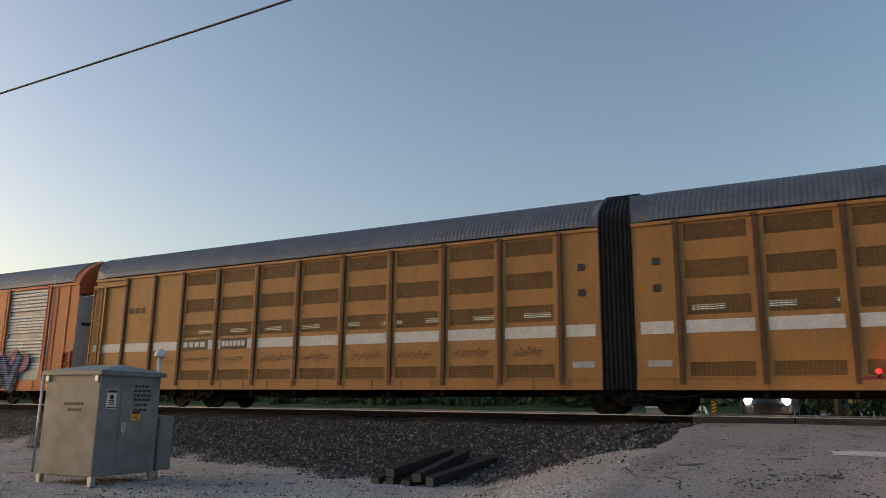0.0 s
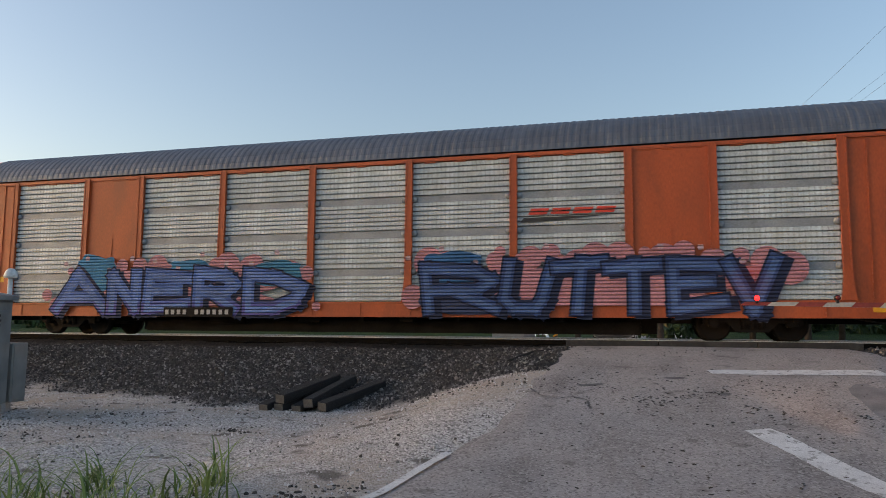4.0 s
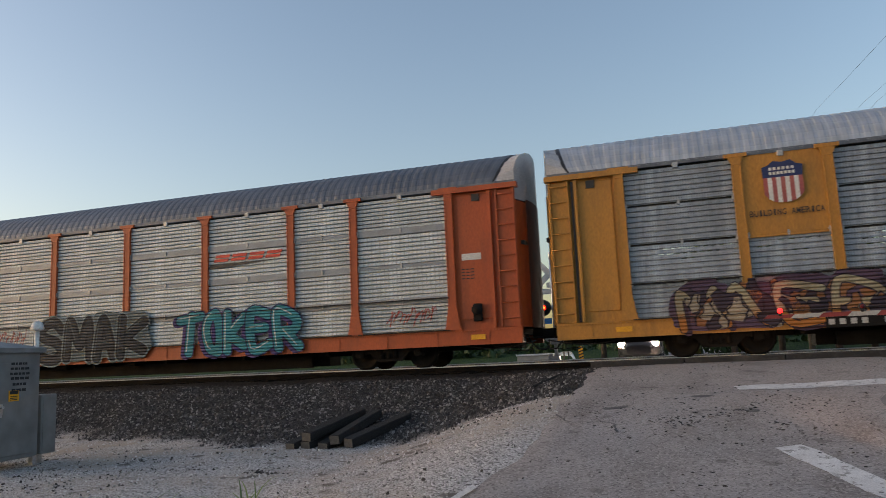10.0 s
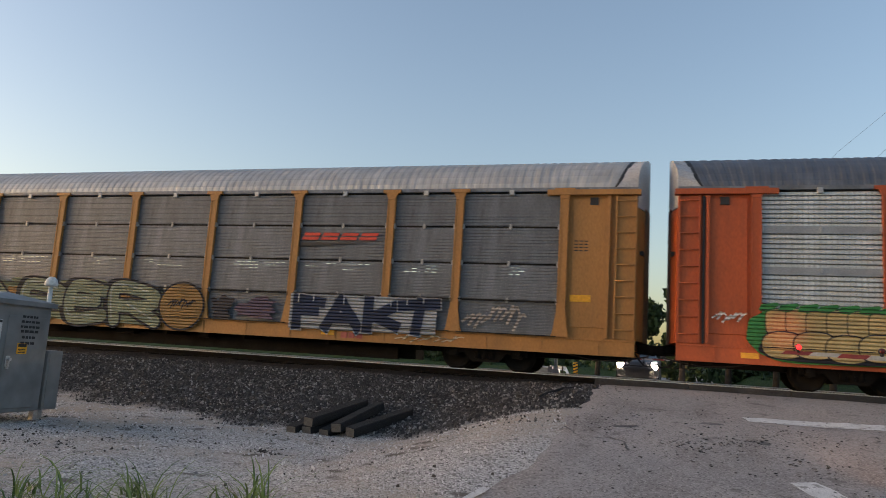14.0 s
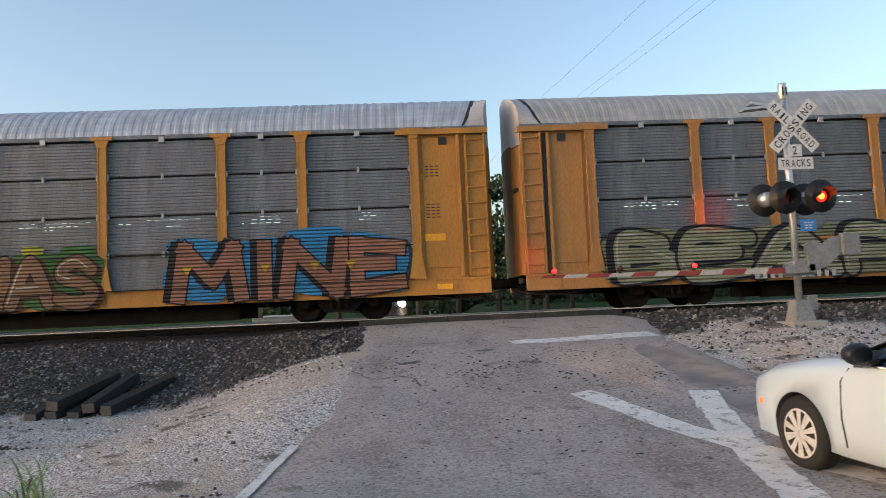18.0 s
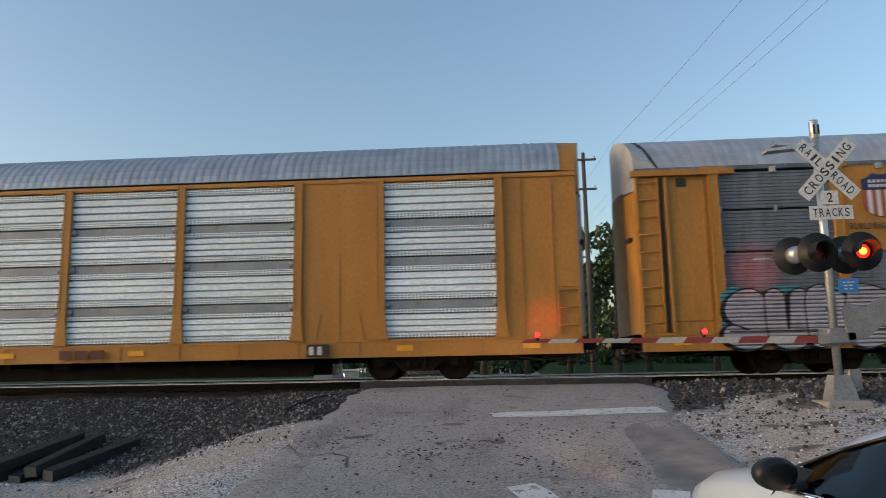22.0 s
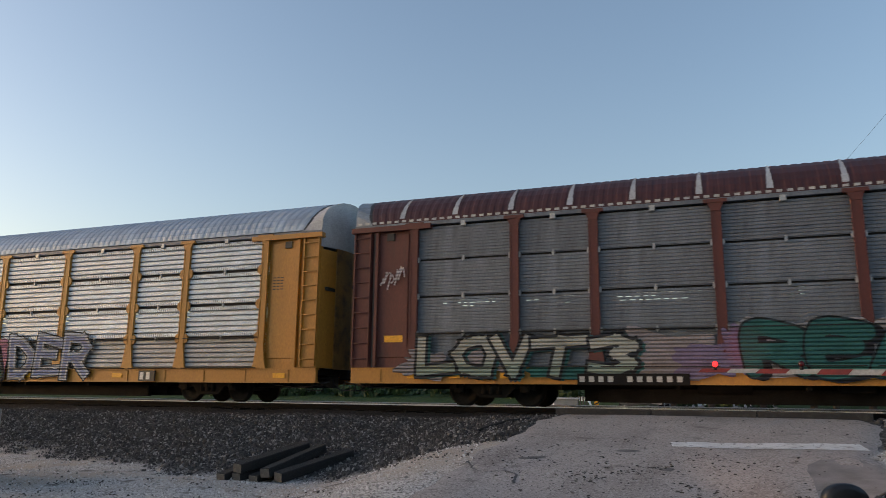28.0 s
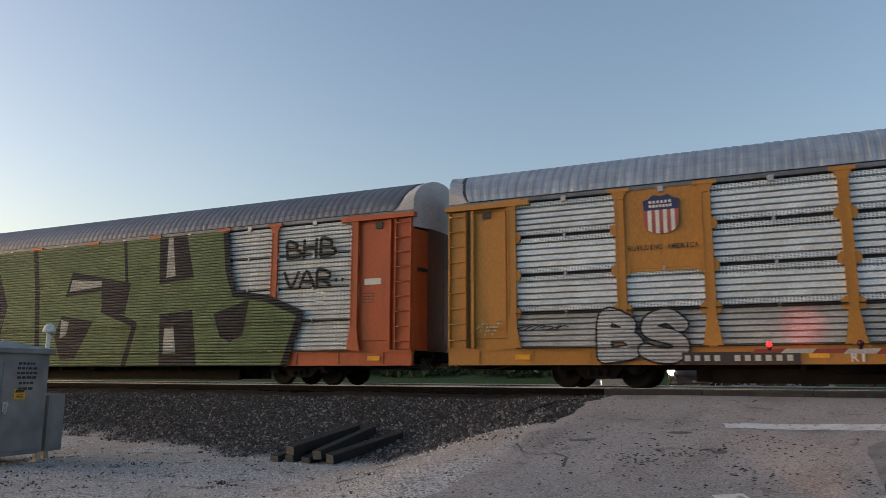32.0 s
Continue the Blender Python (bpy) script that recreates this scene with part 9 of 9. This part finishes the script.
def build_tree(x, y, h, seed):
    rnd = random.Random(seed)
    z = 0.85
    t = thing("tree", "dark green broadleaf tree beyond the tracks", "tree", "trees", m=pose(x, y, z))
    bm = bmesh.new()
    cyl(bm, (0, 0, -0.2), (0.1, 0, h * 0.45), 0.26, 9, 0.14)
    centres = []
    for k in range(13):
        a = rnd.uniform(0, 6.28)
        zz = h * rnd.uniform(0.28, 0.90)
        rr = h * rnd.uniform(0.05, 0.27) * (1.15 - 0.6 * zz / h)
        p = Vector((rr * math.cos(a), rr * math.sin(a), zz))
        cyl(bm, (0.05, 0, min(zz * 0.7, h * 0.45)), p, 0.08, 6, 0.02)
        centres.append((p, h * rnd.uniform(0.10, 0.17)))
    part("trunk", bm, M_BARK, t)
    co, fa = leaf_cloud(rnd, centres, 2600, 0.42)
    me = bpy.data.meshes.new("crown")
    me.from_pydata(co, [], fa)
    me.materials.append(M_LEAF)
    part("crown", me, None, t)


for k, (x, h) in enumerate(((-6.2, 6.6), (-3.0, 7.6), (0.0, 8.0), (3.4, 11.6), (6.6, 11.9), (9.6, 11.2), (13.2, 10.6), (17.0, 9.2), (22, 9.8), (28, 8.5))):
    build_tree(x * 1.02, 60 + 4 * math.sin(k * 2.3), h, 50 + k)

rnd = random.Random(77)
centres = []
for k in range(420):
    x = -260 + 460 * k / 420 + rnd.uniform(-1, 1)
    top = lerp_table([(-260, 9.0), (-60, 4.2), (-12, 3.4), (4, 5), (30, 7), (200, 9)], x)
    y = 78 + rnd.uniform(-5, 12) + abs(x) * 0.12
    centres.append((Vector((x, y, 1.6 + top * rnd.uniform(0.15, 0.72))), top * rnd.uniform(0.22, 0.36)))
co, fa = leaf_cloud(rnd, centres, 16000, 0.85)
me = bpy.data.meshes.new("far_woods")
me.from_pydata(co, [], fa)
me.materials.append(M_LEAF)
tagged(new("far_woods", me), "dark distant belt of woods", "woods", kind="stuff")

rnd = random.Random(78)
centres = [(Vector((-170 + 270 * k / 500, 72 + rnd.uniform(-3, 4), 1.0 + rnd.uniform(0, 1.7))), rnd.uniform(0.6, 1.3)) for k in range(500)]
co, fa = leaf_cloud(rnd, centres, 26000, 0.7)
me = bpy.data.meshes.new("far_hedge")
me.from_pydata(co, [], fa)
me.materials.append(M_LEAF)
tagged(new("far_hedge", me), "dark low hedge along the far field", "hedge", kind="stuff")

M_GRASS = leaf_mat("grass_blades", (0.05, 0.10, 0.018), (0.21, 0.27, 0.06))


def grass(name, clumps, blades, height, seed, label):
    rnd = random.Random(seed)
    co, fa = [], []
    for cx, cy, spread in clumps:
        for _ in range(blades):
            x, y = cx + rnd.gauss(0, spread), cy + rnd.gauss(0, spread)
            h = height * (rnd.uniform(0.25, 0.6) if rnd.random() < 0.62 else rnd.uniform(0.7, 1.1))
            a = rnd.uniform(0, 6.28)
            lean = h * rnd.uniform(0.5, 1.8)
            d = Vector((math.cos(a), math.sin(a), 0))
            w = Vector((-d.y, d.x, 0)) * rnd.uniform(0.006, 0.016)
            base = Vector((x, y, ground_z(x, y) - 0.02))
            k, n = len(co), 5
            for j in range(n + 1):
                u = j / n
                c = base + d * lean * u ** 2 + Vector((0, 0, h * (u - 0.5 * u ** 3)))
                ww = w * (1 - u) ** 0.7
                co += [tuple(c - ww), tuple(c + ww)]
            for j in range(n):
                fa.append((k + 2 * j, k + 2 * j + 1, k + 2 * j + 3, k + 2 * j + 2))
    me = bpy.data.meshes.new(name)
    me.from_pydata(co, [], fa)
    me.materials.append(M_GRASS)
    tagged(new(name, me), label, "grass", kind="stuff")


grass("grass_tufts", [(-4.45, 6.95, 0.10), (-4.55, 6.35, 0.16), (-5.0, 5.8, 0.22), (-5.4, 5.5, 0.25), (-4.6, 5.5, 0.2), (-5.9, 5.7, 0.25), (-4.3, 5.0, 0.25), (-5.0, 4.8, 0.3), (-3.9, 4.4, 0.25), (-6.3, 5.2, 0.3), (-5.4, 6.4, 0.12), (-5.9, 6.9, 0.1), (-6.7, 6.2, 0.2), (-7.2, 5.6, 0.2), (-4.15, 6.25, 0.14)], 32, 0.72, 5, "tufts of long green grass at the gravel's edge")
rnd = random.Random(8)
grass("far_grass", [(rnd.uniform(-45, -3.5) if k % 3 else rnd.uniform(5.5, 30), rnd.uniform(29.8, 40), 0.4) for k in range(260)], 26, 0.5, 6, "rough green grass beyond the tracks")


# ---- what moves
def motions():
    """The train runs to the right past the crossing; every wheelset turns with it."""
    for car, gap in TRAIN:
        walk(car, [(t, pose(gap + run, TRACK_Y, RAIL_Z)) for t, run in enumerate(RUN)])
    spin = []
    for k in range(481):
        t = k / 15
        i = min(31, int(t))
        run = RUN[i] + (RUN[i + 1] - RUN[i]) * (t - i)
        spin.append((t, math.degrees(run / 0.42)))
    for w, dx in WHEELS:
        walk(w, [(t, pose(dx, 0, 0.42, 0, a, 0)) for t, a in spin])


motions()
